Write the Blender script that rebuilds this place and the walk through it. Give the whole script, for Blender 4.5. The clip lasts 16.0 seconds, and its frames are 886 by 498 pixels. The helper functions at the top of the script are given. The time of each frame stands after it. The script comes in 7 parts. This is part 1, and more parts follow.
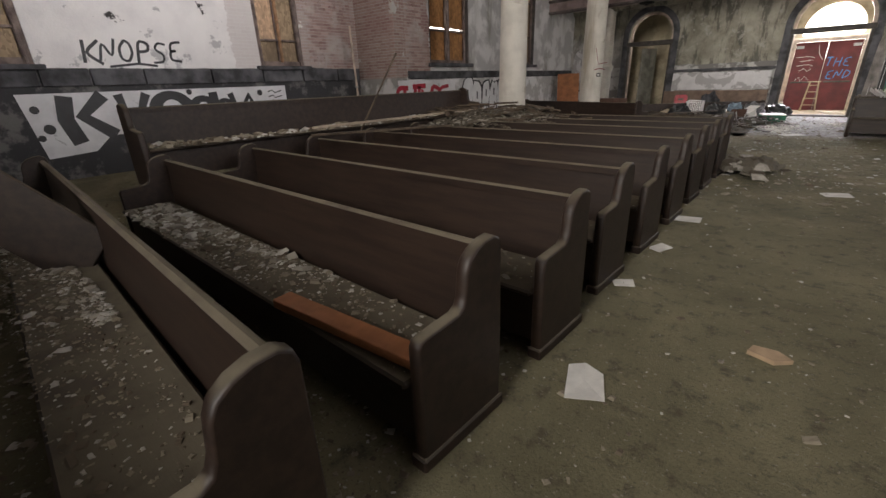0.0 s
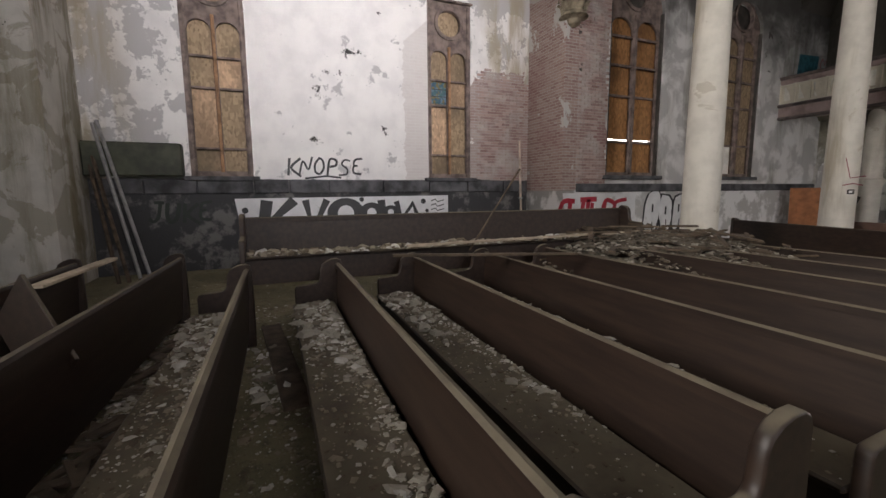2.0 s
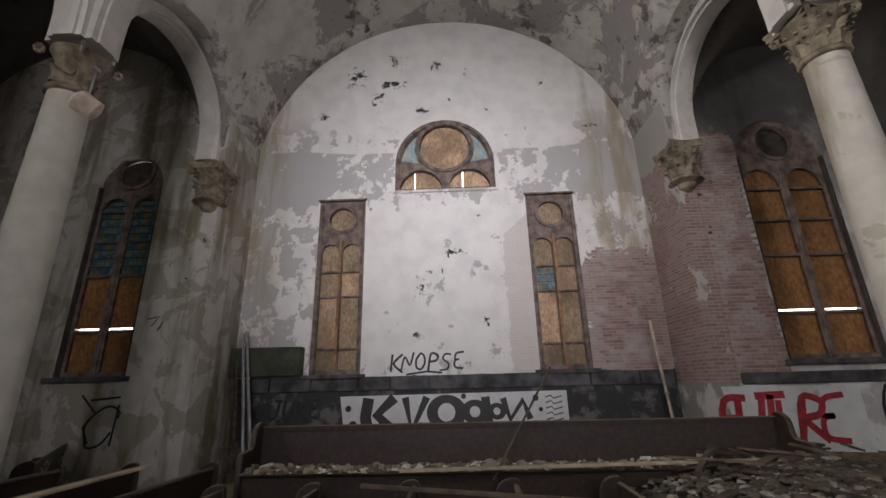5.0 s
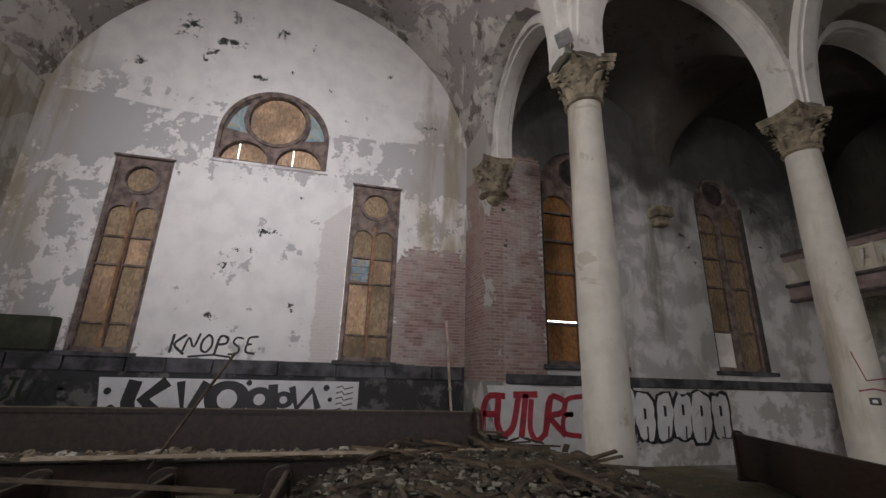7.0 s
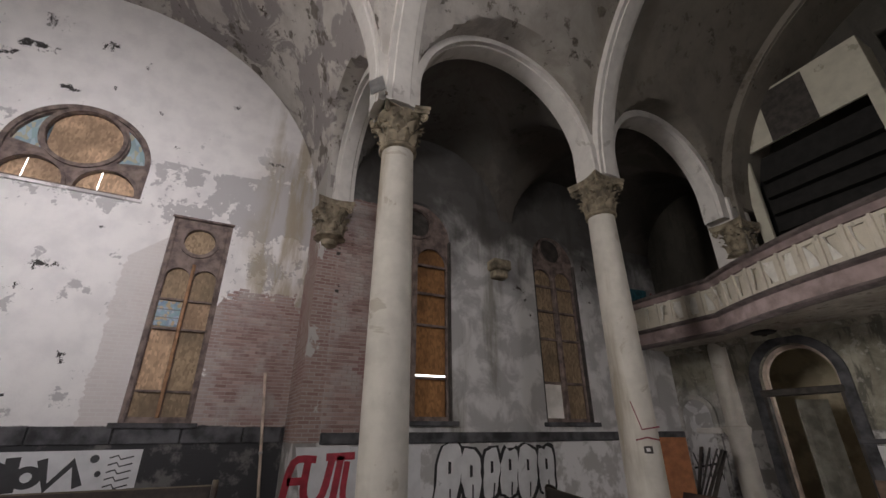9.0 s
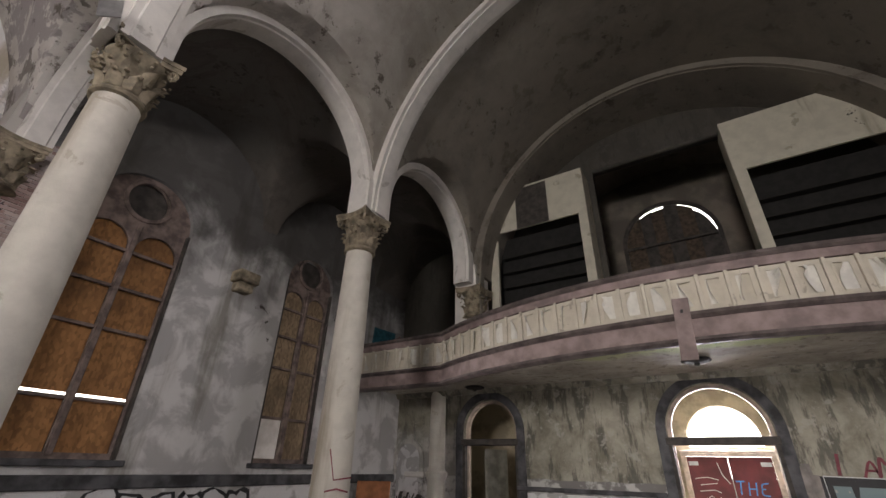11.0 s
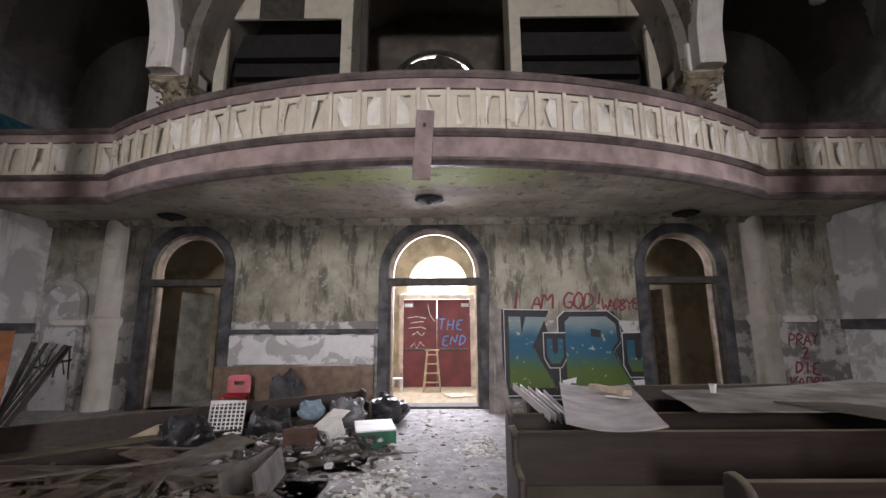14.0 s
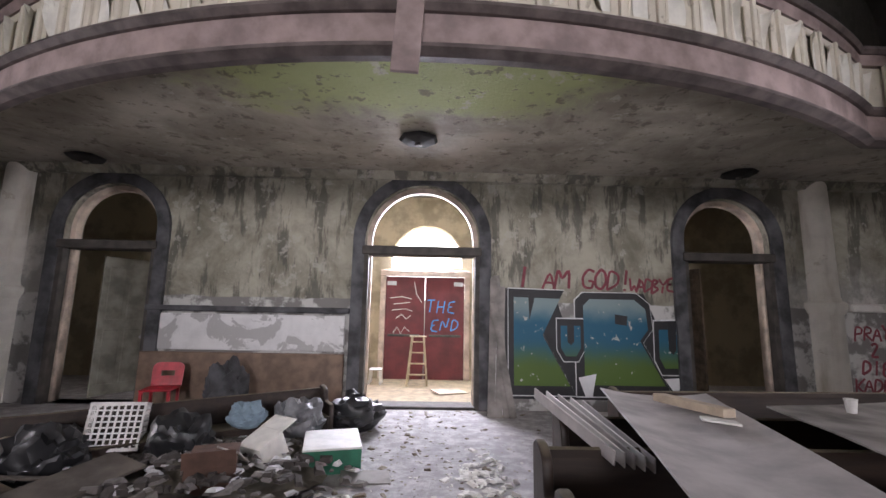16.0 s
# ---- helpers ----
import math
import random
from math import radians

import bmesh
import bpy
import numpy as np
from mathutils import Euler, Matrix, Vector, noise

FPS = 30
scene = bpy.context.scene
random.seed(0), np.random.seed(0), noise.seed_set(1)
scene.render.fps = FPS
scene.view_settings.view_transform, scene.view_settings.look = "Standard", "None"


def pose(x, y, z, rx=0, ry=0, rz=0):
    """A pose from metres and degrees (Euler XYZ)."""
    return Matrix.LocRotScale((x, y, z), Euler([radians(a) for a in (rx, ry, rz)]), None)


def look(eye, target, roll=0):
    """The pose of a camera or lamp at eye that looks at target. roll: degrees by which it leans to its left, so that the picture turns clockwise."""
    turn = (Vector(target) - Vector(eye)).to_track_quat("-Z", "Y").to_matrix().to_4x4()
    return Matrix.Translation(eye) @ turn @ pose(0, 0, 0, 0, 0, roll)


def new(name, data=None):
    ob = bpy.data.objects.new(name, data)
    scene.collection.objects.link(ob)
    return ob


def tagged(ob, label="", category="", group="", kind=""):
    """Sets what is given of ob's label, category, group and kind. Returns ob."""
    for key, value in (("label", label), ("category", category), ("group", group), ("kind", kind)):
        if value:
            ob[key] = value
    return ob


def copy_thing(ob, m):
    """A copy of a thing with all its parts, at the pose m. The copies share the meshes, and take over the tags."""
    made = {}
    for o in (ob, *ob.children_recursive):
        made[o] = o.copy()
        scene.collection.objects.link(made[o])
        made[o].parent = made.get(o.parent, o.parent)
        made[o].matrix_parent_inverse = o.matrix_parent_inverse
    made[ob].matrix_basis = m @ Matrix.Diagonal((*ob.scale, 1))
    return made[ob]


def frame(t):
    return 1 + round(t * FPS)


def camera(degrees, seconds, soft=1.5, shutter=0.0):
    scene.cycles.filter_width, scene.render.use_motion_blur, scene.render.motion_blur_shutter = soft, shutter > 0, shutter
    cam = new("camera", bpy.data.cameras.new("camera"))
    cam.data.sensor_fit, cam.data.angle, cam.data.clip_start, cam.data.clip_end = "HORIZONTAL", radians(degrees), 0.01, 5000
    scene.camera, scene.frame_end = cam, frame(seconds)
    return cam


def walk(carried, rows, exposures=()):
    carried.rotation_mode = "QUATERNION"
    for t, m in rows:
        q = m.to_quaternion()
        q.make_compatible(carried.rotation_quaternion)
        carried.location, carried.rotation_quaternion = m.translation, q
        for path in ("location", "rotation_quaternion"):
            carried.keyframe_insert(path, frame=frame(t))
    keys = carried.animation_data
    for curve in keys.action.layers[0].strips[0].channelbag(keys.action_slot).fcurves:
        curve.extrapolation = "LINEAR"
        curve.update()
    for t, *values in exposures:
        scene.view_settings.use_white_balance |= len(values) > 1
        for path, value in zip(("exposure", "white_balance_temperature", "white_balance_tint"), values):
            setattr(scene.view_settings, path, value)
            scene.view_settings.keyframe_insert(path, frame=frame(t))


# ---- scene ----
cam = camera(92.9, 16.0)
PATH = [
    (0, (0.037, -0.177, 1.512), (-1.182, 1.229, 0.781), -2.0),
    (0.5, (-0.084, 0.262, 1.489), (-1.418, 1.545, 0.732), -1.9),
    (1, (-0.105, 0.696, 1.494), (-1.538, 1.874, 0.746), -3.8),
    (1.5, (-0.092, 1.148, 1.54), (-1.618, 2.251, 0.866), -3.4),
    (2, (-0.193, 1.537, 1.641), (-2.018, 2.312, 1.381), -0.5),
    (2.2, (-0.236, 1.68, 1.669), (-2.136, 2.298, 1.575), -1.4),
    (2.5, (-0.286, 1.898, 1.767), (-2.231, 2.316, 1.979), -2.9),
    (3, (-0.304, 2.277, 1.844), (-2.256, 2.43, 2.252), -4.4),
    (3.5, (-0.408, 2.635, 1.865), (-2.333, 2.735, 2.397), -2.3),
    (4, (-0.473, 3.015, 1.916), (-2.384, 3.037, 2.504), -4.3),
    (4.2, (-0.477, 3.186, 1.901), (-2.389, 3.173, 2.489), -3.1),
    (6.5, (-0.412, 4.926, 1.766), (-2.313, 4.935, 2.39), 1.5),
    (7, (-0.341, 5.605, 1.802), (-2.203, 6.052, 2.376), 1.7),
    (7.5, (-0.295, 6.101, 1.724), (-2.053, 6.851, 2.311), 0.1),
    (8, (-0.201, 6.699, 1.747), (-1.904, 7.521, 2.399), -0.4),
    (8.2, (-0.177, 6.854, 1.777), (-1.858, 7.675, 2.486), -0.5),
    (10.3, (-0.129, 7.732, 2.04), (-1.601, 8.738, 2.946), 0.3),
    (10.5, (-0.135, 7.824, 2.076), (-1.483, 8.999, 2.973), 1.3),
    (11, (0.034, 8.17, 2.153), (-0.925, 9.667, 3.067), 1.5),
    (11.5, (0.161, 8.472, 2.111), (-0.388, 10.143, 3.062), 1.6),
    (12, (0.251, 8.732, 2.046), (0.057, 10.479, 3.001), 0.9),
    (12.5, (0.287, 9.075, 2.016), (0.268, 10.886, 2.863), 0.3),
    (13, (0.247, 9.475, 1.936), (0.205, 11.361, 2.6), 0.8),
    (13.5, (0.165, 9.936, 1.866), (0.126, 11.892, 2.282), 0.1),
    (14, (0.083, 10.434, 1.816), (0.072, 12.402, 2.167), -0.3),
    (14.5, (0.068, 10.926, 1.791), (0.068, 12.894, 2.148), -0.1),
    (15, (0.062, 11.41, 1.818), (0.065, 13.377, 2.18), 0.1),
    (15.5, (0.036, 11.915, 1.775), (0.06, 13.892, 2.073), 1.1),
    (16, (0.071, 12.42, 1.703), (0.104, 14.399, 1.994), 1.1),
]
EXPOSURES = [(0.0, 0.45, 6500, 12), (2.0, 0.6, 6400, 12), (3.0, 0.6, 6300, 13), (4.2, 0.3, 6300, 13), (6.5, -0.05, 6300, 13), (8.0, 0.0, 6350, 14), (10.5, 0.2, 6450, 15), (12.0, 0.65, 6450, 16), (13.0, 0.65, 6400, 17), (14.0, 0.7, 6150, 18), (16.0, 0.68, 6000, 19)]
walk(cam, [(t, look(eye, target, roll)) for t, eye, target, roll in PATH], EXPOSURES)

# ---- plan, in metres ----
XA = -0.1            # the nave's long axis
UC, UA, UT = 5.6, 9.1, 10.7   # columns, aisle walls, transept walls, out from the axis
YL, YA, YB, YC = -2.05, 9.15, 14.0, 18.5   # column rows
YW, YV = 20.1, 23.1  # entrance wall, outer doors
YE = -9.0            # closed east end
YT = 3.55            # transept's middle
Z_CAP = 6.95

# ---- light ----
world = bpy.data.worlds.new("world")
scene.world = world
world.use_nodes = True
wt = world.node_tree
sky = wt.nodes.new("ShaderNodeTexSky")
sky.sky_type, sky.sun_disc = "NISHITA", False
sky.sun_elevation, sky.sun_rotation = radians(38), radians(200)
wt.nodes["Background"].inputs["Strength"].default_value = 0.12
wt.links.new(sky.outputs[0], wt.nodes["Background"].inputs["Color"])
sun = new("sun", bpy.data.lights.new("sun", "SUN"))
sun.data.energy, sun.data.angle, sun.data.color = 2.0, radians(0.5), (1.0, 0.95, 0.88)
sun.matrix_world = look((12, -28, 25), (0, 0, 0))


def area(name, eye, target, w, h, watts, color=(1.0, 0.97, 0.95), spread=170):
    la = bpy.data.lights.new(name, "AREA")
    la.shape, la.size, la.size_y, la.energy, la.color, la.spread = "RECTANGLE", w, h, watts, color, radians(spread)
    ob = new(name, la)
    ob.matrix_world = look(eye, target)
    return ob


# daylight from opposite transept windows, assumed east window, vestibule fanlight; unseen side-room fill added
# extra narrow cone, added to shape an arched light edge on the wall
area("window_light", (XA + UT - 0.05, YT, 7.6), (XA - UT, YT, 5.9), 2.5, 2.0, 78, (1.0, 0.96, 0.97), 33)
area("window_light", (XA + UT - 0.05, YT, 7.9), (XA - 9, YT, 7.6), 2.5, 2.0, 110, (1.0, 0.95, 0.93), 66)
area("window_light", (XA + UT - 0.05, 0.7, 4.3), (XA, 0.9, 5.0), 1.1, 4.2, 30, (1.0, 0.95, 0.92), 110)
area("window_light", (XA + UT - 0.05, 6.4, 4.3), (XA, 6.2, 5.0), 1.1, 4.2, 30, (1.0, 0.95, 0.92), 110)
# unseen fill before the boarded far aisle window, added to brighten the near aisle
area("window_light", (XA + UA - 0.05, 11.2, 4.6), (XA - UA, 13.0, 3.0), 1.6, 4.0, 75, (1.0, 0.96, 0.94), 110)
area("window_light", (XA, YE + 0.1, 6.2), (XA, 14, 4.7), 3.0, 4.0, 390, (1.0, 0.95, 0.88), 80)
area("fanlight_glow", (XA - 0.1, YV - 0.06, 3.35), (XA - 0.1, YW - 3.0, 0.0), 1.7, 0.9, 330, (0.97, 0.97, 1.0))
# unseen overhead fill, added below the closed vestibule ceiling
area("vestibule_light", (XA, 21.6, 4.55), (XA, 21.4, 0.0), 1.6, 1.6, 8, (1.0, 0.93, 0.82))
# made-up lamps that brighten the rooms behind the side doors
for xx in (-5.3, 5.0):
    area("window_light", (xx, YV - 0.06, 3.0), (xx * 1.12, YW, 1.6), 0.6, 1.6, 9, (1.0, 0.92, 0.8))

# daylight through the pale lower panes of the aisle windows by the gallery
for s in (-1, 1):
    area("window_light", (XA + s * (UA - 0.04), 15.3, 2.65), (XA - s * 8.2, YW, 1.6), 0.6, 0.8, 24, (1.0, 0.95, 0.90), 60)

# ---- node helpers ----
class Mat:
    def __init__(self, name, rough=0.85, metal=0.0):
        self.m = bpy.data.materials.new(name)
        self.m.use_nodes = True
        self.t = self.m.node_tree
        self.b = self.t.nodes["Principled BSDF"]
        self.b.inputs["Roughness"].default_value, self.b.inputs["Metallic"].default_value = rough, metal
        self.p = self.t.nodes.new("ShaderNodeNewGeometry").outputs["Position"]

    def put(self, sock, v):
        if isinstance(v, (int, float)):
            sock.default_value = v
        elif isinstance(v, tuple):
            sock.default_value = (*v, 1.0)[:4] if sock.type == "RGBA" else v
        else:
            self.t.links.new(v, sock)

    def scaled(self, sx, sy, sz):
        n = self.t.nodes.new("ShaderNodeVectorMath")
        n.operation = "MULTIPLY"
        self.t.links.new(self.p, n.inputs[0])
        n.inputs[1].default_value = (sx, sy, sz)
        return n.outputs[0]

    def noise(self, scale, detail=6.0, rough=0.55, vec=None, dist=0.0):
        n = self.t.nodes.new("ShaderNodeTexNoise")
        self.put(n.inputs["Vector"], vec if vec is not None else self.p)
        n.inputs["Scale"].default_value, n.inputs["Detail"].default_value = scale, detail
        n.inputs["Roughness"].default_value, n.inputs["Distortion"].default_value = rough, dist
        return n.outputs["Fac"]

    def axis(self, i):
        n = self.t.nodes.new("ShaderNodeSeparateXYZ")
        self.t.links.new(self.p, n.inputs[0])
        return n.outputs[i]

    def math(self, op, a, b=0.0):
        n = self.t.nodes.new("ShaderNodeMath")
        n.operation = op
        self.put(n.inputs[0], a)
        self.put(n.inputs[1], b)
        return n.outputs[0]

    def step(self, v, lo, hi, a=0.0, b=1.0):
        n = self.t.nodes.new("ShaderNodeMapRange")
        n.interpolation_type = "SMOOTHSTEP"
        for i, w in enumerate((v, lo, hi, a, b)):
            self.put(n.inputs[i], w)
        return n.outputs[0]

    def mix(self, f, a, b):
        n = self.t.nodes.new("ShaderNodeMix")
        n.data_type = "RGBA"
        self.put(n.inputs[0], f)
        self.put(n.inputs[6], a)
        self.put(n.inputs[7], b)
        return n.outputs[2]

    def rand(self):
        return self.t.nodes.new("ShaderNodeObjectInfo").outputs["Random"]

    def island(self):
        n = self.t.nodes.new("ShaderNodeNewGeometry")
        return n.outputs["Random Per Island"]

    def done(self, col, bump=None, strength=0.3, dist=0.02, rough=None):
        self.put(self.b.inputs["Base Color"], col)
        if rough is not None:
            self.put(self.b.inputs["Roughness"], rough)
        if bump is not None:
            n = self.t.nodes.new("ShaderNodeBump")
            n.inputs["Strength"].default_value, n.inputs["Distance"].default_value = strength, dist
            self.put(n.inputs["Height"], bump)
            self.t.links.new(n.outputs[0], self.b.inputs["Normal"])
        return self.m


def plain(name, col, rough=0.8, metal=0.0, vary=0.25, scale=6.0, bump=0.15):
    m = Mat(name, rough, metal)
    f = m.noise(scale, 7)
    dark = tuple(c * (1 - vary) for c in col)
    light = tuple(min(1, c * (1 + vary)) for c in col)
    c = m.mix(m.step(f, 0.3, 0.7), dark, light)
    return m.done(c, m.noise(scale * 9, 4), bump, 0.01)


def plaster(name, base, under, amount=0.5, stain=(0.25, 0.22, 0.15), stain_at=0.6, fine=1.0, bits=True):
    """Old paint on plaster: peeled patches, run-down stains, small bare holes."""
    m = Mat(name, 0.9)
    big = m.noise(0.9 * fine, 9, 0.62, dist=0.6)
    peel = m.step(big, amount, amount + 0.03)
    c = m.mix(m.step(m.noise(3.5, 6), 0.35, 0.7), base, tuple(v * 0.86 for v in base))
    c = m.mix(m.math("MULTIPLY", peel, 0.85), c, under)
    run = m.noise(1.1, 6, 0.6, m.scaled(1.6, 1.6, 0.22))
    c = m.mix(m.step(run, stain_at, stain_at + 0.2, 0.0, 0.75), c, stain)
    h = m.math("SUBTRACT", m.noise(30, 4), m.math("MULTIPLY", peel, 1.5))
    if bits:
        hole = m.step(m.math("MULTIPLY", m.noise(2.6, 8, 0.7), m.step(m.noise(0.35, 2), 0.45, 0.62)), 0.60, 0.615)
        c = m.mix(hole, c, (0.05, 0.045, 0.04))
        h = m.math("SUBTRACT", h, m.math("MULTIPLY", hole, 3.0))
    return m.done(c, h, 0.35, 0.012)


def brick_color(m, vec_u):
    n = m.t.nodes.new("ShaderNodeTexBrick")
    comb = m.t.nodes.new("ShaderNodeCombineXYZ")
    m.put(comb.inputs[0], vec_u)
    m.put(comb.inputs[1], m.axis(2))
    m.t.links.new(comb.outputs[0], n.inputs["Vector"])
    n.inputs["Scale"].default_value = 1.0
    n.inputs["Brick Width"].default_value, n.inputs["Row Height"].default_value = 0.23, 0.075
    n.inputs["Mortar Size"].default_value = 0.008
    n.inputs["Color1"].default_value = (0.27, 0.165, 0.15, 1)
    n.inputs["Color2"].default_value = (0.38, 0.28, 0.25, 1)
    n.inputs["Mortar"].default_value = (0.42, 0.38, 0.35, 1)
    return n.outputs["Color"], n.outputs["Fac"]


def transept_plaster():
    """White wall paint, grey where it peeled, yellow at the corners, brick laid bare, dark wainscot below."""
    m = Mat("transept_plaster", 0.88)
    y, z = m.axis(1), m.axis(2)
    wob = m.math("SUBTRACT", m.noise(0.75, 9, 0.6, dist=0.4), 0.5)
    wob2 = m.math("SUBTRACT", m.noise(1.9, 9, 0.66), 0.5)
    c = m.mix(m.step(m.noise(2.2, 7), 0.35, 0.72), (0.80, 0.78, 0.76), (0.70, 0.68, 0.67))
    # grey band of lost paint below the lunette and at the left
    band = m.math("MULTIPLY", m.step(m.math("ADD", z, m.math("MULTIPLY", wob, 2.5)), 6.3, 6.8), m.step(m.math("ADD", z, m.math("MULTIPLY", wob2, 1.0)), 8.1, 7.9))
    side = m.math("ADD", m.step(y, 1.2, -0.6, 0.0, 0.13), m.step(y, 6.2, 8.0, 0.0, 0.12))
    grey = m.step(m.math("ADD", m.math("ADD", wob2, side), m.math("MULTIPLY", band, 0.14)), 0.10, 0.13)
    grey = m.math("MULTIPLY", grey, m.step(z, 9.6, 8.2))
    c = m.mix(m.math("MULTIPLY", grey, 0.9), c, (0.44, 0.43, 0.43))
    # yellow-brown damp at both corners
    damp = m.math("ADD", m.step(y, -0.5, -1.5), m.step(m.math("ADD", y, m.math("MULTIPLY", wob, 1.6)), 7.0, 8.0))
    run = m.noise(1.3, 7, 0.6, m.scaled(1.5, 1.5, 0.25))
    c = m.mix(m.math("MULTIPLY", m.step(run, 0.40, 0.58), m.math("MULTIPLY", damp, 0.75)), c, (0.34, 0.28, 0.175))
    bc, bf = brick_color(m, y)
    bc = m.mix(m.step(m.noise(0.9, 5), 0.4, 0.65, 0.0, 0.55), bc, (0.42, 0.38, 0.36))
    lay = m.math("MULTIPLY", m.step(m.math("ADD", y, m.math("MULTIPLY", wob, 1.7)), 6.75, 6.78), m.step(m.math("ADD", z, m.math("MULTIPLY", wob2, 2.2)), 4.75, 4.72))
    lay2 = m.math("MULTIPLY", m.math("MULTIPLY", m.step(m.math("ADD", y, m.math("MULTIPLY", wob2, 0.5)), 5.0, 5.02), m.step(y, 6.0, 5.98)), m.step(m.math("ADD", z, m.math("MULTIPLY", y, -0.9)), 0.95, 0.90))
    c = m.mix(lay, c, bc)
    pale = m.mix(0.68, bc, (0.74, 0.72, 0.70))
    c = m.mix(m.math("MULTIPLY", lay2, 0.9), c, pale)
    # bare black holes in the plaster
    rag = m.math("MULTIPLY", m.math("SUBTRACT", m.noise(4.6, 10, 0.78), 0.5), 11.0)
    hole = None
    for y0, z0, ry, rz in ((1.0, 10.5, 0.36, 0.40), (2.2, 11.1, 0.28, 0.36), (1.63, 9.75, 0.34, 0.24), (2.1, 10.2, 0.5, 0.16), (3.3, 10.8, 0.20, 0.24), (4.2, 10.6, 0.06, 0.20), (6.4, 10.2, 0.10, 0.22), (4.8, 9.24, 0.14, 0.10), (0.0, 9.2, 0.3, 0.14), (2.9, 9.3, 0.2, 0.1), (3.7, 9.6, 0.1, 0.14), (3.6, 5.0, 0.42, 0.13), (3.3, 4.5, 0.36, 0.10), (2.88, 4.12, 0.16, 0.30), (4.43, 3.26, 0.14, 0.2), (2.7, 2.92, 0.22, 0.1), (4.4, 6.0, 0.08, 0.06), (5.3, 8.4, 0.1, 0.05), (1.55, 6.3, 0.06, 0.1), (7.6, 8.6, 0.2, 0.08)):
        a = m.math("DIVIDE", m.math("SUBTRACT", y, y0), ry)
        b = m.math("DIVIDE", m.math("SUBTRACT", z, z0), rz)
        d = m.math("ADD", m.math("ADD", m.math("MULTIPLY", a, a), m.math("MULTIPLY", b, b)), rag)
        hit = m.step(d, 0.05, -0.1)
        hole = hit if hole is None else m.math("MAXIMUM", hole, hit)
    c = m.mix(hole, c, (0.045, 0.042, 0.04))
    low = m.step(m.math("ADD", z, m.math("MULTIPLY", wob2, 0.25)), 2.02, 1.98)
    dk = m.mix(m.step(m.noise(1.7, 8, 0.65), 0.52, 0.62), (0.045, 0.045, 0.048), (0.15, 0.145, 0.14))
    c = m.mix(low, c, dk)
    h = m.math("SUBTRACT", m.math("SUBTRACT", m.noise(26, 4), m.math("MULTIPLY", m.math("MAXIMUM", lay, lay2), m.math("MULTIPLY", bf, 2.0))), m.math("MULTIPLY", hole, 3.0))
    h = m.math("SUBTRACT", h, m.math("MULTIPLY", grey, 1.0))
    return m.done(c, h, 0.35, 0.012)


def aisle_plaster():
    """Grey stained plaster, brick near the transept, dark rail and pale dado below, shade painted in above."""
    m = Mat("aisle_plaster", 0.9)
    y, z = m.axis(1), m.axis(2)
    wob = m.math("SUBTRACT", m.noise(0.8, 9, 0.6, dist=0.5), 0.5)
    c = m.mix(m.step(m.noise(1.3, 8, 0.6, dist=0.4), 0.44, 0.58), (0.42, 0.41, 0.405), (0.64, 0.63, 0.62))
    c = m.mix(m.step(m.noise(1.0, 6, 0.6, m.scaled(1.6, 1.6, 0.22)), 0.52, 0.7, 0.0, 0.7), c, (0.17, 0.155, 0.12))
    # shade under the aisle vault, painted in as a ramp with height
    darkening = m.step(m.math("ADD", z, m.math("MULTIPLY", wob, 4.0)), 5.3, 7.4)
    c = m.mix(m.math("MULTIPLY", darkening, 0.9), c, (0.05, 0.046, 0.042))
    low = m.step(m.math("ADD", z, m.math("MULTIPLY", wob, 0.3)), 1.70, 1.66)
    dd = m.mix(m.step(m.noise(1.5, 8, 0.65), 0.46, 0.56), (0.46, 0.45, 0.44), (0.74, 0.73, 0.73))
    c = m.mix(low, c, dd)
    bc, bf = brick_color(m, y)
    bc = m.mix(m.step(m.noise(0.7, 4), 0.5, 0.66, 0.0, 0.35), bc, (0.25, 0.11, 0.115))
    bare = m.math("MULTIPLY", m.step(m.math("ADD", y, m.math("MULTIPLY", wob, 0.9)), 10.18, 10.16), m.math("MULTIPLY", m.step(z, 1.70, 1.72), m.step(m.math("ADD", z, m.math("MULTIPLY", wob, 0.8)), 7.15, 7.12)))
    c = m.mix(bare, c, bc)
    hole = m.step(m.math("MULTIPLY", m.noise(2.4, 8, 0.7), m.step(m.noise(0.4, 2), 0.46, 0.6)), 0.60, 0.615)
    c = m.mix(hole, c, (0.07, 0.06, 0.055))
    return m.done(c, m.math("SUBTRACT", m.noise(24, 5), m.math("MULTIPLY", bare, m.math("MULTIPLY", bf, 2.0))), 0.35, 0.012)


def brick_wall():
    m = Mat("bare_brick", 0.92)
    u = m.math("ADD", m.axis(0), m.axis(1))
    c, f = brick_color(m, u)
    wob = m.noise(0.9, 9, 0.6, dist=0.5)
    c = m.mix(m.step(m.noise(0.7, 4), 0.5, 0.66, 0.0, 0.35), c, (0.25, 0.11, 0.115))
    c = m.mix(m.step(wob, 0.6, 0.62), c, (0.52, 0.50, 0.48))
    low = m.step(m.axis(2), 1.72, 1.68)
    c = m.mix(low, c, m.mix(m.step(m.noise(1.5, 8), 0.46, 0.56), (0.30, 0.29, 0.28), (0.62, 0.60, 0.60)))
    top = m.step(m.math("ADD", m.axis(2), wob), 7.35, 7.4)
    c = m.mix(top, c, (0.42, 0.40, 0.37))
    return m.done(c, m.math("SUBTRACT", m.noise(28, 4), m.math("MULTIPLY", f, 2.0)), 0.4, 0.012)


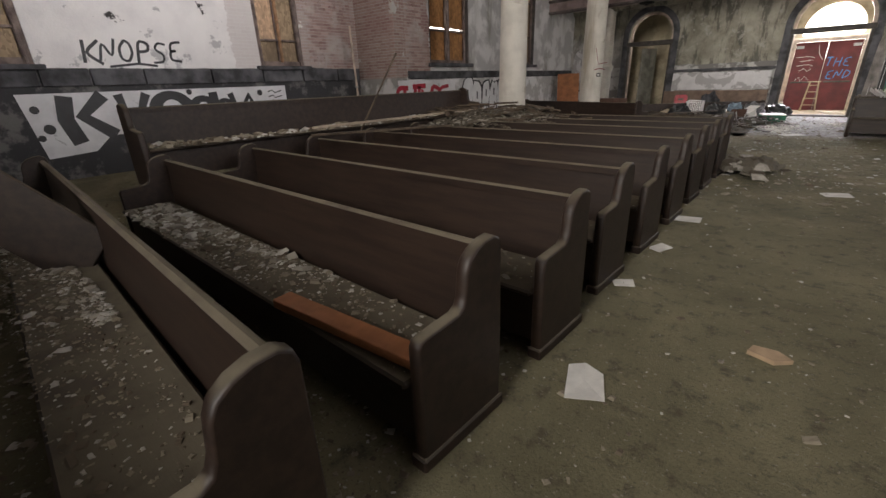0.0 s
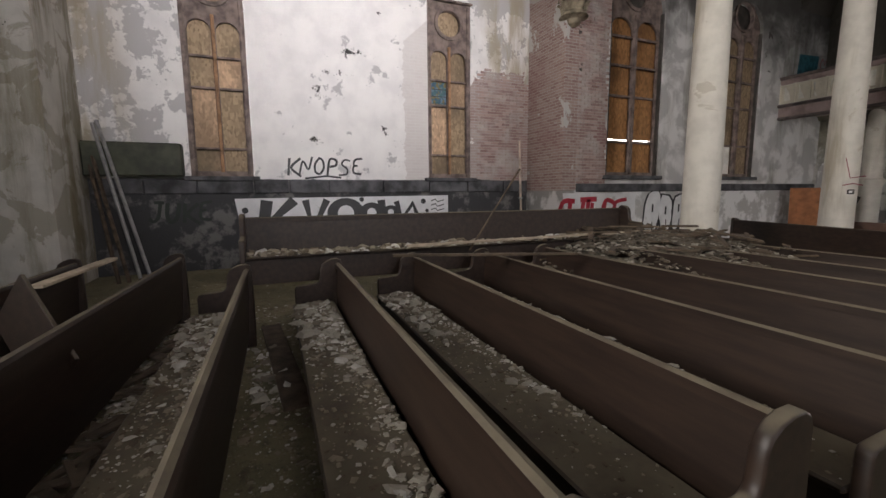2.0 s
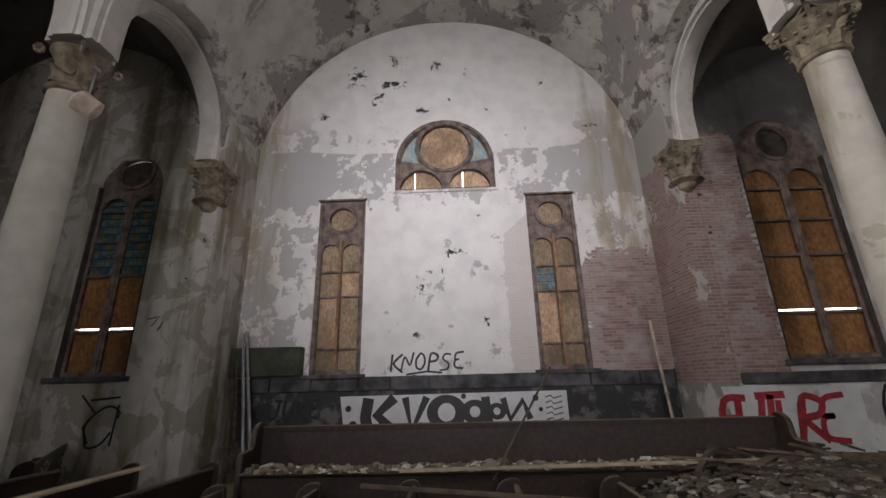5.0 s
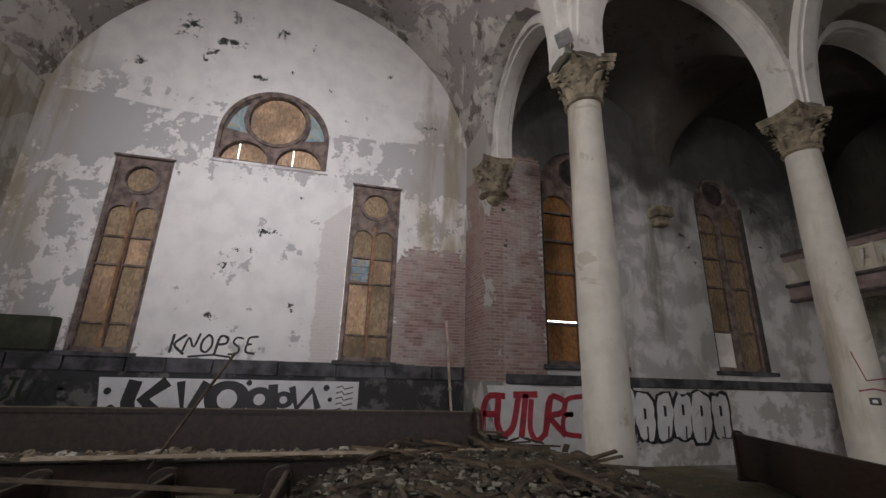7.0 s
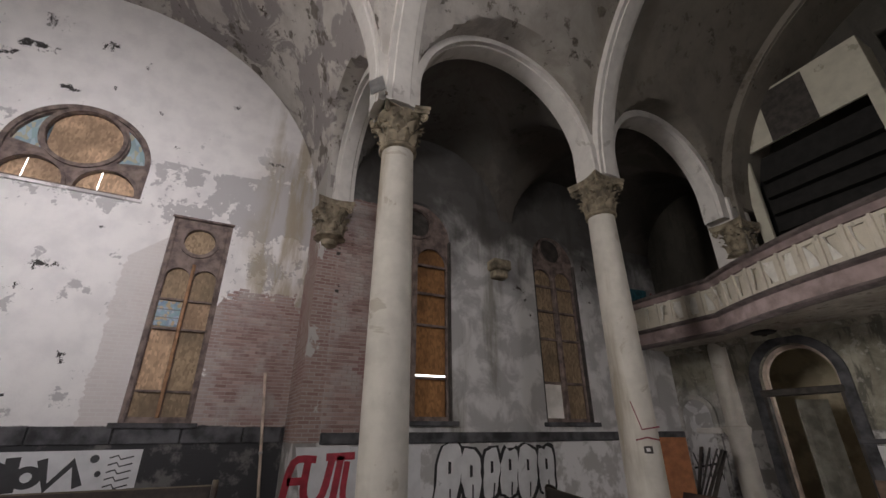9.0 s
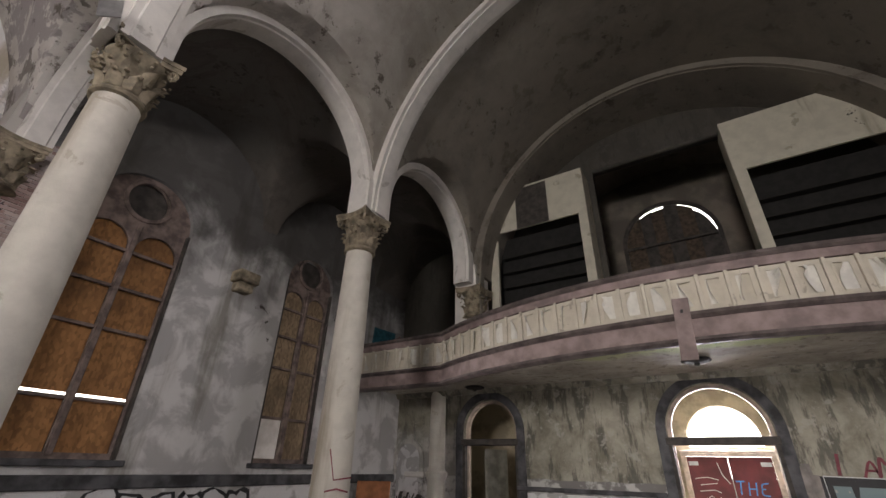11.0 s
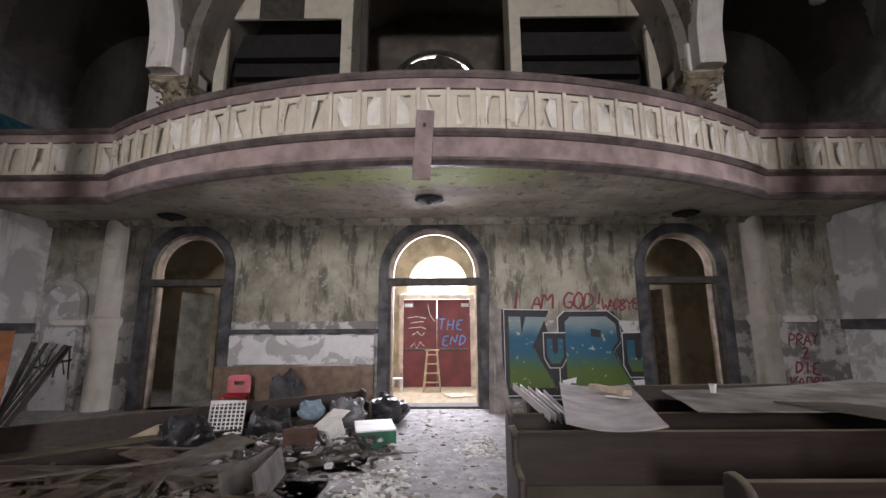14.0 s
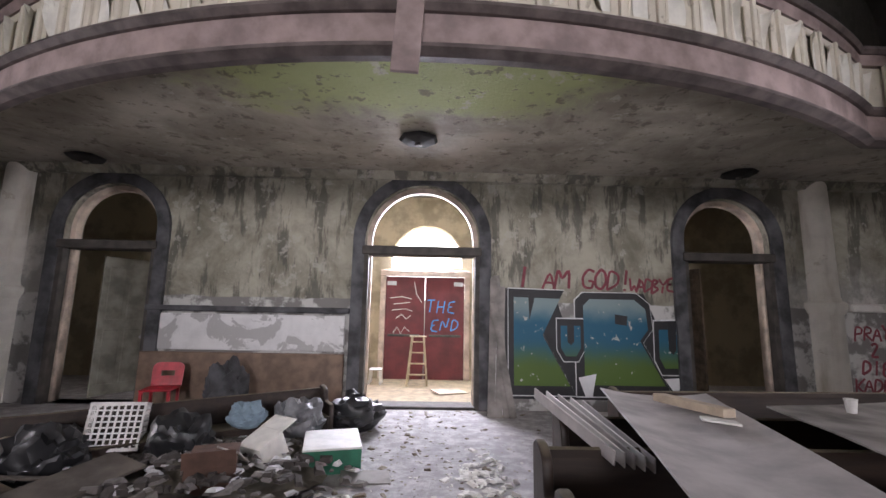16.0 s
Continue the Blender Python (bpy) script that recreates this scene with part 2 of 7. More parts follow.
def entrance_plaster():
    """Mouldy grey-green plaster with run-down stains and a grey rail, gallery shade painted in above."""
    m = Mat("entrance_plaster", 0.9)
    z = m.axis(2)
    c = m.mix(m.step(m.noise(1.0, 10, 0.7, dist=0.3), 0.34, 0.66), (0.19, 0.178, 0.135), (0.42, 0.395, 0.32))
    run = m.noise(1.4, 10, 0.7, m.scaled(2.2, 2.2, 0.45))
    c = m.mix(m.step(run, 0.50, 0.58, 0.0, 0.75), c, (0.085, 0.082, 0.07))
    c = m.mix(m.step(m.noise(3.2, 10, 0.74), 0.57, 0.60, 0.0, 0.7), c, (0.42, 0.40, 0.35))
    x = m.axis(0)
    corner = m.math("ADD", m.math("MULTIPLY", m.step(x, -6.85, -7.0), m.step(m.math("ADD", z, m.noise(0.9, 6)), 3.9, 3.2)), m.math("MULTIPLY", m.step(x, 6.5, 6.7), m.step(m.math("ADD", z, m.noise(0.9, 6)), 3.4, 2.6)))
    c = m.mix(m.math("MULTIPLY", corner, 0.8), c, m.mix(m.step(m.noise(1.6, 9, 0.68), 0.42, 0.58), (0.34, 0.33, 0.31), (0.62, 0.60, 0.57)))
    low = m.step(m.math("ADD", z, m.math("MULTIPLY", m.noise(1.5, 6), 0.15)), 1.98, 1.95)
    c = m.mix(low, c, m.mix(m.step(m.noise(1.8, 8, 0.65), 0.46, 0.55), (0.22, 0.21, 0.20), (0.56, 0.55, 0.53)))
    # dimness of the side galleries put into the colour above the balcony
    darkening = m.step(m.math("ADD", z, m.noise(1.0, 6)), 5.0, 6.4)
    c = m.mix(m.math("MULTIPLY", darkening, 0.9), c, (0.055, 0.05, 0.044))
    return m.done(c, m.noise(22, 5), 0.4, 0.014)


def soffit_plaster():
    """Flaking grey-brown plaster, a greenish glow of light painted in along the front middle."""
    m = Mat("soffit_plaster", 0.9)
    x, y = m.axis(0), m.axis(1)
    big = m.noise(0.9, 10, 0.7, dist=0.3)
    c = m.mix(m.step(big, 0.32, 0.70), (0.50, 0.46, 0.39), (0.27, 0.24, 0.195))
    # oval pool of greenish light, painted into the plaster colour
    dx, dy = m.math("MULTIPLY", m.math("ADD", x, 0.1), 0.33), m.math("MULTIPLY", m.math("SUBTRACT", y, 16.6), 0.75)
    far = m.math("ADD", m.math("ADD", m.math("MULTIPLY", dx, dx), m.math("MULTIPLY", dy, dy)), m.math("MULTIPLY", m.math("SUBTRACT", big, 0.5), 3.0))
    c = m.mix(m.step(far, 1.1, 0.2, 0.0, 0.75), c, (0.40, 0.47, 0.17))
    flake = m.step(m.noise(4.2, 10, 0.74), 0.57, 0.59)
    c = m.mix(m.math("MULTIPLY", flake, 0.7), c, (0.15, 0.13, 0.105))
    c = m.mix(m.step(m.noise(2.0, 9, 0.7), 0.60, 0.63, 0.0, 0.5), c, (0.58, 0.55, 0.48))
    return m.done(c, m.math("SUBTRACT", m.noise(22, 5), m.math("MULTIPLY", flake, 1.4)), 0.5, 0.014)


def vault_plaster():
    """Cream vault, flaking to grey, darker brown toward the gallery, aisle shade painted in."""
    m = Mat("vault_plaster", 0.9)
    y, x = m.axis(1), m.axis(0)
    big = m.noise(0.55, 10, 0.68, dist=0.8)
    c = m.mix(m.step(m.noise(2.0, 7), 0.35, 0.7), (0.62, 0.59, 0.55), (0.50, 0.47, 0.43))
    out = m.math("ABSOLUTE", m.math("ADD", x, 0.1))
    flake = m.math("MULTIPLY", m.step(big, 0.49, 0.52), m.step(out, 4.5, 6.5, 0.15, 1.0))
    c = m.mix(flake, c, (0.34, 0.31, 0.30))
    spots = m.step(m.math("MULTIPLY", m.noise(1.6, 9, 0.7), m.step(m.noise(0.4, 3), 0.42, 0.58)), 0.54, 0.58)
    c = m.mix(m.math("MULTIPLY", spots, 0.85), c, (0.15, 0.13, 0.11))
    # darker brown with depth toward the gallery
    darkening = m.step(m.math("ADD", y, m.math("MULTIPLY", big, 5.0)), 10.5, 18.5)
    gallery_brown = m.mix(m.step(m.noise(0.8, 10, 0.72, dist=0.3), 0.42, 0.72), (0.185, 0.162, 0.13), (0.115, 0.10, 0.08))
    c = m.mix(m.math("MULTIPLY", darkening, 0.88), c, gallery_brown)
    fleck = m.math("MULTIPLY", m.step(m.noise(3.2, 10, 0.75), 0.57, 0.61), m.step(m.noise(0.5, 4), 0.40, 0.60))
    c = m.mix(m.math("MULTIPLY", fleck, 0.8), c, (0.085, 0.07, 0.055))
    # aisle shade put into the colour: near black beyond the columns
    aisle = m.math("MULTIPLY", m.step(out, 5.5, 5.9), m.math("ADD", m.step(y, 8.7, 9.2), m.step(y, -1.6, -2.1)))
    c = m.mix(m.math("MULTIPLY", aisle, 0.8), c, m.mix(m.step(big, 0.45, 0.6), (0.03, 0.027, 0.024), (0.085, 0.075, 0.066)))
    return m.done(c, m.math("ADD", m.noise(18, 5), big), 0.4, 0.02)


def pew_wood():
    m = Mat("pew_wood", 0.55)
    g = m.noise(3.0, 8, 0.6, m.scaled(0.6, 6, 6))
    c = m.mix(m.step(g, 0.3, 0.7), (0.017, 0.0095, 0.0065), (0.036, 0.021, 0.014))
    c = m.mix(m.step(m.noise(1.6, 7, 0.65), 0.55, 0.78, 0.0, 0.4), c, (0.05, 0.038, 0.029))
    geo = m.t.nodes.new("ShaderNodeNewGeometry")
    sep = m.t.nodes.new("ShaderNodeSeparateXYZ")
    m.t.links.new(geo.outputs["Normal"], sep.inputs[0])
    dust = m.math("MULTIPLY", m.step(sep.outputs[2], 0.55, 0.95), m.step(m.noise(4.0, 8, 0.65), 0.25, 0.6, 0.35, 0.95))
    c = m.mix(dust, c, (0.155, 0.132, 0.093))
    return m.done(c, m.noise(40, 5, vec=m.scaled(0.5, 5, 5)), 0.15, 0.004, m.step(dust, 0.0, 1.0, 0.5, 0.95))


def floor_mat():
    """Worn carpet under plaster dust, with daylight on the floor by the doors painted in as paler colour."""
    m = Mat("floor_carpet", 0.95)
    y = m.axis(1)
    big = m.noise(0.7, 8, 0.6, dist=0.3)
    c = m.mix(m.step(big, 0.35, 0.68), (0.14, 0.125, 0.072), (0.24, 0.215, 0.13))
    c = m.mix(m.step(m.noise(7, 9, 0.75), 0.50, 0.66, 0.0, 0.75), c, (0.07, 0.062, 0.042))
    c = m.mix(m.step(m.noise(55, 4, 0.7), 0.54, 0.72, 0.0, 0.75), c, (0.045, 0.04, 0.028))
    c = m.mix(m.step(m.noise(34, 5, 0.75), 0.61, 0.65, 0.0, 0.85), c, (0.36, 0.34, 0.29))
    # cool white door light put into the floor colour
    dusty = m.step(m.math("ADD", y, m.math("MULTIPLY", m.noise(1.1, 8, 0.65), 3.0)), 14.6, 16.2)
    pale = m.mix(m.step(m.noise(5, 8, 0.7), 0.4, 0.66), (0.34, 0.32, 0.33), (0.56, 0.54, 0.55))
    c = m.mix(m.math("MULTIPLY", dusty, 0.9), c, pale)
    return m.done(c, m.math("ADD", m.noise(60, 5, 0.7), m.noise(6, 6)), 0.5, 0.02)


def debris_mat(name, a, b, c3):
    m = Mat(name, 0.95)
    r = m.island()
    c = m.mix(m.step(r, 0.45, 0.5), a, b)
    c = m.mix(m.step(r, 0.8, 0.82), c, c3)
    c = m.mix(m.step(m.noise(12, 5), 0.4, 0.7, 0.0, 0.4), c, tuple(v * 0.5 for v in a))
    return m.done(c, m.noise(70, 3), 0.3, 0.005)


def osb(name, col):
    m = Mat(name, 0.8)
    v = m.t.nodes.new("ShaderNodeTexVoronoi")
    v.inputs["Scale"].default_value = 16.0
    m.put(v.inputs["Vector"], m.scaled(1, 1.4, 0.7))
    sep = m.t.nodes.new("ShaderNodeSeparateColor")
    m.t.links.new(v.outputs["Color"], sep.inputs[0])
    c = m.mix(sep.outputs[0], tuple(x * 0.7 for x in col), tuple(min(1, x * 1.3) for x in col))
    c = m.mix(m.step(m.noise(0.8, 6), 0.42, 0.66, 0.0, 0.7), c, tuple(x * 0.38 for x in col))
    return m.done(c, sep.outputs[1], 0.15, 0.004)


def stained(name, through_light):
    """Leaded coloured glass that lets some daylight through."""
    m = Mat(name, 0.4)
    v = m.t.nodes.new("ShaderNodeTexVoronoi")
    v.inputs["Scale"].default_value = 7.0
    sep = m.t.nodes.new("ShaderNodeSeparateColor")
    m.t.links.new(v.outputs["Color"], sep.inputs[0])
    c = m.mix(sep.outputs[0], (0.02, 0.07, 0.13), (0.05, 0.14, 0.15))
    c = m.mix(m.step(sep.outputs[1], 0.62, 0.64), c, (0.13, 0.20, 0.26))
    c = m.mix(m.step(sep.outputs[2], 0.82, 0.84), c, (0.19, 0.14, 0.04))
    m.done(c, m.noise(20, 3), 0.2, 0.004)
    tr, mx = m.t.nodes.new("ShaderNodeBsdfTranslucent"), m.t.nodes.new("ShaderNodeMixShader")
    m.put(tr.inputs["Color"], m.mix(0.6, c, (0.62, 0.66, 0.68)))
    mx.inputs[0].default_value = through_light
    m.t.links.new(m.b.outputs[0], mx.inputs[1])
    m.t.links.new(tr.outputs[0], mx.inputs[2])
    m.t.links.new(mx.outputs[0], m.t.nodes["Material Output"].inputs["Surface"])
    return m.m


def frosted():
    """Dull white plastic film that lets daylight through."""
    m = Mat("frosted_pane", 0.6)
    c = m.mix(m.step(m.noise(3.0, 6), 0.35, 0.7), (0.62, 0.60, 0.58), (0.45, 0.43, 0.41))
    m.done(c, m.noise(12, 3), 0.1, 0.004)
    tr, mx = m.t.nodes.new("ShaderNodeBsdfTranslucent"), m.t.nodes.new("ShaderNodeMixShader")
    m.put(tr.inputs["Color"], c)
    mx.inputs[0].default_value = 0.3
    m.t.links.new(m.b.outputs[0], mx.inputs[1])
    m.t.links.new(tr.outputs[0], mx.inputs[2])
    m.t.links.new(mx.outputs[0], m.t.nodes["Material Output"].inputs["Surface"])
    return m.m


def gradient_paint():
    m = Mat("mural_paint", 0.6)
    z = m.axis(2)
    wob = m.math("ADD", z, m.math("MULTIPLY", m.noise(2.5, 5), 0.25))
    c = m.mix(m.step(wob, 0.85, 1.4), (0.075, 0.13, 0.02), (0.012, 0.10, 0.17))
    c = m.mix(m.step(wob, 1.62, 2.0), c, (0.20, 0.27, 0.28))
    c = m.mix(m.step(m.noise(9, 6), 0.66, 0.69), c, (0.4, 0.4, 0.38))
    return m.done(c, m.noise(30, 4), 0.2, 0.005)


M_TRANSEPT, M_AISLE, M_BRICK, M_ENTRY, M_VAULT = transept_plaster(), aisle_plaster(), brick_wall(), entrance_plaster(), vault_plaster()
M_COLUMN = plaster("column_plaster", (0.63, 0.595, 0.53), (0.45, 0.41, 0.34), 0.62, (0.30, 0.255, 0.185), 0.52, 1.4, False)
M_RIB = plaster("rib_plaster", (0.74, 0.71, 0.67), (0.48, 0.45, 0.41), 0.62, (0.32, 0.28, 0.22), 0.62, 1.4, False)
M_PIER = plaster("pier_plaster", (0.60, 0.575, 0.53), (0.37, 0.34, 0.28), 0.5, (0.17, 0.14, 0.065), 0.46, 1.3)
M_CAP = plain("capital_plaster", (0.25, 0.21, 0.15), 0.9, 0, 0.5, 5.0, 0.5)
M_PEW, M_FLOOR = pew_wood(), floor_mat()
M_STONE = plain("slate_course", (0.075, 0.075, 0.08), 0.8, 0, 0.65, 2.5, 0.4)
M_FRAME = plain("window_wood", (0.165, 0.125, 0.11), 0.8, 0, 0.45, 5.0, 0.3)
M_FRAME2 = plain("bare_wood", (0.30, 0.165, 0.085), 0.75, 0, 0.35, 6.0, 0.25)
M_OSB, M_PLY, M_DIRTY = osb("osb_board", (0.50, 0.34, 0.215)), osb("plywood", (0.33, 0.24, 0.15)), osb("grimy_plywood", (0.34, 0.165, 0.06))
M_FROST = frosted()
M_STAINED, M_DIMGLASS = stained("stained_glass", 0.45), stained("grimy_stained_glass", 0.06)
M_PANEL = plaster("panel_paint", (0.68, 0.63, 0.53), (0.42, 0.38, 0.31), 0.6, (0.2, 0.17, 0.14), 0.6, 2.0, False)
M_FLAP = plain("torn_paper", (0.74, 0.72, 0.66), 0.85, 0, 0.1)
M_MAUVE = plain("balcony_mauve", (0.29, 0.22, 0.21), 0.75, 0, 0.3, 3.0, 0.3)
M_RAIL = plain("balcony_rail", (0.13, 0.105, 0.10), 0.6, 0, 0.4, 4.0, 0.3)
M_SOFFIT = soffit_plaster()
M_CASE = plaster("organ_case", (0.60, 0.57, 0.47), (0.36, 0.33, 0.25), 0.62, (0.2, 0.17, 0.11), 0.62, 1.6)
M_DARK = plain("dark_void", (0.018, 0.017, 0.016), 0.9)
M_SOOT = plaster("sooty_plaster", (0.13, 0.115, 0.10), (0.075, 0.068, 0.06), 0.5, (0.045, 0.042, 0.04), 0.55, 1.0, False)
M_CREAM = plaster("vestibule_plaster", (0.55, 0.48, 0.34), (0.36, 0.31, 0.22), 0.6, (0.35, 0.30, 0.18), 0.62, 1.2)
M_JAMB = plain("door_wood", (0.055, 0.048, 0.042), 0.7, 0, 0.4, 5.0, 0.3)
M_TRIM = plain("door_trim", (0.55, 0.45, 0.37), 0.7, 0, 0.3, 4.0, 0.3)
M_RED = plain("red_door", (0.115, 0.014, 0.017), 0.55, 0, 0.35, 2.0, 0.15)
M_WHITE = plaster("white_panel", (0.74, 0.73, 0.73), (0.40, 0.39, 0.385), 0.52, (0.3, 0.29, 0.27), 0.66, 2.0, False)
M_BLACK, M_REDP, M_BLUEP = plain("black_paint", (0.018, 0.018, 0.02), 0.5), plain("red_paint", (0.38, 0.03, 0.05), 0.5), plain("blue_paint", (0.05, 0.22, 0.55), 0.5)
M_STRIP = plaster("strip_paint", (0.72, 0.72, 0.73), (0.45, 0.45, 0.45), 0.66, (0.4, 0.4, 0.4), 0.7, 3.0, False)
M_MAROON = plain("maroon_paint", (0.20, 0.035, 0.05), 0.5)
M_MURAL = gradient_paint()
M_TEAL = plain("teal_paint", (0.03, 0.13, 0.17), 0.6, 0, 0.4)
M_PAPER = plain("paper", (0.74, 0.72, 0.68), 0.85, 0, 0.12)
M_RUBBLE = debris_mat("rubble", (0.125, 0.11, 0.085), (0.07, 0.055, 0.04), (0.38, 0.355, 0.31))
M_CHIPS = debris_mat("plaster_chips", (0.30, 0.26, 0.195), (0.14, 0.108, 0.075), (0.60, 0.58, 0.53))
M_CRUST = debris_mat("crusty_plaster", (0.12, 0.10, 0.075), (0.07, 0.057, 0.042), (0.30, 0.275, 0.23))
M_GREYB = plain("weathered_board", (0.11, 0.092, 0.078), 0.85, 0, 0.4, 3.0, 0.3)
M_DIRTYS = plain("dirty_sheet", (0.22, 0.20, 0.185), 0.8, 0, 0.5, 2.2, 0.35)
M_LATH = plain("lath_wood", (0.085, 0.062, 0.042), 0.85, 0, 0.45, 7.0, 0.3)
M_PLANK = plain("raw_plank", (0.44, 0.36, 0.27), 0.8, 0, 0.25, 5.0, 0.2)
M_ORANGE = plain("orange_board", (0.38, 0.15, 0.06), 0.7, 0, 0.25, 5.0, 0.2)
M_SHEET = plain("grey_hardboard", (0.44, 0.41, 0.40), 0.75, 0, 0.22, 3.0, 0.2)
M_BAG = plain("black_plastic", (0.02, 0.02, 0.022), 0.36, 0, 0.3)
M_GREYBAG = plain("grey_plastic", (0.16, 0.16, 0.17), 0.35, 0, 0.4)
M_BUNDLE = plain("dark_rag", (0.055, 0.055, 0.06), 0.85, 0, 0.5, 4.0, 0.3)
M_WHITEP = plain("white_plastic", (0.72, 0.70, 0.68), 0.5, 0, 0.12)
M_GREEN, M_REDPL = plain("green_box", (0.02, 0.13, 0.075), 0.6), plain("red_plastic", (0.42, 0.02, 0.035), 0.4)
M_METAL = plain("dull_metal", (0.42, 0.42, 0.43), 0.4, 0.9, 0.2)
M_LADDER = plain("ladder_wood", (0.42, 0.34, 0.22), 0.7)
M_BOX = plain("dark_carton", (0.10, 0.055, 0.04), 0.8)
M_CLOTHB = plain("blue_cloth", (0.20, 0.27, 0.33), 0.9)


# ---- mesh helpers ----
def link(name, bm, mat, parent=None, label="", smooth=False):
    me = bpy.data.meshes.new(name)
    bm.normal_update()
    bm.to_mesh(me)
    bm.free()
    for mt in (mat if isinstance(mat, (list, tuple)) else [mat]):
        me.materials.append(mt)
    if smooth:
        me.shade_smooth()
        me.set_sharp_from_angle(angle=radians(35))
    ob = new(name, me)
    if parent is not None:
        ob.parent = parent
    if label:
        ob["label"] = label
    return ob


def part(name, bm, mat, parent, label="", smooth=False):
    return link(name, bm, mat, parent, label, smooth)


def thing(name, label, category, group="", m=None, kind=""):
    ob = new(name)
    ob.empty_display_size = 0.2
    tagged(ob, label, category, group, kind)
    if m is not None:
        ob.matrix_world = m
    return ob


def box(bm, x0, x1, y0, y1, z0, z1, m=None, bevel=0.0):
    """A box between two corners, with bevelled edges if asked."""
    g = bmesh.ops.create_cube(bm, size=1.0, matrix=Matrix.LocRotScale(((x0 + x1) / 2, (y0 + y1) / 2, (z0 + z1) / 2), None, (x1 - x0, y1 - y0, z1 - z0)))
    vs = g["verts"]
    if bevel:
        es = list({e for v in vs for e in v.link_edges})
        r = bmesh.ops.bevel(bm, geom=es, offset=bevel, segments=1, affect="EDGES")
        vs = r["verts"]
        vs = list({v for f in r["faces"] for v in f.verts} | set(v for v in vs if v.is_valid))
    if m is not None:
        bmesh.ops.transform(bm, matrix=m, verts=[v for v in vs if v.is_valid])
    return bm


def one_box(x0, x1, y0, y1, z0, z1, m=None, bevel=0.0):
    return box(bmesh.new(), x0, x1, y0, y1, z0, z1, m, bevel)


def lathe(profile, n=28, lobes=0, depth=0.0):
    bm = bmesh.new()
    rings = []
    for r, z in profile:
        rings.append([bm.verts.new(((r * (1 + depth * math.cos(lobes * 2 * math.pi * i / n))) * math.cos(2 * math.pi * i / n),
                                    (r * (1 + depth * math.cos(lobes * 2 * math.pi * i / n))) * math.sin(2 * math.pi * i / n), z)) for i in range(n)])
    for a, b in zip(rings, rings[1:]):
        for i in range(n):
            bm.faces.new((a[i], a[(i + 1) % n], b[(i + 1) % n], b[i]))
    bm.faces.new(rings[0][::-1])
    bm.faces.new(rings[-1])
    return bm


def prism(bm, poly, z0, z1, m=None):
    """An upright prism over a polygon in x, y."""
    a = [bm.verts.new((x, y, z0)) for x, y in poly]
    b = [bm.verts.new((x, y, z1)) for x, y in poly]
    n = len(poly)
    bm.faces.new(a[::-1])
    bm.faces.new(b)
    for i in range(n):
        bm.faces.new((a[i], a[(i + 1) % n], b[(i + 1) % n], b[i]))
    if m is not None:
        bmesh.ops.transform(bm, matrix=m, verts=a + b)
    bmesh.ops.recalc_face_normals(bm, faces=bm.faces[:])
    return bm


def sheet_mesh(outer, holes, thick):
    """A plate in x, y with holes, centred on z = 0."""
    cu = bpy.data.curves.new("plate", "CURVE")
    cu.dimensions, cu.fill_mode, cu.extrude = "2D", "BOTH", thick / 2
    for ring in [outer] + holes:
        sp = cu.splines.new("POLY")
        sp.points.add(len(ring) - 1)
        for p, (x, y) in zip(sp.points, ring):
            p.co = (x, y, 0, 1)
        sp.use_cyclic_u = True
    ob = new("plate", cu)
    bpy.context.view_layer.update()
    me = bpy.data.meshes.new_from_object(ob)
    bpy.data.objects.remove(ob)
    bpy.data.curves.remove(cu)
    bm = bmesh.new()
    bm.from_mesh(me)
    bpy.data.meshes.remove(me)
    bmesh.ops.remove_doubles(bm, verts=bm.verts[:], dist=0.0002)
    return bm


def plate(name, outer, holes, thick, mat, m, parent=None, label=""):
    bm = sheet_mesh(outer, holes, thick)
    bmesh.ops.transform(bm, matrix=m, verts=bm.verts[:])
    return link(name, bm, mat, parent, label)


def arc(cx, cy, r, a0, a1, n=20):
    return [(cx + r * math.cos(radians(a0 + (a1 - a0) * i / n)), cy + r * math.sin(radians(a0 + (a1 - a0) * i / n))) for i in range(n + 1)]


def rect(x0, x1, y0, y1):
    return [(x0, y0), (x1, y0), (x1, y1), (x0, y1)]


def arched(x0, x1, y0, ys, n=20):
    r = (x1 - x0) / 2
    return [(x0, y0), (x1, y0)] + arc((x0 + x1) / 2, ys, r, 0, 180, n)


def wall_x(x):
    """Local x, y of a plate become world y, z on the plane at x (left walls)."""
    return Matrix(((0, 0, 1, x), (1, 0, 0, 0), (0, 1, 0, 0), (0, 0, 0, 1)))


def wall_y(y):
    """Local x, y of a plate become world x, z on the plane at y."""
    return Matrix(((1, 0, 0, 0), (0, 0, -1, y), (0, 1, 0, 0), (0, 0, 0, 1)))


def structure(ob, label, category):
    return tagged(ob, label, category, "", "structure")


# ---- floor, outer ground ----
ground = structure(link("ground", one_box(-60, 60, -60, 60, -0.6, -0.32), plain("outer_ground", (0.12, 0.12, 0.10))), "grey ground outside the church", "ground")
floor = structure(link("floor", one_box(XA - UT - 0.3, XA + UT + 0.3, YE - 0.3, YV + 0.3, -0.3, 0.0), M_FLOOR), "worn carpeted church floor strewn with plaster dust", "floor")

# ---- walls ----
T = 0.4
WL_Y, WR_Y, W_Z = (0.15, 1.40), (5.65, 6.91), (2.06, 6.55)
ROSE_Y, ROSE_Z, ROSE_C = (2.18, 4.90), 6.78, 7.60


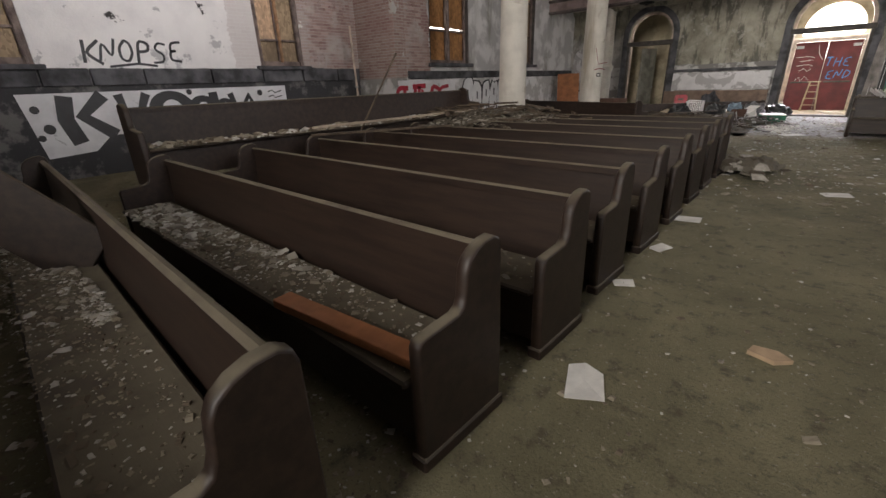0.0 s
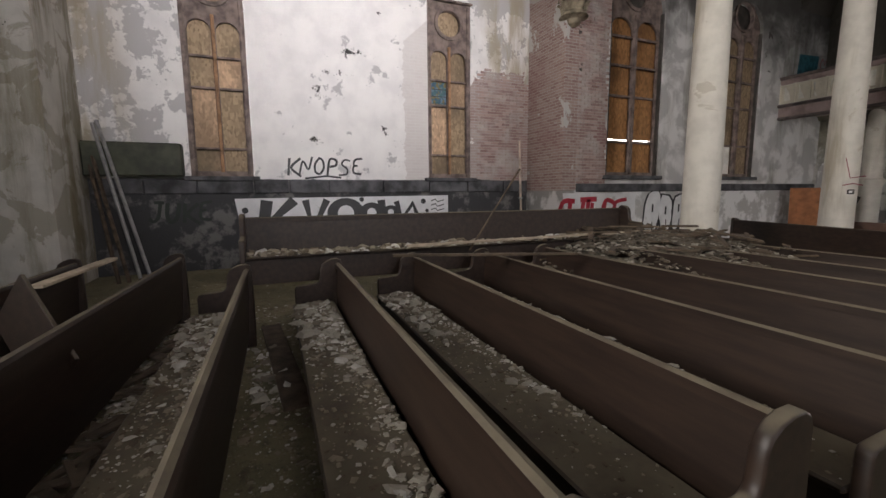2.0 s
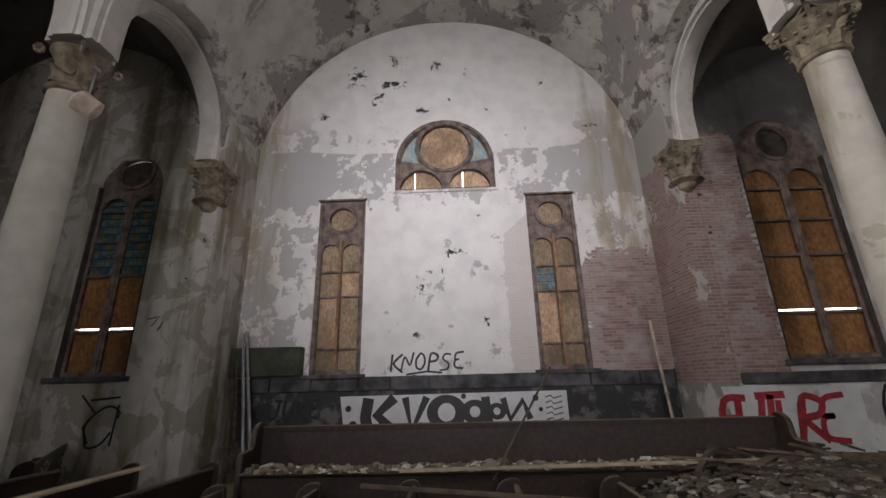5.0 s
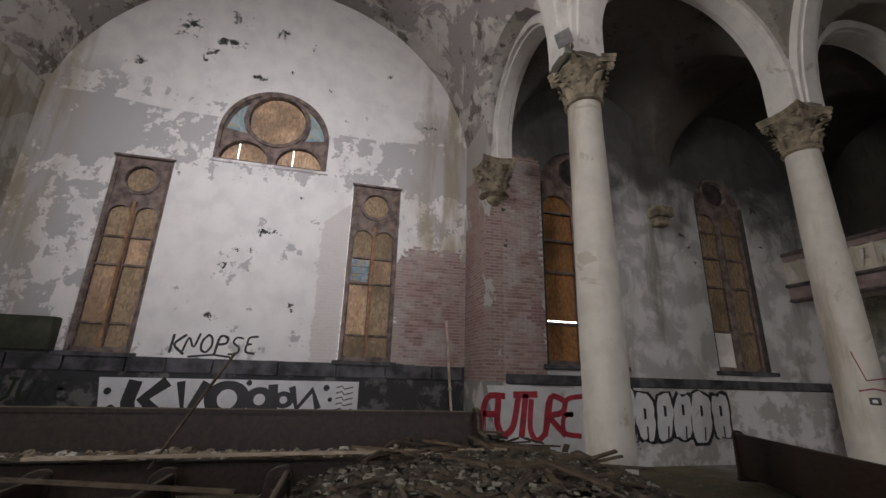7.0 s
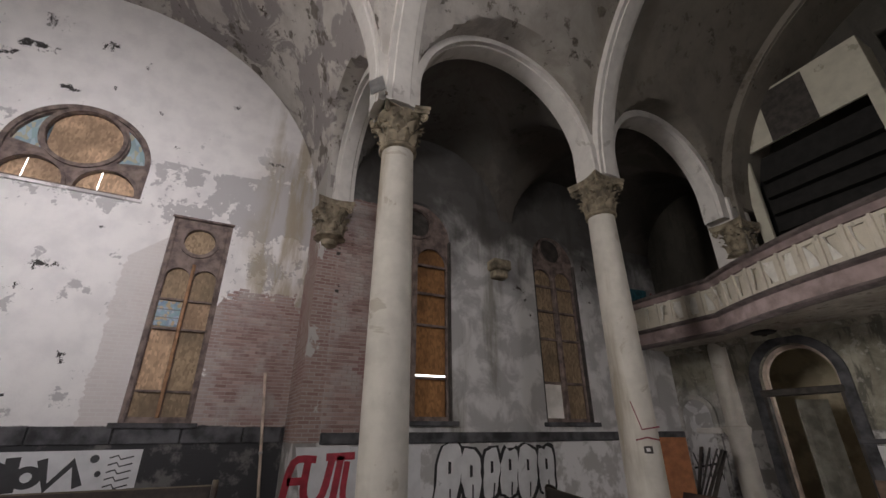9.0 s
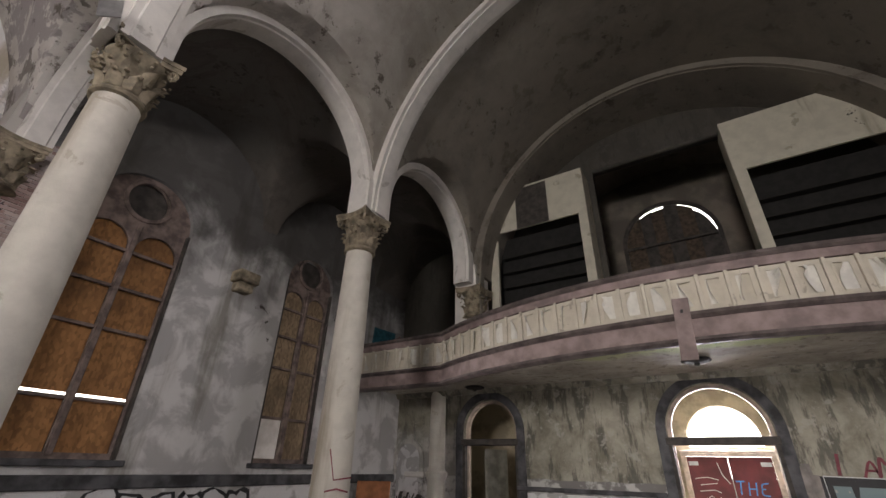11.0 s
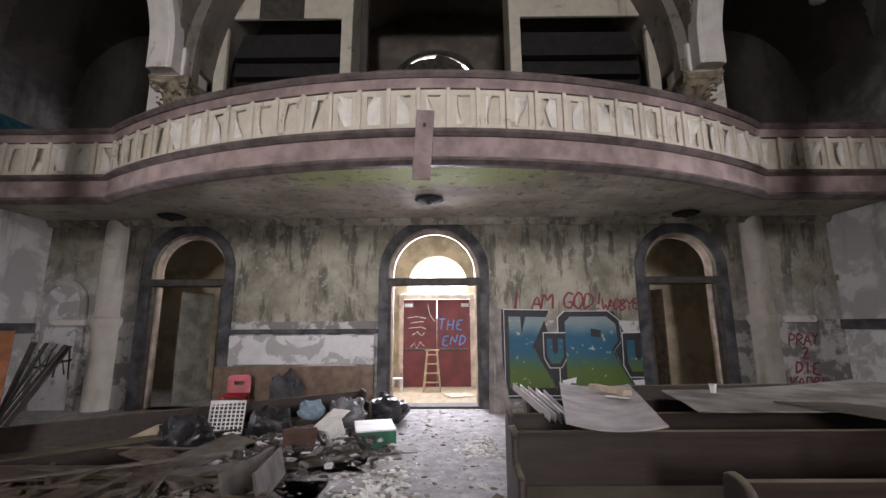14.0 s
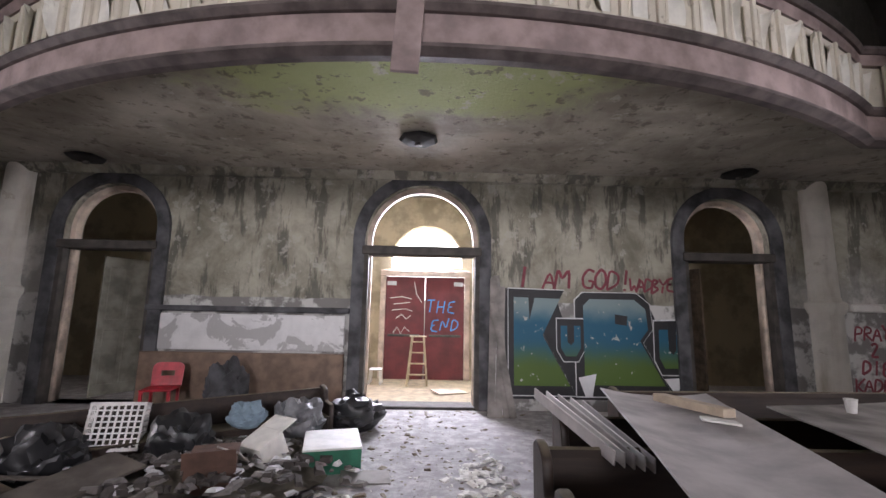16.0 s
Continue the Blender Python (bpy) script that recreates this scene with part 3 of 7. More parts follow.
def transept_wall(side):
    x = XA + side * (UT + T / 2)
    holes = [rect(*WL_Y, *W_Z), rect(*WR_Y, *W_Z), arched(*ROSE_Y, ROSE_Z, ROSE_C, 28)]
    return plate("wall_transept", rect(YT - 5.5, YT + 5.5, -0.1, 13.0), holes, T, M_TRANSEPT, wall_x(x))


structure(transept_wall(-1), "white peeling transept wall with bare brick and a dark wainscot", "wall")
structure(transept_wall(1), "white peeling transept wall", "wall")
AW1, AW2, AW3 = (10.2, 12.15), (14.85, 16.5), (-4.6, -3.05)
for side in (-1, 1):
    x = XA + side * (UA + T / 2)
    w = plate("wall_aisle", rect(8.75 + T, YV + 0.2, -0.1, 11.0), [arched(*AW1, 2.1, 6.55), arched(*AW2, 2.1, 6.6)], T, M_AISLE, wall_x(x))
    structure(w, "grey stained aisle wall with flaking paint and graffiti, shade painted in above", "wall")
    w = plate("wall_aisle", rect(YE, -1.65 - T, -0.1, 11.0), [arched(*AW3, 2.1, 6.4)], T, M_PIER, wall_x(x))
    structure(w, "damp stained aisle wall", "wall")
    x0, x1 = sorted((XA + side * (UT + T), XA + side * (UA - 0.001)))
    w = link("wall_return", one_box(x0, x1, 8.75, 8.75 + T, 0, 11.5), M_BRICK)
    structure(w, "bare brick return wall beside the transept", "wall")
    w = link("wall_return", one_box(x0, x1, -1.65 - T, -1.65, 0, 11.5), M_PIER)
    structure(w, "damp yellow-stained return wall of the transept", "wall")
# out-of-view baffles, added to shade the side aisles from the east lamp
for s in (-1, 1):
    w = link("wall_chancel", one_box(*sorted((XA + s * 3.7, XA + s * 4.1)), YE, -4.6, 0, 13), M_PIER)
    structure(w, "unseen added wall that keeps east light off the aisles", "wall")
structure(link("wall_east", one_box(XA - UT, XA + UT, YE - T, YE, 0, 13), M_PIER), "plain closed end wall", "wall")

C_DOOR, L_DOOR, R_DOOR = (-1.22, 0.86), (-6.70, -5.0), (4.66, 6.30)
Z_TR = 2.83
holes = [arched(*C_DOOR, 0.0, 2.98), arched(*L_DOOR, 0.0, 3.08), arched(*R_DOOR, 0.0, 3.08)]
holes.append(rect(-1.9, 1.7, 5.0, 10.9))
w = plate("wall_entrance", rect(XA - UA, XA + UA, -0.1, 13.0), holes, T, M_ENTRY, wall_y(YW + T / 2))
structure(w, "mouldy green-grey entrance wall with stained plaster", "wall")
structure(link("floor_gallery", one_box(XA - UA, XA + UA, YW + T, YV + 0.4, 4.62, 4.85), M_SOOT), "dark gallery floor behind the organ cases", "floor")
# the last two slots are added for the side-room fill lamps
holes = [arched(-1.75, 1.35, 8.0, 9.3, 24), rect(C_DOOR[0], C_DOOR[1], -0.05, 2.62), arched(-1.05, 0.75, 2.78, 2.98), rect(-5.6, -5.0, 2.2, 3.8), rect(4.7, 5.3, 2.2, 3.8)]
mo = Mat("outer_wall_plaster", 0.9)
co = mo.mix(mo.step(mo.noise(1.4, 8, 0.62), 0.42, 0.6), (0.55, 0.48, 0.34), (0.36, 0.31, 0.22))
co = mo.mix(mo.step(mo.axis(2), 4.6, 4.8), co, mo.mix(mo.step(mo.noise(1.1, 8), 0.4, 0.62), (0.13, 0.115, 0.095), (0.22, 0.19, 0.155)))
M_OUTER = mo.done(co, mo.noise(24, 4), 0.3, 0.01)
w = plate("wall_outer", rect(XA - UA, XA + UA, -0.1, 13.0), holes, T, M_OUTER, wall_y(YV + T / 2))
structure(w, "cream vestibule wall around the red outer doors", "wall")
for xx in (-3.4, 3.2):
    structure(link("wall_vestibule", one_box(xx - 0.12, xx + 0.12, YW + T, YV, 0, 4.62), M_CREAM), "cream vestibule side wall", "wall")


# ---- vault ----
def rise(v, c, r, zc):
    d = r * r - (v - c) ** 2
    return zc + math.sqrt(d) if d > 0 else zc


BAYS = [(YL, YA, YT, 5.28, 7.2), (YA, YB, 11.57, 2.18, 7.45), (YB, YC, 16.25, 2.05, 7.5), (YE, YL, -5.5, 3.3, 7.2), (YC, YV + 0.4, 21, 0.5, 7.3)]


def ceiling_z(u, y):
    bay = next((b for b in BAYS if b[0] <= y <= b[1]), BAYS[0])
    zy = rise(y, *bay[2:])
    if u <= UC:
        r = 5.4 if y <= YC else 5.1
        return max(zy, rise(u, 0.0, r, 7.05))
    if bay is BAYS[0]:
        return max(zy, rise(u, 7.35, 1.66, 7.5)) if u < UA else zy
    return max(zy, rise(u, 7.35, 1.72, 7.45))


def vault():
    us = sorted({round(5.4 * math.sin(radians(a)), 4) for a in np.linspace(0, 90, 46)} | {5.4, 5.5, UC} | {round(UC + 0.01 + 1.72 * (1 + math.sin(radians(a))), 4) for a in np.linspace(-90, 90, 26)} | {9.15, 9.6, 10.2, UT + 0.1})
    ys = set()
    for y0, y1, c, r, zc in BAYS:
        ys |= {round(c + r * math.sin(radians(a)), 4) for a in np.linspace(-90, 90, 40 if r < 3 else 64)} | {y0 + 0.001, y1 - 0.001}
    ys = sorted(y for y in ys if YE <= y <= YV + 0.4)
    xs = [-u for u in reversed(us) if u > 0] + us
    bm = bmesh.new()
    grid = [[bm.verts.new((XA + x, y, ceiling_z(abs(x), y) + 0.02 * noise.noise(Vector((x, y, 0)) * 1.3))) for y in ys] for x in xs]
    for a, b in zip(grid, grid[1:]):
        for j in range(len(ys) - 1):
            bm.faces.new((a[j], a[j + 1], b[j + 1], b[j]))
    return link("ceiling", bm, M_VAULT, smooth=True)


structure(vault(), "flaking cream plaster groin vault with dark stains, aisle shade painted in", "ceiling")
structure(link("roof_slab", one_box(XA - UT - 1, XA + UT + 1, YE - 1, YV + 1, 13.0, 13.2), M_DARK), "dark roof above the vault", "roof")


def arch_rib(c, r, zc, z0, along, at, width, thick, mould=True):
    """A semicircular rib on straight legs; along 'x' or 'y', standing in the plane at."""
    bm = bmesh.new()
    path = [(-r, z0)] + [(-r * math.cos(radians(a)), zc + r * math.sin(radians(a))) for a in np.linspace(0, 180, 37)] + [(r, z0)]
    outer = [(-(r + thick), z0)] + [(-(r + thick) * math.cos(radians(a)), zc + (r + thick) * math.sin(radians(a))) for a in np.linspace(0, 180, 37)] + [(r + thick, z0)]
    prof = [(-width / 2, 0.07), (-width / 2 + 0.09, 0.07), (-width / 2 + 0.11, 0.0), (width / 2 - 0.11, 0.0), (width / 2 - 0.09, 0.07), (width / 2, 0.07), (width / 2, 1.0), (-width / 2, 1.0)]
    rows = []
    for (pi, po) in zip(path, outer):
        row = []
        for d, f in prof:
            v, z = pi[0] + (po[0] - pi[0]) * f, pi[1] + (po[1] - pi[1]) * f
            row.append(bm.verts.new((c + v, at + d, z) if along == "x" else (at + d, c + v, z)))
        rows.append(row)
    n = len(prof)
    for a, b in zip(rows, rows[1:]):
        for i in range(n):
            bm.faces.new((a[i], a[(i + 1) % n], b[(i + 1) % n], b[i]))
    bm.faces.new(rows[0])
    bm.faces.new(rows[-1][::-1])
    bmesh.ops.recalc_face_normals(bm, faces=bm.faces[:])
    return structure(link("arch_rib", bm, M_RIB, smooth=True), "pale moulded plaster arch rib", "arch")


for s in (-1, 1):
    X = XA + s * (UC - 0.02)
    arch_rib((YA + YB) / 2, 2.02, 7.45, Z_CAP, "y", X, 0.52, 0.35)
    arch_rib((YB + YC) / 2, 1.84, 7.5, Z_CAP, "y", X, 0.52, 0.33)
    arch_rib(YT, 5.2, 7.2, Z_CAP, "y", X, 0.52, 0.4)
    arch_rib(-5.4, 2.95, 7.2, Z_CAP, "y", X, 0.5, 0.35)
    for y in (YA, YL):
        arch_rib(XA + s * 7.45, 1.5, 7.5, Z_CAP, "x", y, 0.5, 0.4)
for y in (YA, YB, YL):
    arch_rib(XA, 5.22, 7.05, Z_CAP, "x", y, 0.52, 0.4)
arch_rib(XA, 5.08, 7.1, 4.8, "x", YC + 0.03, 0.24, 0.05).data.materials[0] = M_VAULT


# ---- columns ----
def leaf(bm, ang, r0, z0, h, w, out):
    """One curled acanthus leaf of a capital."""
    rows = []
    for i in range(6):
        f = i / 5
        rr = r0 + 0.03 + out * f ** 2.2
        z = z0 + h * (f - 0.28 * max(0, f - 0.65) / 0.35)
        ww = w * (0.55 + 0.6 * math.sin(math.pi * min(1, f * 0.9 + 0.1))) * (1 - 0.55 * f ** 3)
        row = []
        for k, d in ((-1, -0.02), (-0.45, 0.02), (0, 0.045), (0.45, 0.02), (1, -0.02)):
            a = ang + k * ww / rr / 2
            row.append(bm.verts.new(((rr + d) * math.cos(a), (rr + d) * math.sin(a), z)))
        rows.append(row)
    for a, b in zip(rows, rows[1:]):
        for k in range(4):
            bm.faces.new((a[k], a[k + 1], b[k + 1], b[k]))


def capital_meshes(parent, broken=False, slim=0.79, lift=0.0):
    before = set(parent.children)
    part("neck_ring", lathe([(0.355, 6.06), (0.40, 6.08), (0.41, 6.12), (0.38, 6.16), (0.35, 6.18)], 24), M_CAP, parent, smooth=True)
    bm = lathe([(0.32, 6.16), (0.32, 6.45), (0.38, 6.68), (0.48, 6.80)], 20)
    rng = random.Random(4)
    for k in range(8):
        if not broken or k % 3 == 0:
            leaf(bm, k * math.pi / 4, 0.325, 6.17, 0.30, 0.27, 0.15 + rng.uniform(-.02, .03))
            leaf(bm, (k + 0.5) * math.pi / 4, 0.335, 6.32, 0.36, 0.25, 0.20 + rng.uniform(-.02, .03))
    if not broken:
        for k in range(16):
            for zz, rr, sz in ((6.40, 0.47, 0.042), (6.58, 0.53, 0.038), (6.72, 0.54, 0.034)):
                a = (k + (zz > 6.5) * 0.5) * math.pi / 8 + rng.uniform(-0.06, 0.06)
                q = rr + rng.uniform(-0.05, 0.03)
                bmesh.ops.create_icosphere(bm, subdivisions=1, radius=sz * rng.uniform(0.7, 1.25), matrix=pose(q * math.cos(a), q * math.sin(a), zz + rng.uniform(-0.04, 0.03)) @ Matrix.Diagonal((1, 1, 0.7, 1)))
    for k in range(4):
        a = math.pi / 4 + k * math.pi / 2
        for t in range(7):
            b = 2.0 * math.pi * t / 7
            v = Vector((math.cos(a) * (0.60 + 0.055 * math.cos(b)), math.sin(a) * (0.60 + 0.055 * math.cos(b)), 6.74 + 0.055 * math.sin(b)))
            bmesh.ops.create_icosphere(bm, subdivisions=1, radius=0.045, matrix=Matrix.Translation(v))
    part("bell", bm, M_CAP, parent, "acanthus leaves of crumbling plaster", smooth=True)
    bm = bmesh.new()
    n = 6
    ring = []
    for k in range(4):
        a0 = math.pi / 4 + k * math.pi / 2
        p0 = Vector((math.cos(a0), math.sin(a0))) * 0.72
        p1 = Vector((math.cos(a0 + math.pi / 2), math.sin(a0 + math.pi / 2))) * 0.72
        mid = (p0 + p1) / 2
        t = (p1 - p0).normalized()
        for i in range(n):
            f = i / n
            p = p0.lerp(p1, f) - mid.normalized() * 0.11 * math.sin(math.pi * f)
            ring.append((p.x, p.y))
    if not broken:
        prism(bm, ring, 6.80, 6.88)
        prism(bm, [(x * 1.04, y * 1.04) for x, y in ring], 6.88, Z_CAP)
        part("abacus", bm, M_CAP, parent)
    else:
        bm.free()
    for o in set(parent.children) - before:
        o.data.transform(Matrix.Diagonal((slim, slim, 1, 1)))
        o.location.z = lift


def column(x, y, label, broken=False, lift=0.0):
    c = thing("column", label, "column", "nave columns", pose(x, y, 0))
    prof = [(0.34, 0.42), (0.325, 0.46)]
    for i in range(13):
        f = i / 12
        prof.append((0.322 - 0.055 * f ** 1.6, 0.5 + (5.60 + lift) * f))
    part("shaft", lathe(prof, 40), M_COLUMN, c, smooth=True)
    bm = lathe([(0.52, 0.0), (0.52, 0.16)], 8)
    part("plinth", bm, M_COLUMN, c)
    part("base", lathe([(0.45, 0.16), (0.48, 0.22), (0.45, 0.29), (0.40, 0.33), (0.41, 0.38), (0.36, 0.43)], 32), M_COLUMN, c, smooth=True)
    capital_meshes(c, broken, 0.79, lift)
    part("springer", one_box(-0.28, 0.28, -0.28, 0.28, Z_CAP + lift - 0.002, 7.75, None, 0.03), M_RIB, c)
    return c


for s in (-1, 1):
    column(XA + s * (UC - 0.03), YB - 0.14, "round cream plaster column with an acanthus capital", False, -0.06)
    column(XA + s * (UC + 0.05), YA + 0.13, "round weathered plaster column with an acanthus capital", False, 0.12)
    column(XA + s * UC, YL, "round cream column with a half-lost capital", broken=True)


def corbel(x, y, z, label, flat=False):
    c = thing("corbel_capital", label, "corbel", "wall corbels", pose(x, y, z - Z_CAP))
    if flat:
        part("bracket", one_box(-0.25, 0.25, -0.28, 0.28, 6.62, 6.9, None, 0.03), M_CAP, c)
        part("bracket_foot", one_box(-0.18, 0.18, -0.2, 0.2, 6.4, 6.62, None, 0.03), M_CAP, c)
    else:
        capital_meshes(c)
        part("pendant", lathe([(0.05, 5.84), (0.16, 5.9), (0.2, 6.0), (0.36, 6.06)], 16), M_CAP, c, smooth=True)
    return c


for s in (-1, 1):
    corbel(XA + s * (UA - 0.02), 8.95, 6.85, "crumbling plaster corbel capital on the brick pier")
    corbel(XA + s * (UA - 0.02), -1.85, 6.75, "half-broken plaster corbel capital on the stained pier")
    corbel(XA + s * (UA - 0.1), 13.55, 6.25, "broken plaster wall bracket", flat=True)
    corbel(XA + s * (UC - 0.2), YC + 0.1, 6.85, "brown corbel capital behind the balcony rail")
    p = link("gallery_pier", one_box(XA + s * UC - 0.35, XA + s * UC + 0.35, YC - 0.1, YC + 0.75, 4.8, 7.6, None, 0.02), M_RIB)
    structure(p, "pale pier between gallery and side gallery", "pier")


# ---- windows ----
def board(parent, y0, y1, z0, z1, x, mat, rng):
    part("board", one_box(x - 0.012, x + 0.012, y0 + rng.uniform(0, .012), y1 - rng.uniform(0, .012), z0, z1), mat, parent)


def lancet_window(side, y0, y1, z0, z1, name, label, patch):
    """Square-headed twin lancet with a roundel, boarded up from outside."""
    w = thing(name, label, "window", "", None, "structure")
    x = XA + side * UT
    inn = x + side * 0.10
    c, r = (y0 + y1) / 2, (y1 - y0) / 2
    zs = z1 - 1.55
    holes = [arc(c, z1 - 0.52, 0.32, 0, 350, 26)]
    lw = r - 0.17
    for s in (-1, 1):
        a, b = sorted((c + s * 0.045, c + s * (0.045 + lw)))
        holes.append(arched(a, b, z0 + 0.12, zs + 0.12, 14))
    plate("tracery", rect(y0 + 0.003, y1 - 0.003, z0 + 0.003, z1 - 0.003), holes, 0.08, M_FRAME, wall_x(inn), w)
    plate("roundel_ring", arc(c, z1 - 0.52, 0.41, 0, 350, 30), [arc(c, z1 - 0.52, 0.325, 0, 350, 30)], 0.05, M_FRAME, wall_x(inn - side * 0.06), w)
    part("mullion", one_box(inn - 0.05 - side * 0.045, inn + 0.05 - side * 0.045, c - 0.035, c + 0.035, z0 + 0.1, zs + 0.45, None, 0.012), M_FRAME2, w, "bare orange-brown wooden mullion")
    for s in (-1, 1):
        part("frame_bead", one_box(inn - side * 0.04 - 0.03, inn - side * 0.04 + 0.03, c + s * (r - 0.09) - 0.025, c + s * (r - 0.09) + 0.025, z0 + 0.02, z1 - 0.05, None, 0.01), M_FRAME, w)
    rng = random.Random(int(y0 * 10) + 7)
    back = inn + side * 0.08
    cuts = [z0, z0 + 0.62, z0 + 1.9, z0 + 2.55, zs + 0.55]
    for s in (-1, 1):
        a, b = sorted((c, c + s * (r - 0.02)))
        for i, (q0, q1) in enumerate(zip(cuts, cuts[1:])):
            m = M_PLY if (i + s) % 3 else M_OSB
            board(w, a, b, q0, q1 - 0.005, back, m, rng)
            part("bar", one_box(inn - 0.03, inn + 0.03, a + 0.02, b - 0.02, q1 - 0.03, q1 + 0.012), M_FRAME, w)
    board(w, y0 + 0.02, y1 - 0.02, zs + 0.555, z1, back, M_PLY, rng)
    if patch:
        part("stained_pane", one_box(back - side * 0.05 - 0.01, back - side * 0.05 + 0.01, c - r + 0.12, c - 0.06, z0 + 1.95, z0 + 2.5), M_DIMGLASS, w, "leaded blue-green glass pane")
        for k in range(1, 3):
            part("lead", one_box(back - side * 0.07 - 0.008, back - side * 0.07 + 0.008, c - r + 0.12, c - 0.06, z0 + 1.95 + 0.18 * k, z0 + 1.965 + 0.18 * k), M_BLACK, w)
    part("sill", one_box(*sorted((x - side * 0.14, x + side * 0.2)), y0 - 0.12, y1 + 0.12, z0 - 0.09, z0 + 0.005, None, 0.012), M_STONE, w, "dark stone sill")
    part("hood", one_box(*sorted((x - side * 0.03, x + side * 0.1)), y0 - 0.03, y1 + 0.03, z1 - 0.003, z1 + 0.05, None, 0.008), M_FRAME, w)
    return w


lancet_window(-1, *WL_Y, *W_Z, "window_1", "tall boarded twin lancet window with bare wood mullion", False)
lancet_window(-1, *WR_Y, *W_Z, "window_2", "tall boarded twin lancet window with one stained pane", True)


def rose_window(side):
    w = thing("window_rose", "arched rose window boarded with chipboard, stained glass left in the corners", "window", "", None, "structure")
    x = XA + side * UT
    inn = x + side * 0.12
    c, r = (ROSE_Y[0] + ROSE_Y[1]) / 2, (ROSE_Y[1] - ROSE_Y[0]) / 2
    zc = ROSE_Z + 0.62 + 0.72
    outer = arched(ROSE_Y[0] + 0.003, ROSE_Y[1] - 0.003, ROSE_Z + 0.003, ROSE_C - 0.003, 30)
    holes = [arc(c, zc, 0.70, 0, 354, 36)]
    for s in (-1, 1):
        cc = c + s * 0.66
        holes.append([(cc - 0.56, ROSE_Z + 0.06), (cc + 0.56, ROSE_Z + 0.06)] + arc(cc, ROSE_Z + 0.06, 0.56, 4, 176, 18))
        holes.append([(c + s * (y - c), z) for y, z in arc(c, ROSE_C, r - 0.13, 6, 56, 12) + arc(c, zc, 0.83, 30, -36, 10)])
    plate("tracery", outer, holes, 0.10, M_FRAME, wall_x(inn), w)
    for rr in (0.70,):
        plate("roundel_ring", arc(c, zc, rr + 0.09, 0, 354, 40), [arc(c, zc, rr + 0.005, 0, 354, 40)], 0.06, M_FRAME, wall_x(inn - side * 0.08), w)
    for s in (-1, 1):
        cc = c + s * 0.66
        ring = arc(cc, ROSE_Z + 0.05, 0.64, 0, 180, 20) + arc(cc, ROSE_Z + 0.05, 0.565, 180, 0, 20)
        plate("half_ring", ring, [], 0.06, M_FRAME, wall_x(inn - side * 0.08), w)
    plate("outer_ring", outer, [arched(ROSE_Y[0] + 0.1, ROSE_Y[1] - 0.1, ROSE_Z + 0.06, ROSE_C, 30)], 0.07, M_FRAME, wall_x(inn - side * 0.085), w)
    back = inn + side * 0.09
    plate("board", arc(c, zc, 0.76, 48, 382, 34), [], 0.02, M_OSB, wall_x(back), w)
    for s in (-1, 1):
        cc = c + s * 0.66
        for q0, q1 in ((-0.6, -0.19), (-0.165, 0.6)):
            part("board", one_box(back - 0.01, back + 0.01, cc + q0, cc + q1, ROSE_Z, ROSE_Z + 0.66), M_OSB, w)
        a, b = sorted((c + s * 0.66, c + s * 1.345))
        part("stained_pane", one_box(back - side * 0.03 - 0.006, back - side * 0.03 + 0.006, a, b, ROSE_Z + 0.70, zc + 0.75), M_STAINED, w, "blue patterned stained glass")
    part("sill", one_box(*sorted((x - side * 0.06, x + side * 0.2)), ROSE_Y[0] - 0.05, ROSE_Y[1] + 0.05, ROSE_Z - 0.07, ROSE_Z + 0.004, None, 0.01), M_TRANSEPT, w)
    return w


rose_window(-1)


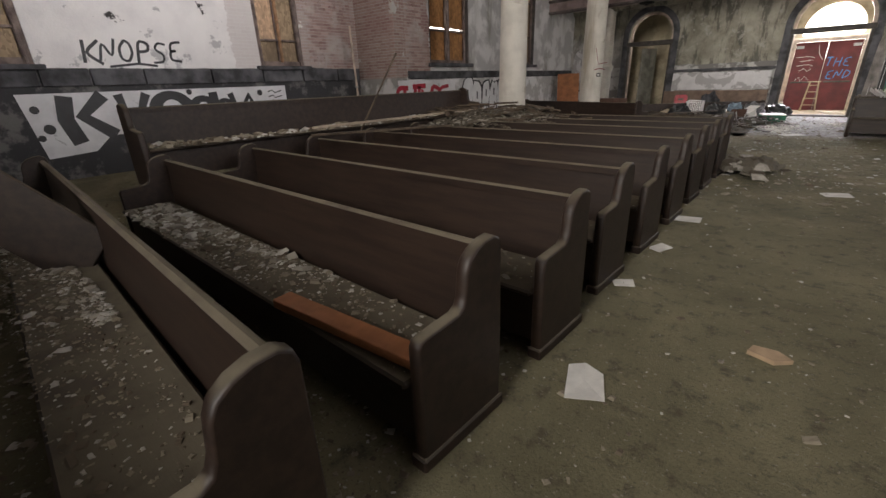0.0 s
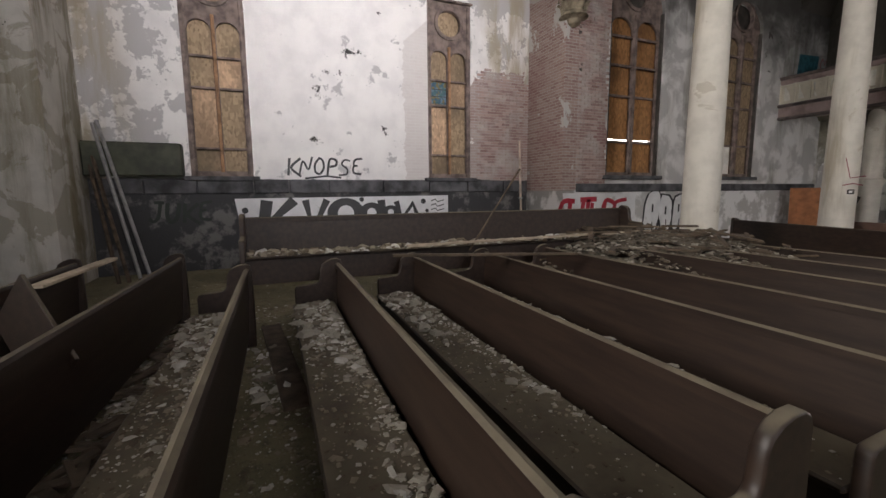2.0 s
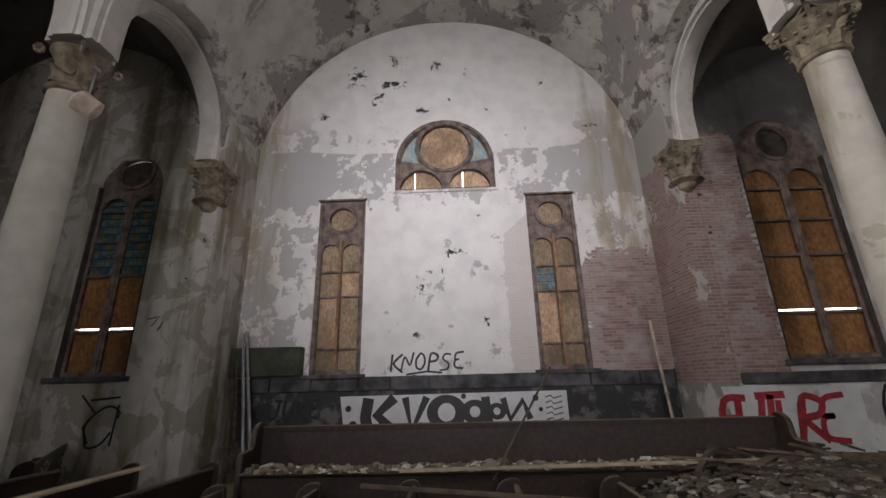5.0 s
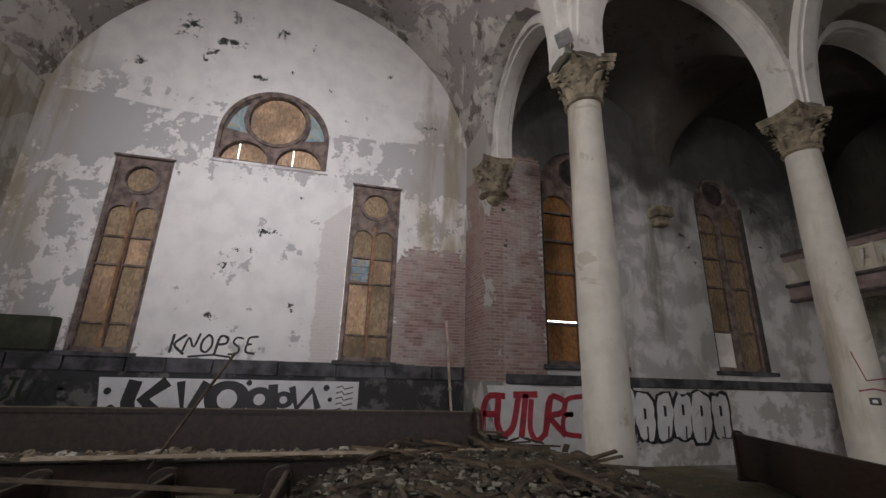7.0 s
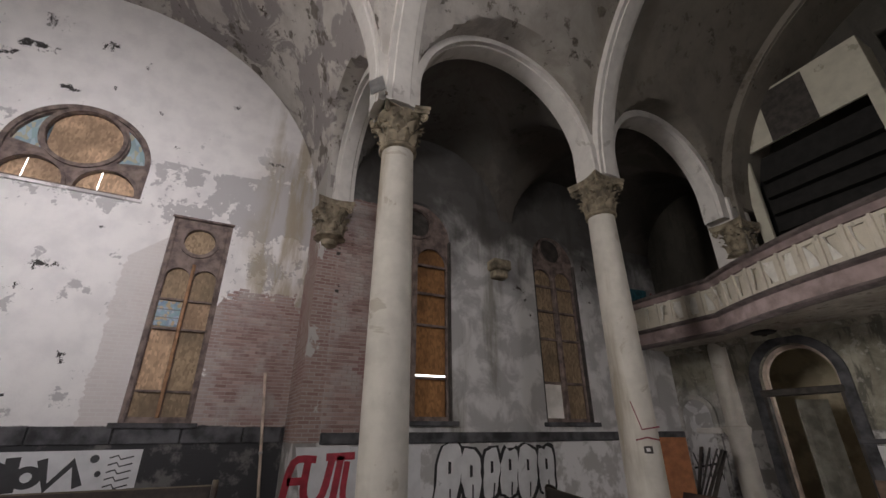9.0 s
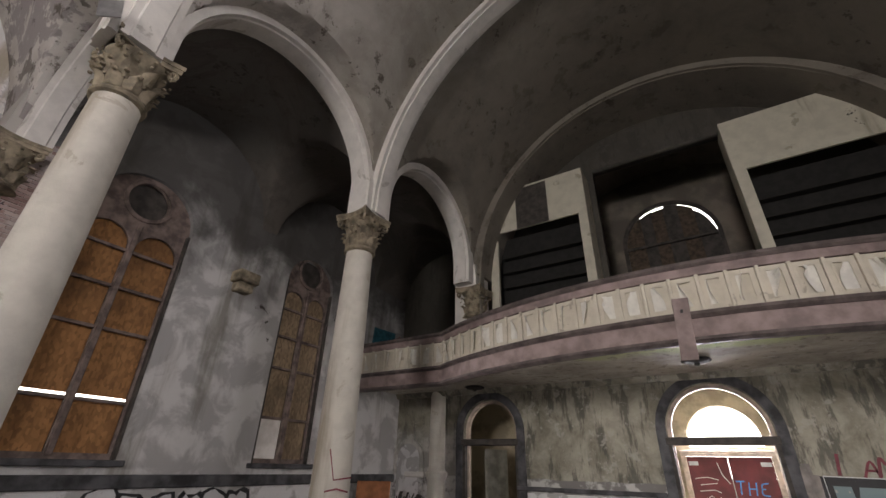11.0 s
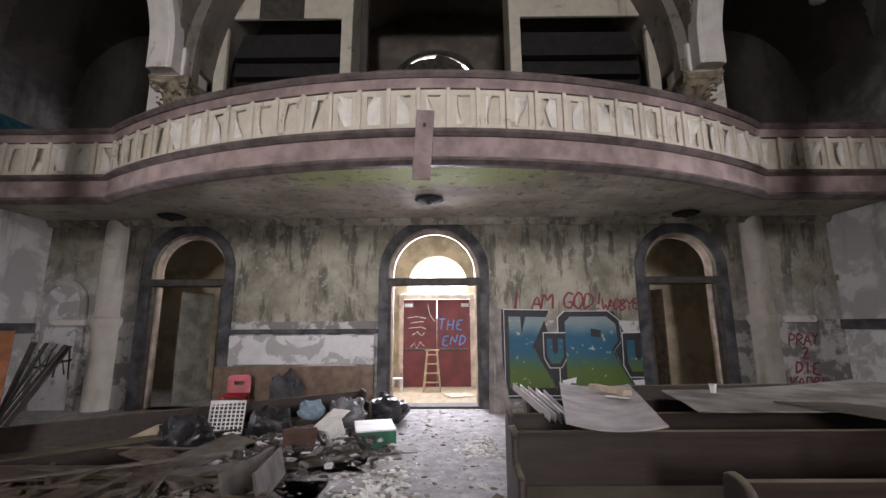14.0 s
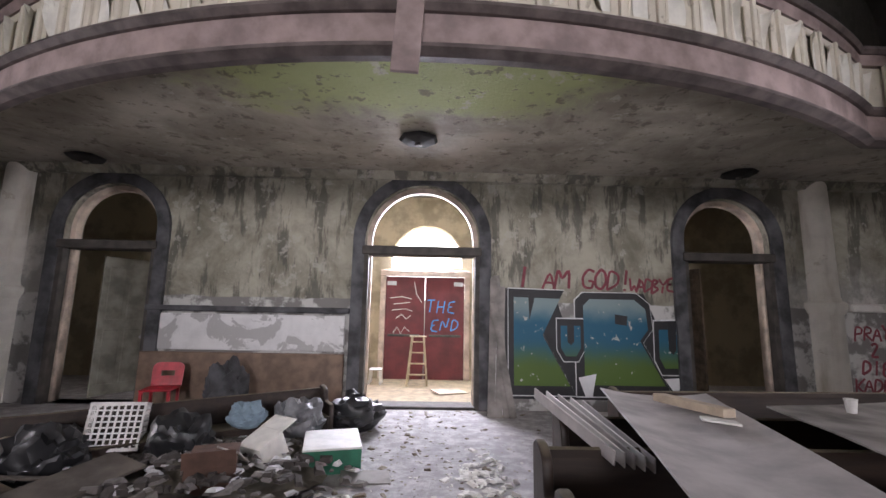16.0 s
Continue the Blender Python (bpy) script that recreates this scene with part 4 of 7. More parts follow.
def aisle_window(side, y0, y1, z0, zs, name, label, glass=False, dirt=None, leak=0.0, film=False):
    """Round-headed twin light with a roundel above, boarded with gaps that let in daylight."""
    w = thing(name, label, "window", "", None, "structure")
    x = XA + side * UA
    inn = x + side * 0.16
    c, r = (y0 + y1) / 2, (y1 - y0) / 2
    lw = r - 0.16
    lh = zs - 0.25
    holes = [arc(c, zs + 0.42, 0.40, 0, 350, 26)]
    for s in (-1, 1):
        a, b = sorted((c + s * 0.06, c + s * (0.06 + lw)))
        holes.append(arched(a, b, z0 + 0.1, lh - lw / 2, 14))
    plate("tracery", arched(y0 + 0.003, y1 - 0.003, z0 + 0.003, zs, 26), holes, 0.09, M_FRAME, wall_x(inn), w)
    plate("roundel_ring", arc(c, zs + 0.42, 0.48, 0, 350, 30), [arc(c, zs + 0.42, 0.405, 0, 350, 30)], 0.06, M_FRAME, wall_x(inn - side * 0.07), w)
    part("mullion", one_box(inn - side * 0.05 - 0.05, inn - side * 0.05 + 0.05, c - 0.05, c + 0.05, z0 + 0.05, lh + 0.1, None, 0.015), M_FRAME, w)
    back = inn + side * 0.1
    cuts = [z0 + 0.05, z0 + 1.02, z0 + 2.2, z0 + 3.0, z0 + 3.75, lh + 0.25]
    rng = random.Random(int(y0 * 7) + 3)
    for s in (-1, 1):
        a, b = sorted((c, c + s * (r - 0.02)))
        for i, (q0, q1) in enumerate(zip(cuts, cuts[1:])):
            gap = 0.055 if i == 0 and not film else 0.006
            if glass and i >= 2:
                part("stained_pane", one_box(back - 0.008, back + 0.008, a, b, q0, q1 - 0.005), M_DIMGLASS, w, "dim leaded stained glass")
                for k in range(1, 4):
                    zz = q0 + (q1 - q0) * k / 4
                    part("lead", one_box(back - side * 0.02 - 0.008, back - side * 0.02 + 0.008, a, b, zz - 0.008, zz + 0.008), M_BLACK, w)
            elif film and i == 0 and s < 0:
                part("film_pane", one_box(back - 0.004, back + 0.004, a, b, q0, q1 - 0.006), M_FROST, w, "pale film over the lower pane")
            else:
                part("board", one_box(back - 0.012, back + 0.012, a, b, q0, q1 - gap), dirt or M_DIRTY, w)
            part("bar", one_box(inn - 0.035, inn + 0.035, a + 0.05, b - 0.05, q1 - gap - 0.06, q1 - gap, None, 0.008), M_FRAME, w)
    top = arc(c - leak, zs + 0.0, r - 0.01 - leak / 2, 8, 172, 20)
    plate("board", [(c - r, lh + 0.25), (c + r - 0.01, lh + 0.25)] + top, [], 0.02, M_JAMB, wall_x(back), w, "dark charred board")
    part("sill", one_box(*sorted((x - side * 0.12, x + side * 0.25)), y0 - 0.1, y1 + 0.1, z0 - 0.1, z0 + 0.004, None, 0.015), M_STONE, w, "dark stone sill")
    for s in (-1, 1):
        part("jamb", one_box(*sorted((x + side * 0.02, x + side * 0.14)), c + s * (r - 0.035) - 0.03, c + s * (r - 0.035) + 0.03, z0, zs, None, 0.01), M_JAMB, w)
    return w


aisle_window(-1, *AW1, 2.1, 6.55, "window_3", "round-headed window boarded with rust-brown panels, daylight in the gaps", leak=0.10)
aisle_window(-1, *AW2, 2.1, 6.6, "window_4", "narrow round-headed window, dark boards and a pale lower pane", dirt=M_PLY, film=True)
aisle_window(-1, *AW3, 2.1, 6.4, "window_5", "round-headed window with stained glass above boards", glass=True)
aisle_window(1, *AW1, 2.1, 6.55, "window_6", "round-headed boarded window of the far aisle")
aisle_window(1, *AW2, 2.1, 6.6, "window_7", "narrow round-headed boarded window of the far aisle", film=True)


# ---- stone course and trim ----
def stone_course(side):
    c = thing("stone_course", "dark slate ledge course along the transept wall", "ledge", "", None, "structure")
    x = XA + side * UT
    y = YT - 5.15
    rng = random.Random(3)
    while y < YT + 5.1:
        L = min(rng.uniform(0.75, 1.35), YT + 5.15 - y)
        part("stone", one_box(*sorted((x - side * rng.uniform(0.05, 0.075), x + side * 0.02)), y, y + L - 0.025, 1.69, 2.0, None, 0.012), M_STONE, c)
        y += L


stone_course(-1)
for s in (-1, 1):
    t = link("trim", one_box(*sorted((XA + s * (UA - 0.07), XA + s * (UA + 0.02))), 9.2, YW, 1.66, 1.88, None, 0.02), M_STONE)
    structure(t, "dark ledge along the aisle wall", "trim")
structure(link("trim", one_box(XA - UT - 0.0, XA - UT + 0.28, -1.64, 0.05, 2.05, 2.72, None, 0.03), plain("slimy_board", (0.045, 0.05, 0.03), 0.6, 0, 0.5, 3.0)), "dark green slimy panel on the wall", "panel")

# ---- entrance wall: doors, dado, pilasters ----
def door_arch(x0, x1, zs, name, label, fan=True):
    d = thing(name, label, "door frame", "", None, "structure")
    r = (x1 - x0) / 2
    c = (x0 + x1) / 2
    ring = [(x0 - 0.22, 0.0)] + [(x0 - 0.22, zs)] + arc(c, zs, r + 0.22, 180, 0, 26) + [(x1 + 0.22, 0.0), (x1 + 0.012, 0.0)] + arc(c, zs, r + 0.012, 0, 180, 26) + [(x0 - 0.012, 0.0)]
    plate("architrave", ring, [], 0.09, M_STONE, wall_y(YW - 0.042), d, "dark grey moulded architrave")
    ring = [(x0 + 0.004, 0.0), (x0 + 0.004, zs)] + arc(c, zs, r - 0.004, 180, 0, 26) + [(x1 - 0.004, 0.0), (x1 - 0.09, 0.0)] + arc(c, zs, r - 0.09, 0, 180, 26) + [(x0 + 0.09, 0.0)]
    plate("jamb", ring, [], 0.16, M_TRIM, wall_y(YW + 0.2), d, "pale pinkish painted door jamb")
    part("transom", one_box(x0 - 0.05, x1 + 0.05, YW - 0.10, YW + 0.30, Z_TR - 0.13, Z_TR + 0.03, None, 0.015), M_JAMB, d, "dark wooden transom bar")
    for xx in (x0 + 0.02, x1 - 0.02):
        part("post", one_box(xx - 0.05, xx + 0.05, YW - 0.06, YW + 0.1, 0.0, Z_TR - 0.13, None, 0.01), M_JAMB, d)
    return d


door_arch(*C_DOOR, 2.98, "door_centre", "arched central doorway, doors gone, open to the bright vestibule")
door_arch(*L_DOOR, 3.08, "door_left", "arched side doorway with the door standing open")
door_arch(*R_DOOR, 3.08, "door_right", "arched side doorway with graffiti on the wall beyond")
structure(link("threshold", one_box(C_DOOR[0], C_DOOR[1], YW - 0.05, YW + T, 0.003, 0.05, None, 0.012), M_JAMB), "worn dark wooden threshold", "threshold")
structure(link("floor_vestibule", one_box(-3.28, 3.08, YW + T, YV, 0.003, 0.04), plain("vestibule_floor", (0.27, 0.21, 0.13), 0.8)), "dusty tan vestibule floor", "floor")
M_LEAF = plain("grimy_door", (0.26, 0.25, 0.21), 0.75, 0, 0.35, 3.0, 0.3)
for n, xx, mt in (("open_door", -6.25, M_CREAM), ("open_door", 5.25, M_TRIM)):
    d = thing("open_door", "grimy panelled door leaf standing open in the side doorway", "door", "side doors", pose(xx, YW + T + 0.05, 0.02, 0, 0, 62 if xx < 0 else 105))
    part("leaf", one_box(0, 0.82, -0.022, 0.022, 0, 2.6, None, 0.006), M_LEAF if xx < 0 else M_LATH, d)
    for k in range(4):
        part("panel", one_box(0.1 + 0.36 * (k % 2), 0.38 + 0.36 * (k % 2), -0.034, 0.034, 0.2 + 1.2 * (k // 2), 1.2 + 1.2 * (k // 2), None, 0.008), M_LEAF if xx < 0 else M_LATH, d)
    part("knob", lathe([(0.02, 0), (0.032, 0.015), (0.02, 0.04)], 12), M_METAL, d).matrix_local = pose(0.76, -0.03, 1.05, 90)

red = thing("red_door", "red double outer doors with white and blue graffiti", "door", "", pose(XA - 0.08, YV - 0.02, 0.04))
for s in (-1, 1):
    part("leaf", one_box(*sorted((s * 0.008, s * 0.98)), -0.03, 0.03, 0, 2.5, None, 0.006), M_RED, red)
    part("hinge_plate", one_box(*sorted((s * 0.72, s * 0.95)), -0.05, -0.03, 2.28, 2.38), M_METAL, red)
    part("push_bar", one_box(*sorted((s * 0.12, s * 0.9)), -0.09, -0.05, 1.02, 1.08, None, 0.01), M_JAMB, red)
    part("trim_post", one_box(*sorted((s * 0.985, s * 1.12)), -0.07, 0.05, 0, 2.6, None, 0.01), M_TRIM, red)
part("head", one_box(-1.12, 1.12, -0.08, 0.05, 2.51, 2.66, None, 0.01), M_TRIM, red)

pan = thing("wall_panel", "white flaking painted panel above a plain brown bench back", "panel", "", pose(0, YW, 0))
part("panel", one_box(-5.0, -1.52, -0.04, 0.02, 0.95, 1.58, None, 0.01), M_WHITE, pan)
part("rail", one_box(-5.05, -1.45, -0.10, 0.02, 1.62, 1.72, None, 0.015), M_STONE, pan)
part("bench_back", one_box(-5.0, -1.5, -0.16, -0.04, 0.0, 0.92, None, 0.015), plain("bench_brown", (0.19, 0.13, 0.095), 0.7), pan, "dusty brown wooden bench back")
for s, xx in ((-1, -7.62), (1, 7.22)):
    p = thing("pilaster", "rounded pale plaster pilaster with a moulded rail", "pilaster", "entrance pilasters", pose(xx, YW + 0.05, 0))
    part("shaft", lathe([(0.30, 0), (0.30, 1.75), (0.33, 1.8), (0.37, 1.9), (0.37, 1.97), (0.3, 2.02), (0.28, 2.1), (0.27, 4.23)], 28), M_COLUMN, p, smooth=True)
    part("rail", one_box(*((0.36, 1.1) if s > 0 else (-1.1, -0.36)), -0.22, -0.06, 1.82, 1.97, None, 0.03), M_RIB, p)
    n = thing("niche", "small arched blind niche in the corner wall", "niche", "corner niches", pose(8.98 if s > 0 else -8.66, YW, 0))
    plate("niche_back", arched(-0.45, 0.45, 0.0, 2.3), [], 0.02, M_ENTRY if s > 0 else M_WHITE, Matrix(((1, 0, 0, 0), (0, 0, -1, -0.012), (0, 1, 0, 0), (0, 0, 0, 1))), n)
    ring = [(-0.58, 0), (-0.58, 2.3)] + arc(0, 2.3, 0.58, 180, 0, 20) + [(0.58, 0), (0.45, 0)] + arc(0, 2.3, 0.45, 0, 180, 20) + [(-0.45, 0)]
    plate("niche_frame", ring, [], 0.1, M_ENTRY, Matrix(((1, 0, 0, 0), (0, 0, -1, -0.05), (0, 1, 0, 0), (0, 0, 0, 1))), n)


# ---- balcony ----
Y_F = 15.95
KX, KY = 5.85, 17.65
SAG = KY - Y_F
RB = (KX ** 2 + SAG ** 2) / (2 * SAG)
CB = Y_F + RB


def front(n=44):
    """The balcony's front line from left wall to right wall."""
    a = math.degrees(math.asin(KX / RB))
    bow = [(XA + RB * math.sin(radians(t)), CB - RB * math.cos(radians(t))) for t in np.linspace(-a, a, n)]
    return [(XA - UA, KY + 0.02)] + bow + [(XA + UA, KY + 0.02)]


def sweep(line, prof, mat, name, parent, label=""):
    """A profile of (out, z) swept along a line; out is toward the nave."""
    bm = bmesh.new()
    rows = []
    for i, (x, y) in enumerate(line):
        x0, y0 = line[max(0, i - 1)]
        x1, y1 = line[min(len(line) - 1, i + 1)]
        t = Vector((x1 - x0, y1 - y0)).normalized()
        nrm = Vector((t.y, -t.x))
        rows.append([bm.verts.new((x + nrm.x * o, y + nrm.y * o, z)) for o, z in prof])
    k = len(prof)
    for a, b in zip(rows, rows[1:]):
        for i in range(k):
            bm.faces.new((a[i], b[i], b[(i + 1) % k], a[(i + 1) % k]))
    bm.faces.new(rows[0])
    bm.faces.new(rows[-1][::-1])
    bmesh.ops.recalc_face_normals(bm, faces=bm.faces[:])
    return part(name, bm, mat, parent, label)


def balcony():
    b = thing("balcony", "bowed mauve and grey balcony with torn white panel infill", "balcony", "", None, "structure")
    ln = front()
    sweep(ln, [(-0.10, 5.25), (0.10, 5.25), (0.14, 5.29), (0.12, 5.35), (-0.10, 5.36)], M_RAIL, "handrail", b, "dark worn handrail")
    sweep(ln, [(-0.06, 5.11), (0.05, 5.11), (0.07, 5.18), (0.07, 5.253), (-0.06, 5.253)], M_MAUVE, "upper_moulding", b)
    sweep(ln, [(-0.07, 4.47), (-0.02, 4.47), (-0.02, 5.112), (-0.07, 5.112)], M_PANEL, "back_panel", b)
    sweep(ln, [(-0.07, 4.37), (0.10, 4.37), (0.16, 4.41), (0.13, 4.47), (-0.07, 4.472)], M_RAIL, "lower_moulding", b, "dark dentilled moulding")
    sweep(ln, [(-0.07, 4.06), (0.06, 4.06), (0.06, 4.368), (-0.07, 4.368)], M_MAUVE, "fascia", b, "mauve painted fascia")
    sweep(ln, [(-0.07, 3.97), (0.02, 3.97), (0.12, 4.01), (0.10, 4.062), (-0.07, 4.062)], M_RAIL, "bottom_moulding", b)
    # balusters, one by one along the line
    pts = []
    acc, step = 0.0, 0.42
    for (xa, ya), (xb, yb) in zip(ln, ln[1:]):
        L = math.hypot(xb - xa, yb - ya)
        while acc < L:
            f = acc / L
            pts.append((xa + (xb - xa) * f, ya + (yb - ya) * f, math.atan2(yb - ya, xb - xa)))
            acc += step
        acc -= L
    up = Matrix(((1, 0, 0, 0), (0, 0, -1, 0), (0, 1, 0, 0), (0, 0, 0, 1)))

    def upright(bm):
        bmesh.ops.transform(bm, matrix=up, verts=bm.verts[:])
        return bm

    frame_bm = upright(sheet_mesh(rect(-0.175, 0.175, 0.02, 0.62), [rect(-0.10, 0.10, 0.10, 0.54)], 0.03))
    bead_bm = upright(sheet_mesh(rect(-0.13, 0.13, 0.07, 0.57), [rect(-0.105, 0.105, 0.095, 0.545)], 0.05))
    post_bm = one_box(-0.03, 0.03, -0.05, 0.0, 0.0, 0.64, None, 0.008)
    f0 = part("panel_frame", frame_bm, M_PANEL, b)
    d0 = part("panel_bead", bead_bm, M_PANEL, b)
    p0 = part("panel_post", post_bm, M_PANEL, b)
    flaps = []
    rng = random.Random(8)
    for k in range(7):
        bm = bmesh.new()
        curl, side = rng.uniform(0.03, 0.11), rng.choice((-1, 1))
        rows2 = []
        for r in range(7):
            v = r / 6
            row = []
            for c in range(6):
                u = c / 5
                w = 0.19 * (1 - 0.35 * rng.random() * (r > 4)) * (0.55 + 0.45 * math.sin(1.2 + v * 2.2 + k))
                off = -curl * max(0, u - 0.45) ** 1.6 * 3 * (0.3 + v)
                row.append(bm.verts.new((side * (-0.095 + w * u), off - 0.004, 0.105 + 0.43 * v)))
            rows2.append(row)
        for r0, r1 in zip(rows2, rows2[1:]):
            for c in range(5):
                bm.faces.new((r0[c], r0[c + 1], r1[c + 1], r1[c]))
        flaps.append(part("torn_paper", bm, M_FLAP, b, "curled torn paper infill"))
    for i, (x, y, a) in enumerate(pts):
        mloc = pose(x + math.sin(a) * 0.02, y - math.cos(a) * 0.02, 4.47, 0, 0, math.degrees(a))
        xx, yy = x + math.cos(a) * step / 2, y + math.sin(a) * step / 2
        mid = pose(xx + math.sin(a) * 0.02, yy - math.cos(a) * 0.02, 4.47, 0, 0, math.degrees(a))
        for src, mm in ((f0, mid), (d0, mid), (p0, mloc)):
            o = src if i == 0 else new(src.name.split(".")[0], src.data)
            o.parent, o.matrix_local = b, mm
        fsrc = flaps[i % 7]
        o = fsrc if i < 7 else new("torn_paper", fsrc.data)
        o.parent, o.matrix_local = b, mid
    # floor slab and soffit
    poly = front(40) + [(XA + UA, YW), (XA - UA, YW)]
    bm = prism(bmesh.new(), [(x, y + (0.08 if y < YW - 1 else 0)) for x, y in poly], 4.24, 4.47)
    part("soffit", bm, M_SOFFIT, b, "stained grey-brown plaster soffit with a green glow painted in")
    sweep([(XA - UA, YW - 0.1), (XA + UA, YW - 0.1)], [(-0.1, 4.1), (0.02, 4.1), (0.12, 4.237), (-0.1, 4.237)], M_ENTRY, "cove", b)
    return b


balcony()
pl = thing("loose_board", "mauve board hanging off the balcony front", "board", "", pose(-0.20, Y_F - 0.20, 4.24, -4, 3, 0))
part("plank", one_box(-0.12, 0.12, -0.02, 0.02, -0.56, 0.46, None, 0.006), M_MAUVE, pl)
part("knot_hole", one_box(-0.02, 0.02, -0.024, -0.019, 0.20, 0.26), M_BLACK, pl)
for x, y in ((-0.22, 18.35), (XA - 5.9, 19.5), (XA + 5.5, 19.5)):
    f = thing("ceiling_fitting", "broken dark ceiling light fitting", "light fitting", "soffit fittings", pose(x, y, 4.24, 0, 0, 20))
    part("plate", lathe([(0.10, -0.10), (0.26, -0.07), (0.30, -0.03), (0.22, 0.0)], 7), M_DARK, f)
    part("socket", lathe([(0.05, -0.14), (0.06, -0.1)], 10), M_JAMB, f)

# ---- organ cases on the gallery ----
def organ_case(x0, x1, label, mirror):
    c = thing("organ_case", label, "organ case", "gallery cases", pose(0, 19.2, 0))
    ox0, ox1 = x0 + (0.1 if mirror else 0.02), x1 - (0.02 if mirror else 0.1)
    part("front_panel", one_box(x0, x1, 0, 0.08, 8.90, 10.48, None, 0.01), M_CASE, c)
    part("post", one_box(x0, x0 + 0.26, -0.02, 0.1, 4.62, 8.898, None, 0.012), M_CASE, c)
    part("post", one_box(x1 - 0.26, x1, -0.02, 0.1, 4.62, 8.898, None, 0.012), M_CASE, c)
    part("side_panel", one_box(*((x1 - 0.08, x1) if not mirror else (x0, x0 + 0.08)), 0.102, 0.86, 4.62, 10.48, None, 0.01), M_CASE, c)
    # near-black back and shelves carry the shade of the open front
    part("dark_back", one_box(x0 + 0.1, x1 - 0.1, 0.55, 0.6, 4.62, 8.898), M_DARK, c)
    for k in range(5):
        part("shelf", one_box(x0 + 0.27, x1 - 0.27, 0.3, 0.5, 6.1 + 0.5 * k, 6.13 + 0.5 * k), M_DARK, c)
    if not mirror:
        # thin dark sheet on the panel stands in for a shaded gap
        part("missing_panel", one_box(x0 + 0.95, x0 + 2.0, -0.012, -0.002, 8.9, 10.4), M_JAMB, c, "dark sheet painted in for the shaded gap of a lost panel")
    return c


organ_case(-5.2, -2.05, "cream organ case with an empty dark front", False)
organ_case(1.6, 5.0, "cream organ case with flaking paint and an empty front", True)

gw = thing("window_gallery", "round-headed gallery window with broken boards and daylight in the gaps", "window", "", None, "structure")
plate("frame", arched(-1.745, 1.345, 8.005, 9.3, 26), [arched(-1.62, 1.22, 8.1, 9.3, 26)], 0.1, M_JAMB, wall_y(YV + 0.1), gw)
for k, (xa, xb) in enumerate(((-1.66, -1.02), (-1.06, -0.60), (-0.64, -0.205), (-0.195, 0.26), (0.22, 0.69), (0.65, 1.26))):
    top = [(xb + (xa - xb) * q / 6, 9.28 + math.sqrt(max(0.0, (1.50 - 0.05 * (k % 3)) ** 2 - (xb + (xa - xb) * q / 6 + 0.2) ** 2)) - 0.03) for q in range(7)]
    plate("board", [(xa, 8.02), (xb, 8.02)] + top, [], 0.02, M_JAMB if k % 2 else M_LATH, wall_y(YV + 0.18 + 0.024 * (k % 2)), gw)
part("crossbar", one_box(-1.6, 1.2, YV + 0.06, YV + 0.12, 9.2, 9.28), M_JAMB, gw)
part("mullion", one_box(-0.24, -0.16, YV + 0.055, YV + 0.125, 8.1, 10.6), M_JAMB, gw)


# ---- pews ----
PEW_D, ARM = 0.44, 0.655


def pew(length, name="pew"):
    """A pew from x = 0 to -length, its back at y = 0, facing -y."""
    p = thing(name, "dark dusty wooden church pew with curved end panels", "pew", "pews")
    end = [(-PEW_D, 0.0), (0.09, 0.0), (0.095, 0.40), (0.088, 0.88), (0.075, 0.922), (0.035, 0.945), (-0.03, 0.94), (-0.085, 0.918), (-0.13, 0.88), (-0.15, 0.835), (-0.157, 0.77), (-0.162, ARM + 0.07), (-0.175, ARM + 0.03), (-0.205, ARM + 0.01), (-0.40, ARM - 0.005), (-0.425, ARM - 0.015), (-0.44, ARM - 0.045), (-0.44, 0.3)]
    turn = Matrix(((0, 0, 1, 0), (1, 0, 0, 0), (0, 1, 0, 0), (0, 0, 0, 1)))
    bm = sheet_mesh(end, [], 0.065)
    bmesh.ops.transform(bm, matrix=turn, verts=bm.verts[:])
    es = [e for e in bm.edges if len(e.link_faces) == 2 and e.calc_face_angle(0) > 1.0]
    bmesh.ops.bevel(bm, geom=es, offset=0.01, segments=1, affect="EDGES")
    e1 = part("end_panel", bm, M_PEW, p)
    e1.location = (-0.033, 0, 0)
    e2 = new("end_panel", e1.data)
    e2.parent, e2.location = p, (-length + 0.033, 0, 0)
    part("plinth", one_box(-0.075, 0.012, -PEW_D - 0.015, 0.105, 0.0, 0.07, None, 0.008), M_PEW, p)
    bm = bmesh.new()
    box(bm, -length + 0.066, -0.066, -0.012, 0.012, 0.10, 0.86, Matrix.Rotation(radians(-3), 4, "X"), 0.0)
    part("backrest", bm, M_PEW, p)
    bm = bmesh.new()
    prof = [(0.012, 0.835), (0.066, 0.835), (0.07, 0.865), (0.06, 0.89), (0.036, 0.898), (0.012, 0.885)]
    a = [bm.verts.new((-0.066, y, z)) for y, z in prof]
    b = [bm.verts.new((-length + 0.066, y, z)) for y, z in prof]
    for i in range(6):
        bm.faces.new((a[i], a[(i + 1) % 6], b[(i + 1) % 6], b[i]))
    bm.faces.new(a[::-1]); bm.faces.new(b)
    bmesh.ops.recalc_face_normals(bm, faces=bm.faces[:])
    part("top_rail", bm, M_PEW, p, "rounded top rail, dusty")
    part("seat", one_box(-length + 0.066, -0.066, -0.47, -0.02, 0.41, 0.445, None, 0.012), M_PEW, p, "seat board under plaster dust")
    part("apron", one_box(-length + 0.066, -0.066, -0.42, -0.40, 0.10, 0.408), M_PEW, p)
    for me in {o.data for o in p.children}:
        me.transform(Matrix.Diagonal((1, 1, 0.97, 1)))
    return p


